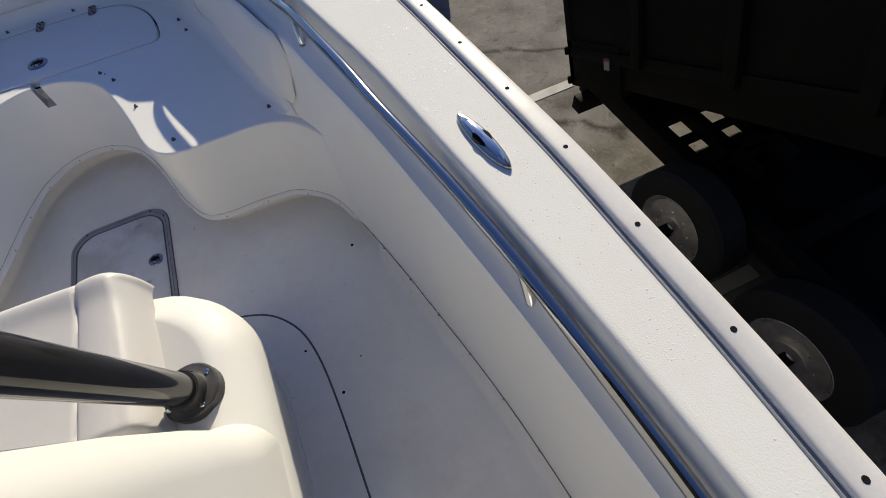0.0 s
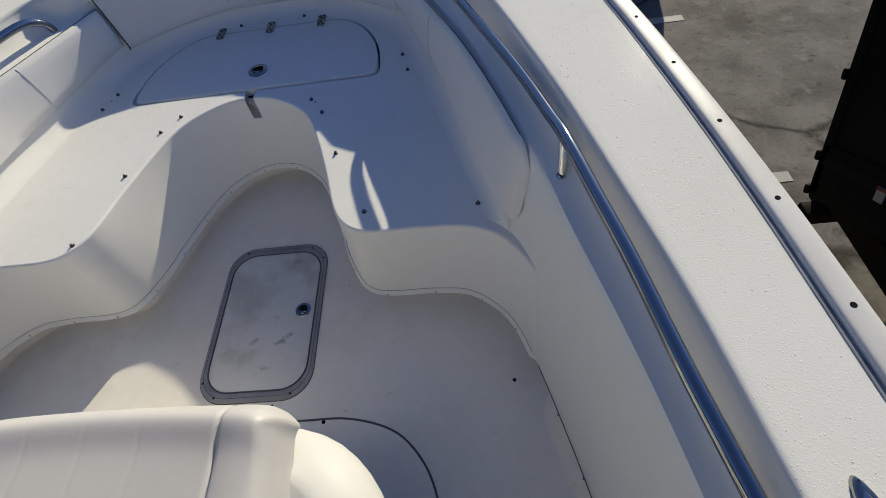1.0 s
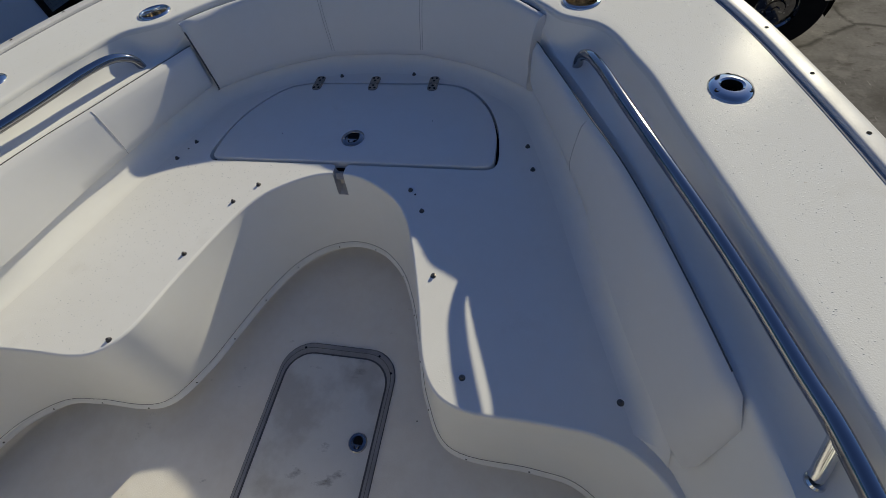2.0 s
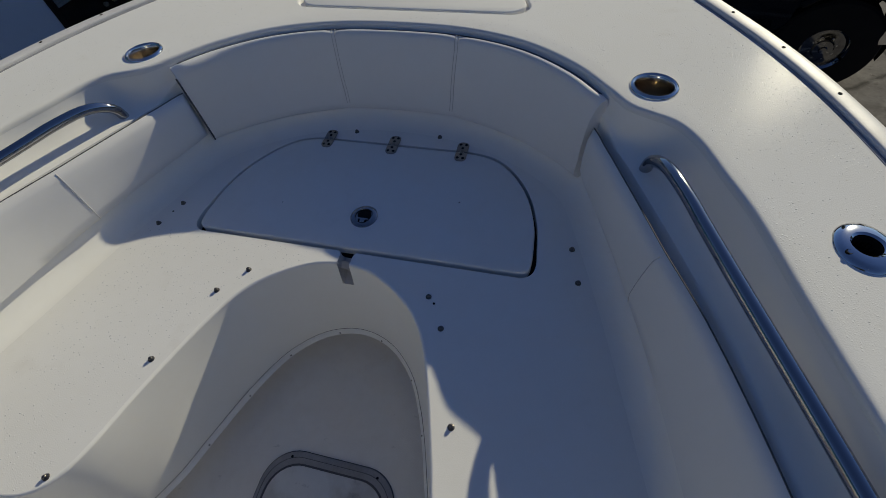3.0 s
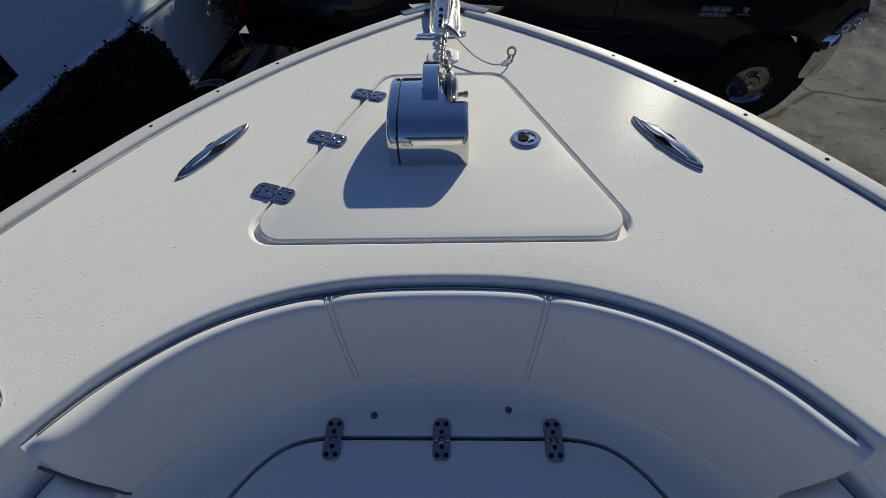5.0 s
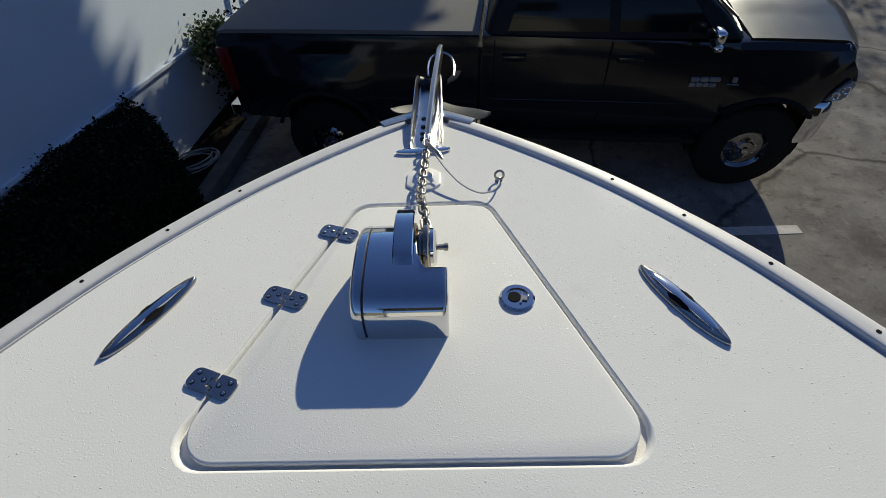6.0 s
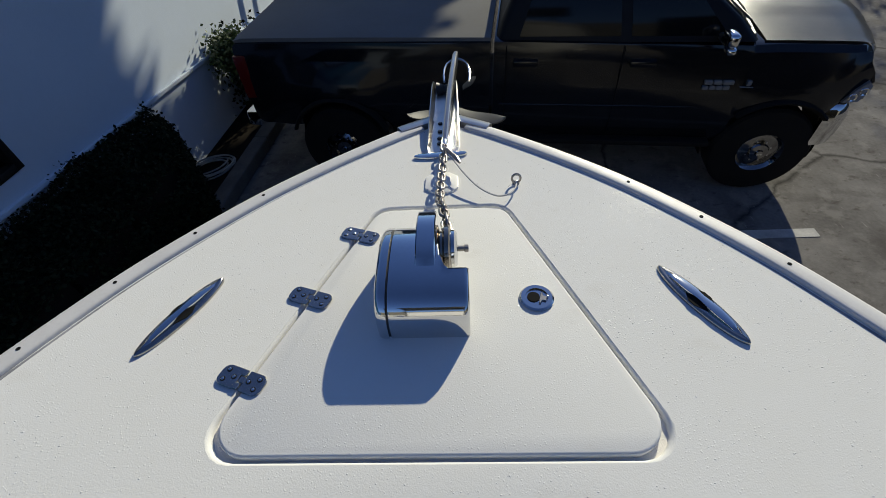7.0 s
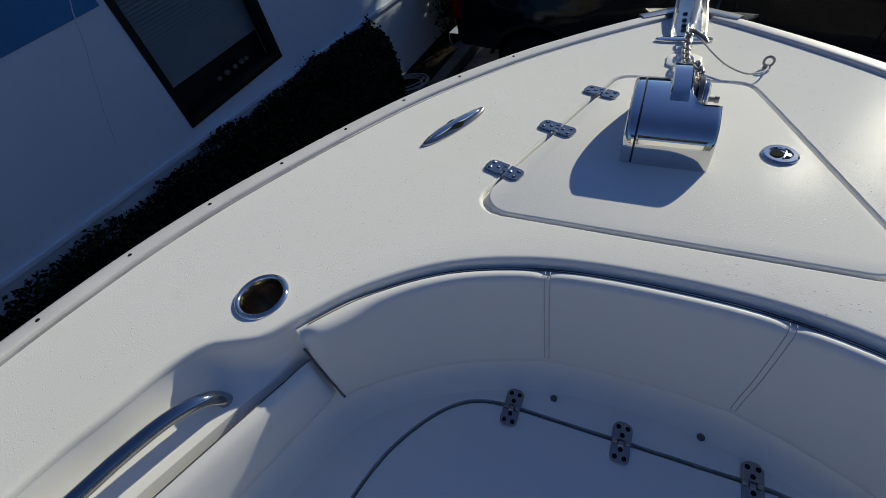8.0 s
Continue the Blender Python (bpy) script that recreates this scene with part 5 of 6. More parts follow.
smudge(smudge(ASPHALT, (0.06, 0.05, 0.04), 7.5, 0.58, 0.68, 0.55, (1, 1.3, 1), 14.0), (0.36, 0.345, 0.32), 16.0, 0.64, 0.70, 0.5, (2.2, 0.5, 1), 17.0)
PAINT = material("line_paint", (0.55, 0.54, 0.51), 0.8, second=(0.30, 0.29, 0.27), scale=6, mix=0.9)
# white wall; the blue of its skylit shade is put into the colour
STUCCO = material("sky_tinted_stucco", (0.60, 0.67, 0.75), 0.85, second=(0.52, 0.585, 0.66), scale=1.2, mix=0.6, bump=0.5, bump_scale=90)
BLUE = material("blue_wall_paint", (0.035, 0.18, 0.38), 0.7, second=(0.03, 0.14, 0.31), scale=2, bump=0.4, bump_scale=90)
CRACK = material("stucco_crack", (0.30, 0.33, 0.37), 0.9, second=(0.22, 0.24, 0.27), scale=9)
BRONZE = material("bronze_frame", (0.012, 0.011, 0.010), 0.5, spec=0.2, second=(0.02, 0.018, 0.016), scale=10)
BLIND = material("blind_slat", (0.44, 0.50, 0.53), 0.55, second=(0.36, 0.41, 0.43), scale=10)
DARK = material("unlit_room_dark", (0.035, 0.03, 0.026), 0.9)
CURB = material("curb_concrete", (0.15, 0.145, 0.138), 0.9, spec=0.1, second=(0.07, 0.067, 0.063), scale=5, mix=0.8, bump=0.4, bump_scale=80)
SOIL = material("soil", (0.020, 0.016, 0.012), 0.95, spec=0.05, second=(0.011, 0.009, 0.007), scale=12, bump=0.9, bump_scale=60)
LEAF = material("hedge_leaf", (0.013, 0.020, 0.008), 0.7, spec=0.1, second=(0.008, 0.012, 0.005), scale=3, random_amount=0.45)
LEAF_LIGHT = material("bush_leaf", (0.075, 0.105, 0.025), 0.5, second=(0.04, 0.06, 0.02), scale=3, random_amount=0.5)
BARK = material("bark", (0.10, 0.08, 0.06), 0.9, second=(0.05, 0.04, 0.03), scale=8, bump=0.8, bump_scale=40)
TRUCK = material("black_truck_paint", (0.007, 0.008, 0.010), 0.12, spec=0.42, second=(0.012, 0.012, 0.013), scale=2.5, mix=0.7, coat=0.2, rough_var=0.05)
CAB_ROOF = material("dusty_black_roof", (0.007, 0.008, 0.010), 0.42, spec=0.15, second=(0.014, 0.014, 0.015), scale=2.5, mix=0.7)
# black hood made dusty grey, with sun and sky glare put into the colour
HOOD = material("dusty_lit_hood_paint", (0.10, 0.098, 0.094), 0.30, second=(0.17, 0.165, 0.155), scale=3, mix=0.9, coat=0.5, rough_var=0.1)
COVER = material("bed_cover", (0.21, 0.208, 0.20), 0.85, spec=0.04, second=(0.18, 0.175, 0.165), scale=2, mix=0.8, bump=0.2, bump_scale=200)
GLASS = material("tinted_glass", (0.005, 0.006, 0.007), 0.08, spec=0.25)
CHROME = material("chrome", (0.80, 0.80, 0.80), 0.07, 1.0, second=(0.65, 0.65, 0.65), scale=8)
TYRE = material("tyre_rubber", (0.008, 0.008, 0.008), 0.8, spec=0.2, second=(0.016, 0.015, 0.014), scale=9)
RIM = material("chrome_rim", (0.34, 0.34, 0.35), 0.10, 1.0, second=(0.16, 0.16, 0.16), scale=8, mix=0.7)
RED = material("red_lens", (0.14, 0.006, 0.006), 0.25)
LAMP = material("lamp_lens", (0.22, 0.24, 0.27), 0.08)
TRAILER = material("black_trailer_paint", (0.004, 0.004, 0.004), 0.6, spec=0.05, second=(0.010, 0.009, 0.008), scale=3, mix=0.7)
BADGE = material("dull_badge", (0.22, 0.22, 0.22), 0.5, second=(0.12, 0.12, 0.12), scale=20)
TAPE_W = material("white_tape", (0.17, 0.175, 0.18), 0.5, second=(0.20, 0.20, 0.20), scale=30, mix=0.6)
TAPE_R = material("red_tape", (0.11, 0.008, 0.009), 0.5, second=(0.12, 0.01, 0.01), scale=30, mix=0.6)
WHEEL = material("wheel_steel", (0.34, 0.33, 0.325), 0.25, 0.6, second=(0.12, 0.105, 0.09), scale=7, mix=0.8)
HOSE = material("pale_hose", (0.34, 0.34, 0.32), 0.5)
TRAILER_GALV = material("galvanised_steel", (0.40, 0.41, 0.42), 0.45, 1.0, second=(0.30, 0.30, 0.31), scale=12)

# ---- ground ----
bm = bmesh.new()
bmesh.ops.create_grid(bm, x_segments=40, y_segments=40, size=300)
tagged(part("ground", bm, ASPHALT, None, "", smooth=0), "cracked grey concrete parking lot", "ground", kind="structure")
for y, x0, x1 in ((0.55, -1.6, 3.16), (2.79, -1.6, 3.07), (-1.70, -1.6, 3.16)):
    bm = prism([(x0, y - 0.05), (x1, y - 0.05), (x1, y + 0.05), (x0, y + 0.05)], 0.0, 0.004)
    tagged(part("parking_line", bm, PAINT, None, "", smooth=0), "worn white parking stall line on the ground", "line", "parking lines", "structure")

# ---- building beside the lot ----
building = thing("building", "white stuccoed building wall tinted with skylight, with a blue band and a window", "building")
BW = pose(-3.175, 0.0, 0.0, 0, 0, -5.14)   # local: x out of the wall, y along it
WY0, WY1, WZ0, WZ1 = 1.49, 2.52, 1.20, 2.55


def wall_piece(y0, y1, z0, z1, name="wall", mat=STUCCO, x0=-0.22, x1=0.0, bevel=0.0):
    bm = bmesh.new()
    box(bm, (x0, y0, z0), (x1, y1, z1), bevel)
    return part(name, bm, mat, building, smooth=0)


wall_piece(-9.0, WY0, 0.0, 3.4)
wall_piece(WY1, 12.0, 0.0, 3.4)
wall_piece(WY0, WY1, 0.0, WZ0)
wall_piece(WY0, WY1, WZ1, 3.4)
wall_piece(-9.0, WY0 - 0.04, 2.07, 3.4, "blue_band", BLUE, 0.0, 0.004)
wall_piece(WY1 + 0.04, 3.2, 2.06, 3.4, "blue_band", BLUE, 0.0, 0.004)
wall_piece(-9.0, 12.0, -0.018, 0.018, "drip_ledge", STUCCO, 0.0, 0.035, 0.006).matrix_basis = pose(0, 0, 1.20, -3.7, 0, 0)
wall_piece(-9.0, 12.0, 3.4, 3.55, "roof", CURB, -3.0, 0.15, 0.01)
wall_piece(-9.0, 12.0, 0.0, 3.4, "back_wall", STUCCO, -3.0, -2.8)
# dark sheet behind the pane; the unlit room's shade is its colour
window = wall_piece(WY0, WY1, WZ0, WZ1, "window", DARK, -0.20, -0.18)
for y0, y1, z0, z1 in ((WY0, WY0 + 0.05, WZ0, WZ1), (WY1 - 0.05, WY1, WZ0, WZ1), (WY0 + 0.05, WY1 - 0.05, WZ0, WZ0 + 0.05), (WY0 + 0.05, WY1 - 0.05, WZ1 - 0.05, WZ1)):
    bm = bmesh.new()
    box(bm, (-0.10, y0, z0), (0.012, y1, z1), 0.004)
    part("window_frame", bm, BRONZE, window, "dark bronze window frame")
bm = bmesh.new()
box(bm, (-0.062, WY0 + 0.045, WZ0 + 0.045), (-0.056, WY1 - 0.045, WZ1 - 0.045))
pane = part("pane", bm, bpy.data.materials.new("window_glass"), window, "clear window pane")
gm = pane.data.materials[0]
gm.use_nodes = True
gb = gm.node_tree.nodes["Principled BSDF"]
gb.inputs["Transmission Weight"].default_value, gb.inputs["Roughness"].default_value, gb.inputs["IOR"].default_value = 1.0, 0.02, 1.3
pane.visible_shadow = False
slat_bm = bmesh.new()
box(slat_bm, (-0.011, WY0 + 0.06, -0.0012), (0.011, WY1 - 0.06, 0.0012))
slat_me = bpy.data.meshes.new("slat")
slat_bm.to_mesh(slat_me)
slat_me.materials.append(BLIND)
z = WZ0 + 0.26
while z < WZ1 - 0.06:
    shared("slat", slat_me, window, Matrix.Translation((-0.10, 0, z)) @ pose(0, 0, 0, 0, 55, 0))
    z += 0.024
PEBBLE = material("sill_ornament", (0.33, 0.31, 0.25), 0.6, second=(0.22, 0.20, 0.16), scale=20)
for y, r in ((1.97, 0.020), (2.06, 0.024), (2.15, 0.020), (2.23, 0.024), (2.28, 0.019)):
    bm = bmesh.new()
    bmesh.ops.create_icosphere(bm, subdivisions=2, radius=r, matrix=Matrix.Translation((-0.13, y, WZ0 + 0.10)) @ Matrix.Diagonal((1, 1.1, 0.85, 1)))
    part("sill_pebble", bm, PEBBLE, window, "pale round ornament behind the pane")
part("wall_crack", tube([(0.0, y, z) for y, z in ((1.156, 1.773), (1.13, 1.70), (1.083, 1.625), (1.05, 1.53), (1.006, 1.423))], 0.0010, 4), CRACK, building, "hairline crack in the stucco")
part("wall_crack", tube([(0.0045, y, z) for y, z in ((1.345, 2.19), (1.327, 2.147), (1.300, 2.10), (1.290, 2.072))], 0.0030, 4), STUCCO, building, "pale hairline crack in the blue band")
part("wall_crack", tube([(0.0, y, z) for y, z in ((1.285, 2.068), (1.255, 1.98), (1.228, 1.912), (1.18, 1.83), (1.156, 1.773))], 0.0012, 4), CRACK, building, "hairline crack in the stucco")
building.matrix_basis = BW

# plain walls that close the lot round about, added unseen to dim low sky
FAR = material("far_wall_paint", (0.16, 0.145, 0.125), 0.9, second=(0.10, 0.095, 0.08), scale=0.5, mix=0.8)
for name, lo, hi in (("unseen_wall_north", (-26, 27, 0), (30, 27.4, 6.0)), ("unseen_wall_south", (-26, -24.4, 0), (30, -24, 7.5)), ("unseen_wall_east", (25, -24, 0), (25.4, 27, 7.0))):
    bm = bmesh.new()
    box(bm, lo, hi)
    tagged(part(name, bm, FAR, None, "", smooth=0), "plain brownish wall added out of view to cut the low sky", "wall", kind="structure")

# planter strip, curb, hose
bm = bmesh.new()
box(bm, (0.0, -9, 0.0), (0.44, 12, 0.10), 0.0)
bed = tagged(part("planter_bed", bm, SOIL, None, "", smooth=0), "strip of dark bare soil along the building", "soil", kind="structure")
bed.matrix_basis = BW
curb_bm = bmesh.new()
box(curb_bm, (0.44, 0.005, 0.0), (0.60, 1.495, 0.15), 0.015)
curb_me = bpy.data.meshes.new("curb_stone")
curb_bm.to_mesh(curb_me)
curb_me.materials.append(CURB)
curb = tagged(new("curb"), "row of grey concrete curb stones beside the planting strip", "curb", kind="structure")
for k in range(14):
    shared("curb_stone", curb_me, curb, Matrix.Translation((0, -9 + 1.5 * k, 0)))
curb.matrix_basis = BW
hose = thing("garden_hose", "pale garden hose coiled on the ground by the curb", "hose")
pts = []
for a in np.linspace(0, 2 * math.pi * 5, 150):
    r = 0.17 + 0.03 * math.sin(a * 0.37)
    pts.append((r * math.cos(a) * 1.25 + 0.02 * math.sin(a * 0.8), r * math.sin(a) * 0.9, 0.075 + 0.010 * a / 6.28 + 0.006 * math.sin(a * 1.3)))
part("coil", tube(pts, 0.009, 8), HOSE, hose)
hose.matrix_basis = pose(-2.62, 3.89, 0.045, 0, 0, 35)


# ---- plants ----
def leaves(name, centres, size, mat, parent=None, seed=1, flat=0.35):
    """Many small folded leaves round the given points, as one mesh."""
    rng = np.random.default_rng(seed)
    n = len(centres)
    d = rng.normal(size=(n, 3))
    d[:, 2] *= 0.7
    d /= np.linalg.norm(d, axis=1, keepdims=True)
    u = np.cross(d, rng.normal(size=(n, 3)))
    u /= np.linalg.norm(u, axis=1, keepdims=True)
    w = np.cross(d, u)
    s = size * rng.uniform(0.6, 1.3, (n, 1))
    a, b, c, e = centres, centres + d * s * 0.5 + u * s * flat + w * s * 0.06, centres + d * s, centres + d * s * 0.5 - u * s * flat + w * s * 0.06
    verts = np.stack([a, b, c, e], 1).reshape(-1, 3)
    faces = [(4 * i, 4 * i + 1, 4 * i + 2, 4 * i + 3) for i in range(n)]
    me = bpy.data.meshes.new(name)
    me.from_pydata(verts.tolist(), [], faces)
    me.materials.append(mat)
    ob = new(name, me)
    ob.parent = parent
    return ob


rng = np.random.default_rng(7)
n = 60000
hy = rng.uniform(-3.0, 3.74, n)
bulge = 0.05 * np.sin(hy * 5.1) + 0.04 * np.sin(hy * 11.7 + 1)
ang = rng.uniform(0, 1, n)
hx = np.where(ang < 0.55, rng.uniform(0.03, 0.78, n), 0.80 + bulge * 0.6)
top = 1.095 - 0.035 * np.clip(hy, 0.4, 3.9) + bulge * 0.5 - 0.10 * np.clip((hx - 0.5) / 0.3, 0, 1) ** 2
hz = np.where(ang < 0.55, top, rng.uniform(0.1, 1, n) * (top - 0.06))
ends = (rng.uniform(0, 1, n) < 0.05) | (hy > 3.74 - 0.55 * hx - 0.55 * hx ** 2)
hx = np.where(ends, rng.uniform(0.03, 0.8, n), hx)
hy = np.where(ends, 3.74 - 0.55 * hx - 0.55 * hx ** 2 + rng.uniform(-0.05, 0.05, n), hy)
hz = np.where(ends, rng.uniform(0.14, 0.90, n), hz)
pts = np.stack([hx, hy, hz], 1) + rng.normal(scale=0.017, size=(n, 3))
hedge = thing("hedge", "clipped dark green hedge along the building wall", "hedge")
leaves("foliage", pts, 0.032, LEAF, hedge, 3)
# dark blocks close the gaps behind the leaves
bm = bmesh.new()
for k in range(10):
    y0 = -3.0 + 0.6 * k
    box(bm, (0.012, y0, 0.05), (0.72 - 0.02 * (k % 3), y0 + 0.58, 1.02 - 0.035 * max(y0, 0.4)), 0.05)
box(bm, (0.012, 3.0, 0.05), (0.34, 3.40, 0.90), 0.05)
part("hedge_filling", bm, SOIL, hedge, "dark solid blocks filling the hedge")
hedge.matrix_basis = BW

bush = thing("bush", "loose sunlit green bush against the building wall", "bush")
c = rng.normal(size=(3600, 3)) * np.array((0.08, 0.12, 0.09)) + np.array((0.22, 5.06, 0.88))
leaves("foliage", c, 0.050, LEAF_LIGHT, bush, 5)
# dark lower leaves added to shade the soil and wall behind
low = rng.normal(size=(4200, 3)) * np.array((0.09, 0.26, 0.17)) + np.array((0.24, 5.55, 0.50))
low[:, 2] = np.maximum(low[:, 2], 0.13)
leaves("shading_foliage", low, 0.050, LEAF, bush, 6)
for k in range(7):
    a = k * 0.9
    part("stem", tube([(0.25, 5.10 + 0.02 * k - 0.06, 0.09), (0.25 + 0.05 * math.cos(a), 5.10 + 0.08 * math.sin(a), 0.45), (0.25 + 0.10 * math.cos(a), 5.10 + 0.18 * math.sin(a), 0.85)], 0.010, 6), BARK, bush)
bush.matrix_basis = BW
for k, (y, lean) in enumerate(((6.45, 0.05), (6.62, -0.05), (6.8, 0.1), (6.95, 0.0))):
    pp = thing("leaning_pole", "pale pole leaning on the building wall", "pole", "poles on the wall")
    part("pole", tube([(0.35, y, 0.04), (0.18, y + lean, 1.3), (0.02, y + lean * 2, 2.6)], 0.016, 8), HOSE, pp)
    pp.matrix_basis = BW


def tree(x, y, crown_at, radii, count, leaf, seed, label):
    t = thing("tree", label, "tree", "shade trees", at=(0, 0, 0))
    r = np.random.default_rng(seed)
    cx, cy, cz = crown_at
    trunk = spline([(x, y, 0), (x + 0.1, y + 0.05, cz * 0.3), (x * 0.5 + cx * 0.5, y * 0.5 + cy * 0.5, cz * 0.65), (cx, cy, cz)], 14)
    part("trunk", tube(trunk, np.linspace(0.20, 0.06, 15), 10), BARK, t)
    for k in range(7):
        a = k * 2.4
        e = np.array((cx + radii[0] * 0.7 * math.cos(a), cy + radii[1] * 0.7 * math.sin(a), cz + radii[2] * 0.5 * math.sin(k * 1.7)))
        part("limb", tube([trunk[8 + k % 5], (trunk[8 + k % 5] + e) / 2 + (0, 0, 0.2), e], np.linspace(0.05, 0.015, 3), 6), BARK, t)
    clumps = r.normal(size=(46, 3))
    clumps /= np.linalg.norm(clumps, axis=1, keepdims=True)
    clumps *= r.uniform(0.2, 1.0, (46, 1)) ** 0.5
    pick = clumps[r.integers(0, 46, count)] * np.array(radii)
    pts = pick + r.normal(size=(count, 3)) * np.array(radii) * 0.16 + np.array(crown_at)
    leaves("crown", pts, leaf, LEAF, t, seed)
    return t


# unseen trees, set so that their leaf shade falls on wall, truck and lot
tree(3.6, 16.0, (3.17, 14.33, 6.5), (0.84, 1.30, 2.3), 22000, 0.32, 11, "tall dense dark green tree beyond the lot")
tree(11.7, 18.2, (11.45, 17.95, 4.6), (2.8, 2.2, 1.7), 1900, 0.13, 12, "broad loose green tree beyond the lot")

# ---- pickup truck ----
truck = thing("pickup_truck", "black crew cab dual-wheel pickup truck parked across the bow", "truck")
WID = 1.92
HUB_F, HUB_R, AXLE = 4.66, 0.88, 0.415


def body_rows(stations):
    """Cross-sections over the truck's length: x, sill height, top height, how far the top leans in, bulge of the side."""
    rows = []
    for x, z0, z1, lean, bulge in stations:
        h = z1 - z0
        half = [(0.05, 0), (0.01, 0.10), (-bulge, 0.35), (-bulge * 0.7, 0.62), (0.012, 0.80), (lean * 0.5, 0.93), (lean, 0.985), (lean + 0.05, 1.0)]
        rows.append([(x, y, z0 + h * w) for y, w in half] + [(x, WID - y, z0 + h * w) for y, w in half[::-1]])
    return rows


bed = part("bed", loft(body_rows([(0.0, 0.60, 1.34, 0.03, 0.0), (0.03, 0.58, 1.365, 0.03, 0.01), (0.30, 0.56, 1.37, 0.03, 0.02), (0.50, 0.56, 1.37, 0.03, 0.10), (0.86, 0.56, 1.37, 0.03, 0.14), (1.25, 0.56, 1.37, 0.03, 0.10), (1.45, 0.56, 1.37, 0.03, 0.02),
                                  (2.27, 0.56, 1.37, 0.03, 0.01)]), closed_across=True, caps=True), TRUCK, truck, "black pickup bed with flared rear fender")
cab = part("cab", loft(body_rows([(2.30, 0.48, 1.378, 0.03, 0.009), (2.306, 0.48, 1.38, 0.03, 0.01), (3.3, 0.48, 1.36, 0.03, 0.015), (4.2, 0.48, 1.34, 0.04, 0.02), (4.30, 0.48, 1.33, 0.06, 0.02)]), closed_across=True, caps=True), TRUCK, truck, "glossy black crew cab")
front = part("front_body", loft(body_rows([(4.28, 0.50, 1.335, 0.06, 0.02), (4.45, 0.52, 1.335, 0.075, 0.045), (4.66, 0.54, 1.332, 0.08, 0.055), (4.90, 0.52, 1.325, 0.085, 0.045), (5.00, 0.60, 1.320, 0.09, 0.03), (5.06, 0.80, 1.315, 0.09, 0.015), (5.12, 0.87, 1.29, 0.12, 0.0), (5.18, 0.89, 1.20, 0.18, -0.02), (5.22, 0.90, 1.10, 0.28, -0.05)]),
                                closed_across=True, caps=True), TRUCK, truck, "black front fenders", smooth=50)
for ob, hub in ((bed, HUB_R), (front, HUB_F)):
    cutter = lathe([(0.0001, -0.5), (0.47, -0.5), (0.47, 0.42), (0.0001, 0.42)], 32, None, "y", (hub, 0, AXLE + 0.02))
    cut(ob, [cutter])
    bm = lathe([(0.462, -0.01), (0.485, -0.035), (0.50, -0.01), (0.50, 0.05)], 32, None, "y", (hub, -0.02 - (0.10 if hub == HUB_R else 0.03), AXLE + 0.02))
    dead = [v for v in bm.verts if v.co.z < AXLE + (0.34 if hub == HUB_F else 0.12)]
    bmesh.ops.delete(bm, geom=dead, context="VERTS")
    part("arch_trim", bm, TYRE, ob)
bm = bmesh.new()
rows = []
for x, y0, z in ((0.02, 0.05, 1.375), (0.10, 0.05, 1.392), (0.9, 0.05, 1.398), (2.20, 0.05, 1.392), (2.27, 0.05, 1.391)):
    rows.append([(x, y0, 1.355), (x, y0, z), (x, y0 + 0.10, z + 0.008), (x, WID / 2, z + 0.014), (x, WID - y0 - 0.10, z + 0.008), (x, WID - y0, z), (x, WID - y0, 1.355)])
part("bed_cover", loft(rows, closed_across=True, caps=True, bm=bm), COVER, truck, "dark soft bed cover")
roof_rows = []
for w, x0, x1, y0 in ((0.0, 2.303, 4.30, 0.05), (0.30, 2.35, 4.14, 0.09), (0.62, 2.42, 3.92, 0.145), (0.88, 2.50, 3.72, 0.20), (1.0, 2.66, 3.58, 0.30)):
    z = 1.35 + 0.50 * w
    roof_rows.append([(x, y, z) for x, y in rounded(x0, y0, x1, WID - y0, 0.07, 5)])
cabin = part("cabin", loft(roof_rows, closed_across=True, caps=True), CAB_ROOF, truck, "black cab roof and pillars", smooth=50)


def side_pane(x0, x1, x2, x3, z0, z1, name="side_window"):
    """A slightly proud dark pane on the near and far sides of the cabin."""
    for near in (True, False):
        rows = []
        for w in np.linspace(0, 1, 5):
            z = z0 + (z1 - z0) * w
            inset = float(np.interp((z - 1.35) / 0.5, [0, 0.30, 0.62, 0.88], [0.05, 0.09, 0.145, 0.20]))
            a, b = x0 + (x3 - x0) * w, x1 + (x2 - x1) * w
            yy = inset - 0.006
            yy2 = inset + 0.01
            if not near:
                yy, yy2 = WID - yy, WID - yy2
            rows.append([(a, yy, z), (b, yy, z), (b, yy2, z), (a, yy2, z)])
        part(name, loft(rows, closed_across=True, caps=True), GLASS, cabin, "dark tinted window pane")


side_pane(2.50, 3.28, 3.23, 2.60, 1.395, 1.72)
side_pane(3.36, 4.06, 3.74, 3.31, 1.395, 1.72)
rows = []
for w in np.linspace(0.06, 0.90, 7):
    x = float(np.interp(w, [0, 0.30, 0.62, 0.88, 1], [4.30, 4.14, 3.92, 3.72, 3.58])) + 0.012
    y0 = float(np.interp(w, [0, 0.30, 0.62, 0.88], [0.05, 0.09, 0.145, 0.20])) + 0.05
    rows.append([(x, y, 1.35 + 0.5 * w) for y in np.linspace(y0, WID - y0, 9)])
bm = loft(rows)
bmesh.ops.solidify(bm, geom=bm.faces, thickness=0.008)
# greenish and paler than the side glass: sky reflection put into the colour
SCREEN = material("windscreen_glass", (0.10, 0.125, 0.115), 0.06, spec=0.5, second=(0.07, 0.085, 0.08), scale=2)
part("windscreen", bm, SCREEN, cabin, "greenish windscreen")
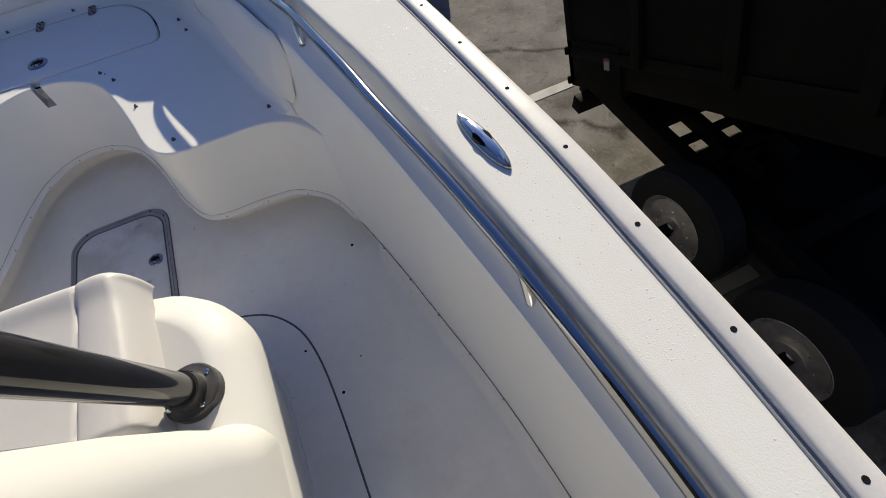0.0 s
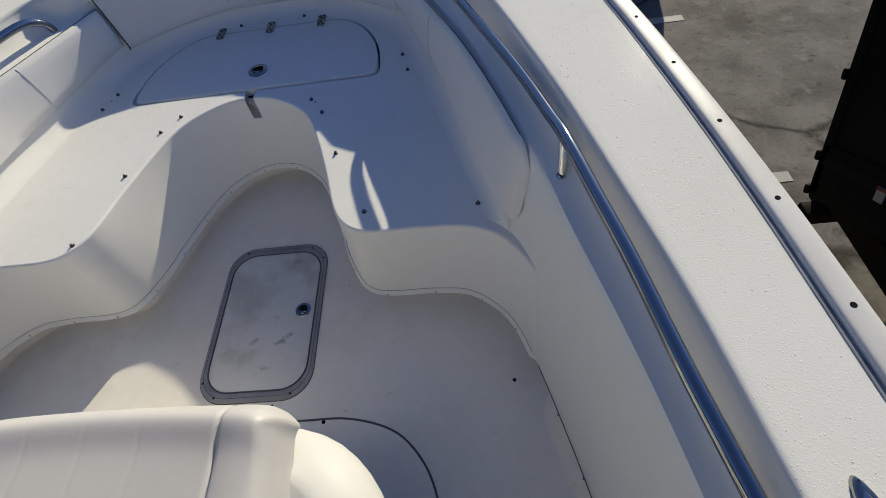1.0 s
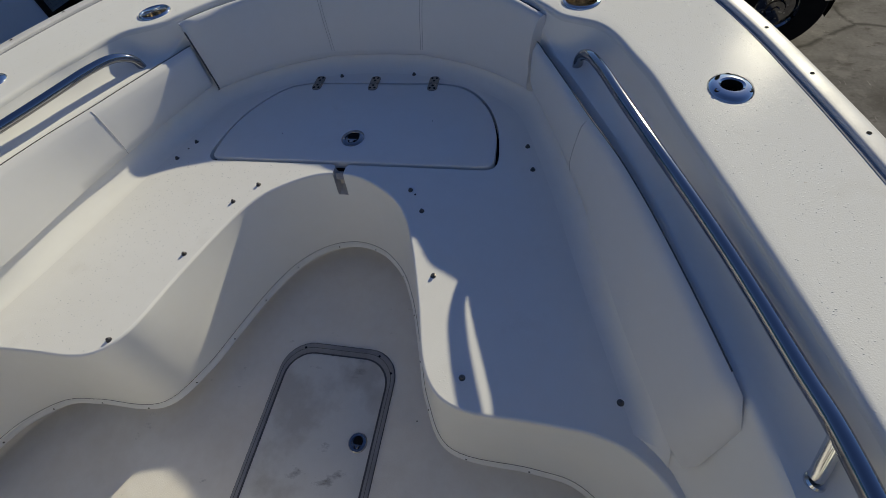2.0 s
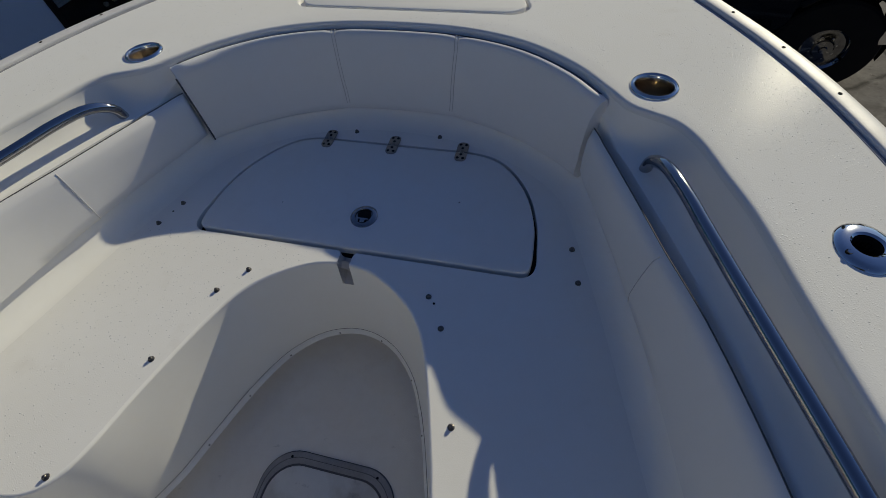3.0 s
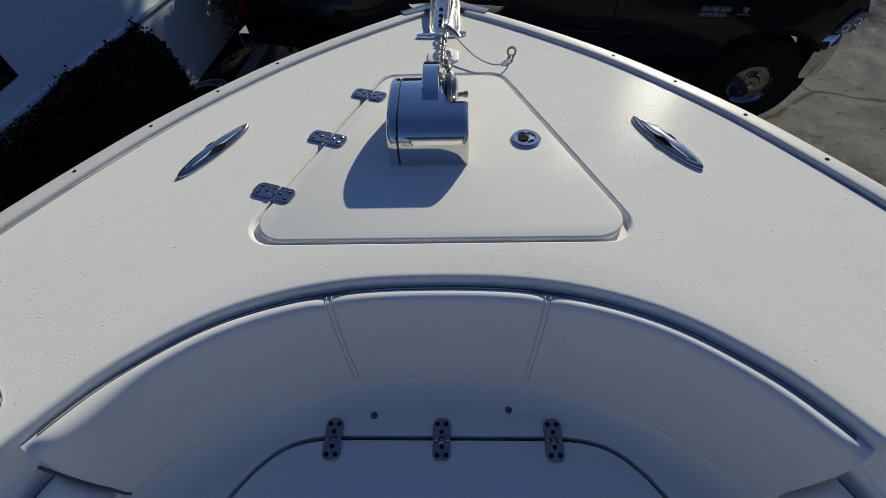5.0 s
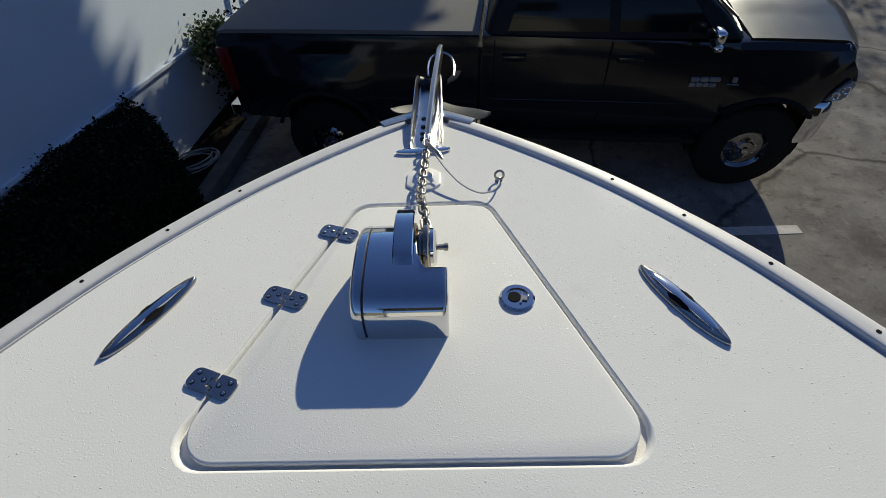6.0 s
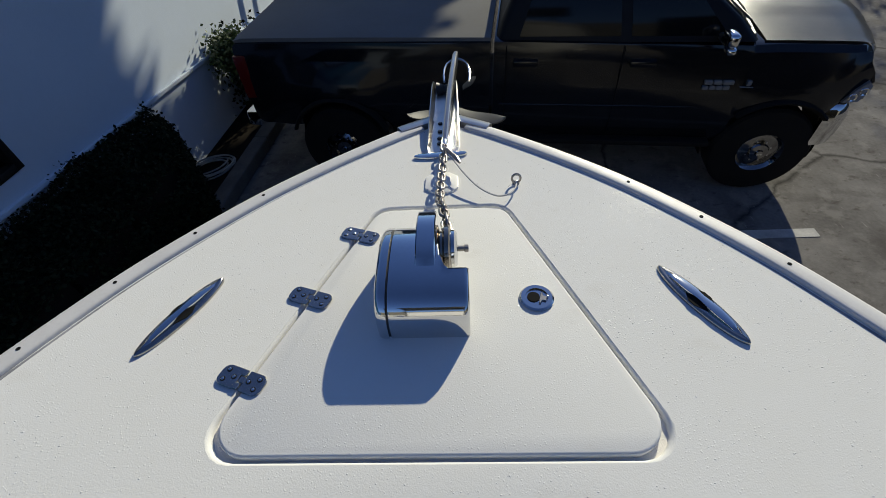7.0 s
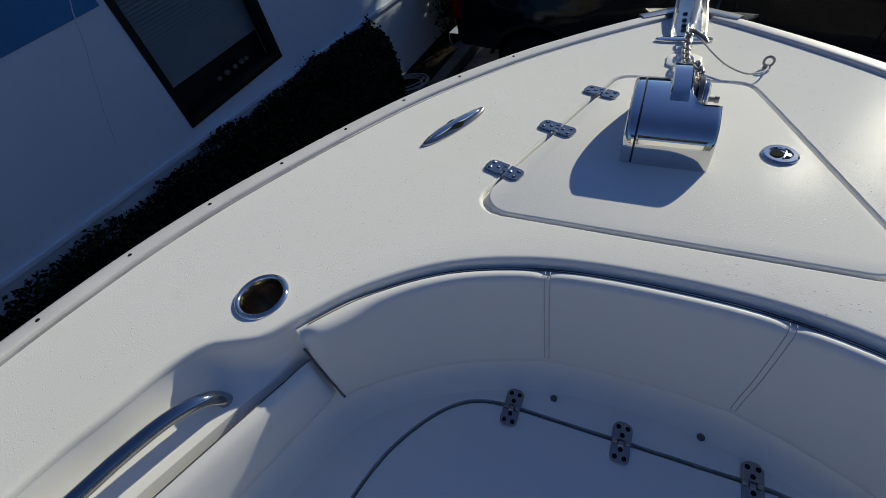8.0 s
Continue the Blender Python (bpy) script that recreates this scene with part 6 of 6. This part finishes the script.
for y0, y1 in ((0.42, 0.98), (1.02, 1.55)):
    part("wiper", tube([(4.34, y0, 1.375), (4.30, (y0 + y1) / 2, 1.395), (4.255, y1, 1.415)], 0.009, 6), BLACK, cabin)
bm = tube([(4.345 - 0.10 * abs(y - 0.96) ** 2, y, 1.356) for y in np.linspace(0.15, 1.77, 12)], 0.020, 6)
part("wiper_cowl", bm, BLACK, cab)
for x0 in (2.40, 3.32):
    part("door_seam", tube([(x0, -0.002 - 0.012 * math.sin(math.pi * w), 0.58 + 0.76 * w) for w in np.linspace(0, 1, 6)], 0.004, 4), HOLE, cab)
    bm = bmesh.new()
    box(bm, (x0 + 0.06, -0.035, 1.185), (x0 + 0.26, 0.02, 1.235), 0.012)
    part("door_handle", bm, TRUCK, cab, "black door handle")
part("body_crease", tube([(x, -0.012, 0.845) for x in np.linspace(2.36, 4.25, 10)], 0.006, 6), TRUCK, cab)
bm = bmesh.new()
box(bm, (2.36, -0.07, 0.485), (4.20, 0.03, 0.535), 0.015)
part("running_board", bm, TYRE, cab, "black running board")
# badge as plain bars
for x0, x1, z0, z1 in ((3.985, 4.045, 1.046, 1.076), (4.055, 4.115, 1.046, 1.076), (4.125, 4.205, 1.046, 1.076), (3.980, 4.025, 1.002, 1.034), (4.032, 4.078, 1.002, 1.034), (4.085, 4.130, 1.002, 1.034), (4.137, 4.185, 1.002, 1.034), (4.30, 4.335, 1.040, 1.078), (4.26, 4.36, 1.022, 1.028)):
    bm = bmesh.new()
    box(bm, (x0, -0.03, z0), (x1, 0.0, z1), 0.003, 1)
    part("badge_bar", bm, BADGE, cab, "dull silver badge")
mirror = bmesh.new()
box(mirror, (3.965, -0.21, 1.405), (4.045, -0.07, 1.50), 0.028, 3)
box(mirror, (3.985, -0.20, 1.345), (4.055, -0.09, 1.40), 0.024, 3)
mir = part("door_mirror", mirror, CHROME, truck, "chrome capped towing mirror")
bm = bmesh.new()
box(bm, (3.99, -0.08, 1.37), (4.04, 0.08, 1.42), 0.012)
part("mirror_arm", bm, BLACK, mir)
bm = bmesh.new()
box(bm, (3.955, -0.195, 1.42), (3.967, -0.085, 1.49), 0.004)
part("mirror_glass", bm, GLASS, mir)
plan = spline([(5.00, -0.02), (5.08, -0.035), (5.16, 0.0), (5.225, 0.13), (5.31, 0.52), (5.34, 0.96)], 24)
plan = np.vstack([plan, [(x, WID - y) for x, y in plan[-2::-1]]])
rows = []
for k, (x, y) in enumerate(plan):
    n = normals2d(plan)[k]
    e = min(k, len(plan) - 1 - k)
    lift = -0.04 * math.exp(-e / 3)
    rows.append([(x - n[0] * o, y - n[1] * o, z + (lift if z < 0.6 else 0)) for o, z in ((0.06, 0.53), (0.005, 0.535), (-0.008, 0.62), (-0.012, 0.72), (-0.012, 0.78), (0.012, 0.86), (0.03, 0.88), (0.08, 0.885))])
part("front_bumper", loft(rows, closed_across=True, caps=True), CHROME, truck, "chrome front bumper")
rows = []
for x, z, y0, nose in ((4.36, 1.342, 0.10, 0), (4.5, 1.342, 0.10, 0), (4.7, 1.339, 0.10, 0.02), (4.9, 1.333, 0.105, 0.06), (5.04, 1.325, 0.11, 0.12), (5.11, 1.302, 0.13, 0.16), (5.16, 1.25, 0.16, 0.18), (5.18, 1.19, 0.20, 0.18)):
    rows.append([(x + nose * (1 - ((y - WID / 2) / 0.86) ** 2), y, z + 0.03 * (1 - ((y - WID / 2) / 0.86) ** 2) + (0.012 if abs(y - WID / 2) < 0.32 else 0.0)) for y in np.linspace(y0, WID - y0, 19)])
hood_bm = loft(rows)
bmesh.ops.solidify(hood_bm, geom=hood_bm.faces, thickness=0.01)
part("hood", hood_bm, HOOD, truck, "dusty hood panel painted paler for the sun on it", smooth=40)
for y0, y1 in ((-0.028, 0.26), (WID - 0.26, WID + 0.028)):
    rows = [[(x + dx, y, z) for x, z in ((5.055, 0.905), (5.165, 0.915), (5.20, 0.99), (5.20, 1.05), (5.165, 1.075), (5.10, 1.005))] for y, dx in ((y0, 0.0), (y0 * 0.7 + y1 * 0.3, 0.02), (y1, 0.05))]
    light = part("headlight", loft(rows, closed_across=True, caps=True), LAMP, truck, "clear headlight", smooth=20)
    for x, z in ((5.11, 0.95), (5.165, 1.0)):
        part("reflector", lathe([(0.034, 0.0), (0.030, -0.006), (0.012, 0.004), (0.0001, 0.004)], 14, None, "y", (x, y0 if y0 < 1 else y1, z)), CHROME, light)
bm = bmesh.new()
box(bm, (5.15, 0.38, 0.88), (5.32, WID - 0.38, 1.16), 0.05, 3)
part("grille", bm, CHROME, truck, "chrome grille")
for y0, y1 in ((-0.012, 0.10), (WID - 0.10, WID + 0.012)):
    bm = bmesh.new()
    box(bm, (-0.02, y0, 0.86), (0.09, y1, 1.26), 0.015, 2)
    part("tail_light", bm, RED, truck, "red tail light")
bm = bmesh.new()
box(bm, (-0.16, 0.06, 0.52), (0.0, WID - 0.06, 0.68), 0.03, 2)
part("rear_bumper", bm, CHROME, truck, "chrome rear step bumper")
bm = bmesh.new()
box(bm, (0.1, 0.35, 0.42), (5.0, WID - 0.35, 0.62), 0.02)
part("chassis", bm, BLACK, truck)
for hub in (HUB_F, HUB_R):
    for y0, y1 in ((0.06, 0.44), (WID - 0.44, WID - 0.06)):
        rows = [[(hub + r * math.cos(a), y, AXLE + 0.02 + r * math.sin(a)) for a in np.linspace(-0.25, math.pi + 0.25, 22)] for y, r in ((y0, 0.466), (y1, 0.466))]
        liner_bm = loft(rows)
        bmesh.ops.solidify(liner_bm, geom=liner_bm.faces, thickness=0.006)
        part("arch_liner", liner_bm, TYRE, truck)


def wheel(parent, at, out, radius, width, rim_mat, name="wheel", rim_r=0.235, dish=1.0):
    """A wheel whose outer face looks along out (+1 or -1 on the axle axis, local y)."""
    w = part(name, lathe([(rim_r, -width / 2), (radius * 0.82, -width / 2), (radius * 0.95, -width * 0.46), (radius, -width * 0.36), (radius, width * 0.36), (radius * 0.95, width * 0.46), (radius * 0.82, width / 2), (rim_r, width / 2)], 40, None, "y"),
             TYRE, parent, "black tyre on a metal rim")
    f = width / 2 * out
    part("rim", lathe([(rim_r * 1.02, f * 0.96), (rim_r, f * 1.02), (rim_r * 0.93, f * (1 - 0.2 * dish)), (rim_r * 0.85, f * (1 - 0.65 * dish)), (rim_r * 0.62, f * (1 - 0.58 * dish)), (rim_r * 0.45, f * (1 - 0.38 * dish)), (rim_r * 0.40, f * 0.95), (rim_r * 0.18, f * 1.0), (rim_r * 0.14, f * 1.12), (0.0001, f * 1.13)], 40, None, "y"), rim_mat, w)
    for k in range(8):
        a = k * math.pi / 4 + 0.2
        part("vent_hole", lathe([(rim_r * 0.12, f * 0.0), (rim_r * 0.12, f * 0.05), (0.0001, f * 0.06)], 8, None, "y", (rim_r * 0.74 * math.cos(a), f * 0.42, rim_r * 0.74 * math.sin(a))), HOLE, w)
        a += 0.19
        part("lug_nut", lathe([(rim_r * 0.05, f * 0.55), (rim_r * 0.05, f * 0.80), (0.0001, f * 0.82)], 6, None, "y", (rim_r * 0.53 * math.cos(a), 0, rim_r * 0.53 * math.sin(a))), CHROME, w)
    w.matrix_basis = Matrix.Translation(at)
    return w


for hub, y in ((HUB_F, 0.10), (HUB_R, -0.02)):
    front_axle = hub == HUB_F
    wheel(truck, (hub, y, AXLE), -1, 0.41, 0.25, RIM, rim_r=0.184, dish=0.45 if front_axle else 1.25)
    wheel(truck, (hub, WID - y, AXLE), 1, 0.41, 0.25, RIM, rim_r=0.192, dish=0.45 if front_axle else 1.25)
truck.matrix_basis = pose(-1.95, 3.97, 0, 0, 0, -6.84)

# ---- dump trailer with its bed raised ----
dump = thing("dump_trailer", "black dump trailer with its bed tipped up", "trailer")
TX0, TX1 = 2.60, 4.50
TILT = Matrix.Translation((0, -0.13, 0.69)) @ Matrix(((1, 0, 0, 0), (0, -0.906, 0.423, 0), (0, 0.423, 0.906, 0), (0, 0, 0, 1)))   # local y along the bed, z up from its floor


def dump_box(lo, hi, name, mat=TRAILER, parent=None, tilt=True, bevel=0.006, label=""):
    bm = bmesh.new()
    box(bm, lo, hi, bevel)
    if tilt:
        bm.transform(TILT)
    return part(name, bm, mat, parent or dump, label)


dump_box((TX0, 0.0, 0.19), (TX1, 3.6, 0.25), "bed_floor")
for x0, x1 in ((TX0 - 0.01, TX0 + 0.10), (TX1 - 0.10, TX1)):
    dump_box((x0, -0.03, -0.01), (x1, 0.50, 0.30), "corner_post")
side_ob = dump_box((TX0, 0.02, 0.20), (TX0 + 0.05, 3.6, 1.05), "side_panel")
dump_box((TX1 - 0.05, 0.02, 0.20), (TX1, 3.6, 1.05), "side_panel")
dump_box((TX0, 3.55, 0.20), (TX1, 3.62, 1.05), "front_panel")
dump_box((TX0 - 0.01, -0.04, 0.02), (TX1 + 0.01, 0.02, 1.06), "tailgate")
for v in (0.645, 1.25, 1.80, 2.35, 2.90, 3.4):
    dump_box((TX0 - 0.05, v, 0.20), (TX0, v + 0.07, 1.04), "rib", parent=side_ob)
dump_box((TX0 - 0.018, 0.0, 0.19), (TX0, 3.6, 0.26), "bottom_rail", parent=side_ob)
dump_box((TX0 - 0.06, -0.03, 1.0), (TX0 + 0.06, 3.62, 1.08), "top_rail", parent=side_ob)
for h in (0.0, 0.20, 0.62):
    dump_box((TX0 - 0.035, -0.052, h), (TX0 + 0.02, -0.02, h + 0.06), "gate_latch", bevel=0.015)
for a, b, mat, label in ((0.289, 0.379, TAPE_W, "white reflective tape"), (0.379, 0.479, TAPE_R, "red reflective tape"), (0.479, 0.599, TAPE_W, "white reflective tape"), (0.753, 0.909, TAPE_R, "red reflective tape"), (0.909, 1.06, TAPE_W, "white reflective tape"),
                         (1.45, 1.57, TAPE_W, "white reflective tape"), (1.57, 1.69, TAPE_R, "red reflective tape")):
    dump_box((TX0 - 0.004, a, 0.635), (TX0, b, 0.685), "reflective_tape", mat, side_ob, bevel=0.0, label=label)
dump_box((TX0 - 0.024, 0.37, 0.155), (TX0 - 0.018, 0.42, 0.225), "sticker", TAPE_W, side_ob, bevel=0.0, label="small white warning sticker")
dump_box((TX0 - 0.026, 0.37, 0.21), (TX0 - 0.023, 0.42, 0.225), "sticker_bar", TAPE_R, side_ob, bevel=0.0)
for x0 in (2.80, 4.15):
    dump_box((x0, -5.2, 0.50), (x0 + 0.10, 0.02, 0.66), "frame_rail", tilt=False)
for y in (-0.02, -0.62, -1.05, -1.75, -2.5, -3.2, -4.0, -4.8):
    dump_box((2.80, y - 0.05, 0.52), (4.25, y + 0.05, 0.62), "cross_member", tilt=False)
dump_box((2.73, -0.08, 0.31), (4.44, 0.02, 0.43), "rear_bumper", tilt=False)
# sills, plate and bars added to hide and divide the sunlit ground
for x0 in (TX0 + 0.01, TX1 - 0.08):
    dump_box((x0, 0.40, 0.04), (x0 + 0.07, 3.45, 0.20), "bed_sill")
dump_box((2.90, -0.66, 0.56), (4.16, -0.06, 0.60), "cover_plate", tilt=False)
for x0, x1 in ((3.11, 3.20), (3.38, 3.48)):
    dump_box((x0, -1.30, 0.54), (x1, -0.60, 0.62), "sub_rail", tilt=False)
for y0, y1 in ((-0.87, -0.83), (-1.065, -1.015), (-1.15, -1.125)):
    dump_box((2.90, y0, 0.52), (4.16, y1, 0.60), "cross_strap", tilt=False)
for x0 in (2.82, 4.17):
    dump_box((x0, 0.0, 0.40), (x0 + 0.08, 0.08, 0.60), "bumper_bracket", tilt=False)
for y in (-0.9, -3.0):
    dump_box((3.35, y - 0.04, 0.6), (3.45, y + 0.04, 0.62 + 0.44 * abs(y)), "lift_strut", tilt=False)
# tray, far fender and plate added to keep sun off the ground below
dump_box((2.85, -5.0, 0.47), (4.22, -0.95, 0.50), "shade_tray", tilt=False)
for x0, x1 in ((4.27, 4.66),):
    dump_box((x0, -2.72, 0.80), (x1, -0.80, 0.83), "shade_fender_top", tilt=False)
    dump_box((x0, -0.82, 0.50), (x1, -0.79, 0.82), "shade_fender_end", tilt=False)
    dump_box((x0, -2.73, 0.50), (x1, -2.70, 0.82), "shade_fender_end", tilt=False)
dump_box((4.25, -5.0, 0.15), (4.30, -0.30, 0.75), "shade_plate", tilt=False)
for y in (-1.30, -2.23):
    for x, out in ((2.685, -1), (4.50, 1)):
        w = wheel(dump, (0, 0, 0), -1, 0.385, 0.22, WHEEL, rim_r=0.235, dish=0.4)
        w.matrix_basis = pose(x, y, 0.385, 0, 0, -90 if out < 0 else 90)
    dump_box((2.5, y - 0.035, 0.35), (4.55, y + 0.035, 0.42), "axle", tilt=False)

dump.matrix_basis = pose(0.03, -0.02, 0)

# ---- trailer under the boat ----
bt = thing("boat_trailer", "galvanised trailer carrying the boat", "trailer")


def bt_box(lo, hi, name, mat=TRAILER_GALV):
    bm = bmesh.new()
    box(bm, lo, hi, 0.01)
    return part(name, bm, mat, bt)


for s in (1, -1):
    bt_box((s * 0.55, -4.4, 0.42), (s * 0.63, 0.4, 0.54), "side_rail")
    bt_box((s * 0.34, -4.2, 0.78), (s * 0.48, -0.6, 0.90), "bunk", BARK)
    for y in (-3.9, -2.4, -0.9):
        bt_box((s * 0.38, y - 0.04, 0.40), (s * 0.46, y + 0.04, 0.80), "bunk_post")
    for y in (-3.7, -2.85):
        wheel(bt, (0, 0, 0), -1, 0.34, 0.20, WHEEL, rim_r=0.19).matrix_basis = pose(s * 0.88, y, 0.34, 0, 0, 90 * s)
for y in (-3.9, -2.4, -0.9, 0.3):
    bt_box((-0.62, y - 0.04, 0.38), (0.62, y + 0.04, 0.46), "cross_beam")
bt_box((-0.05, 0.3, 0.40), (0.05, 2.2, 0.50), "tongue")
bt_box((-0.03, 2.0, 0.0), (0.03, 2.06, 0.55), "jack")
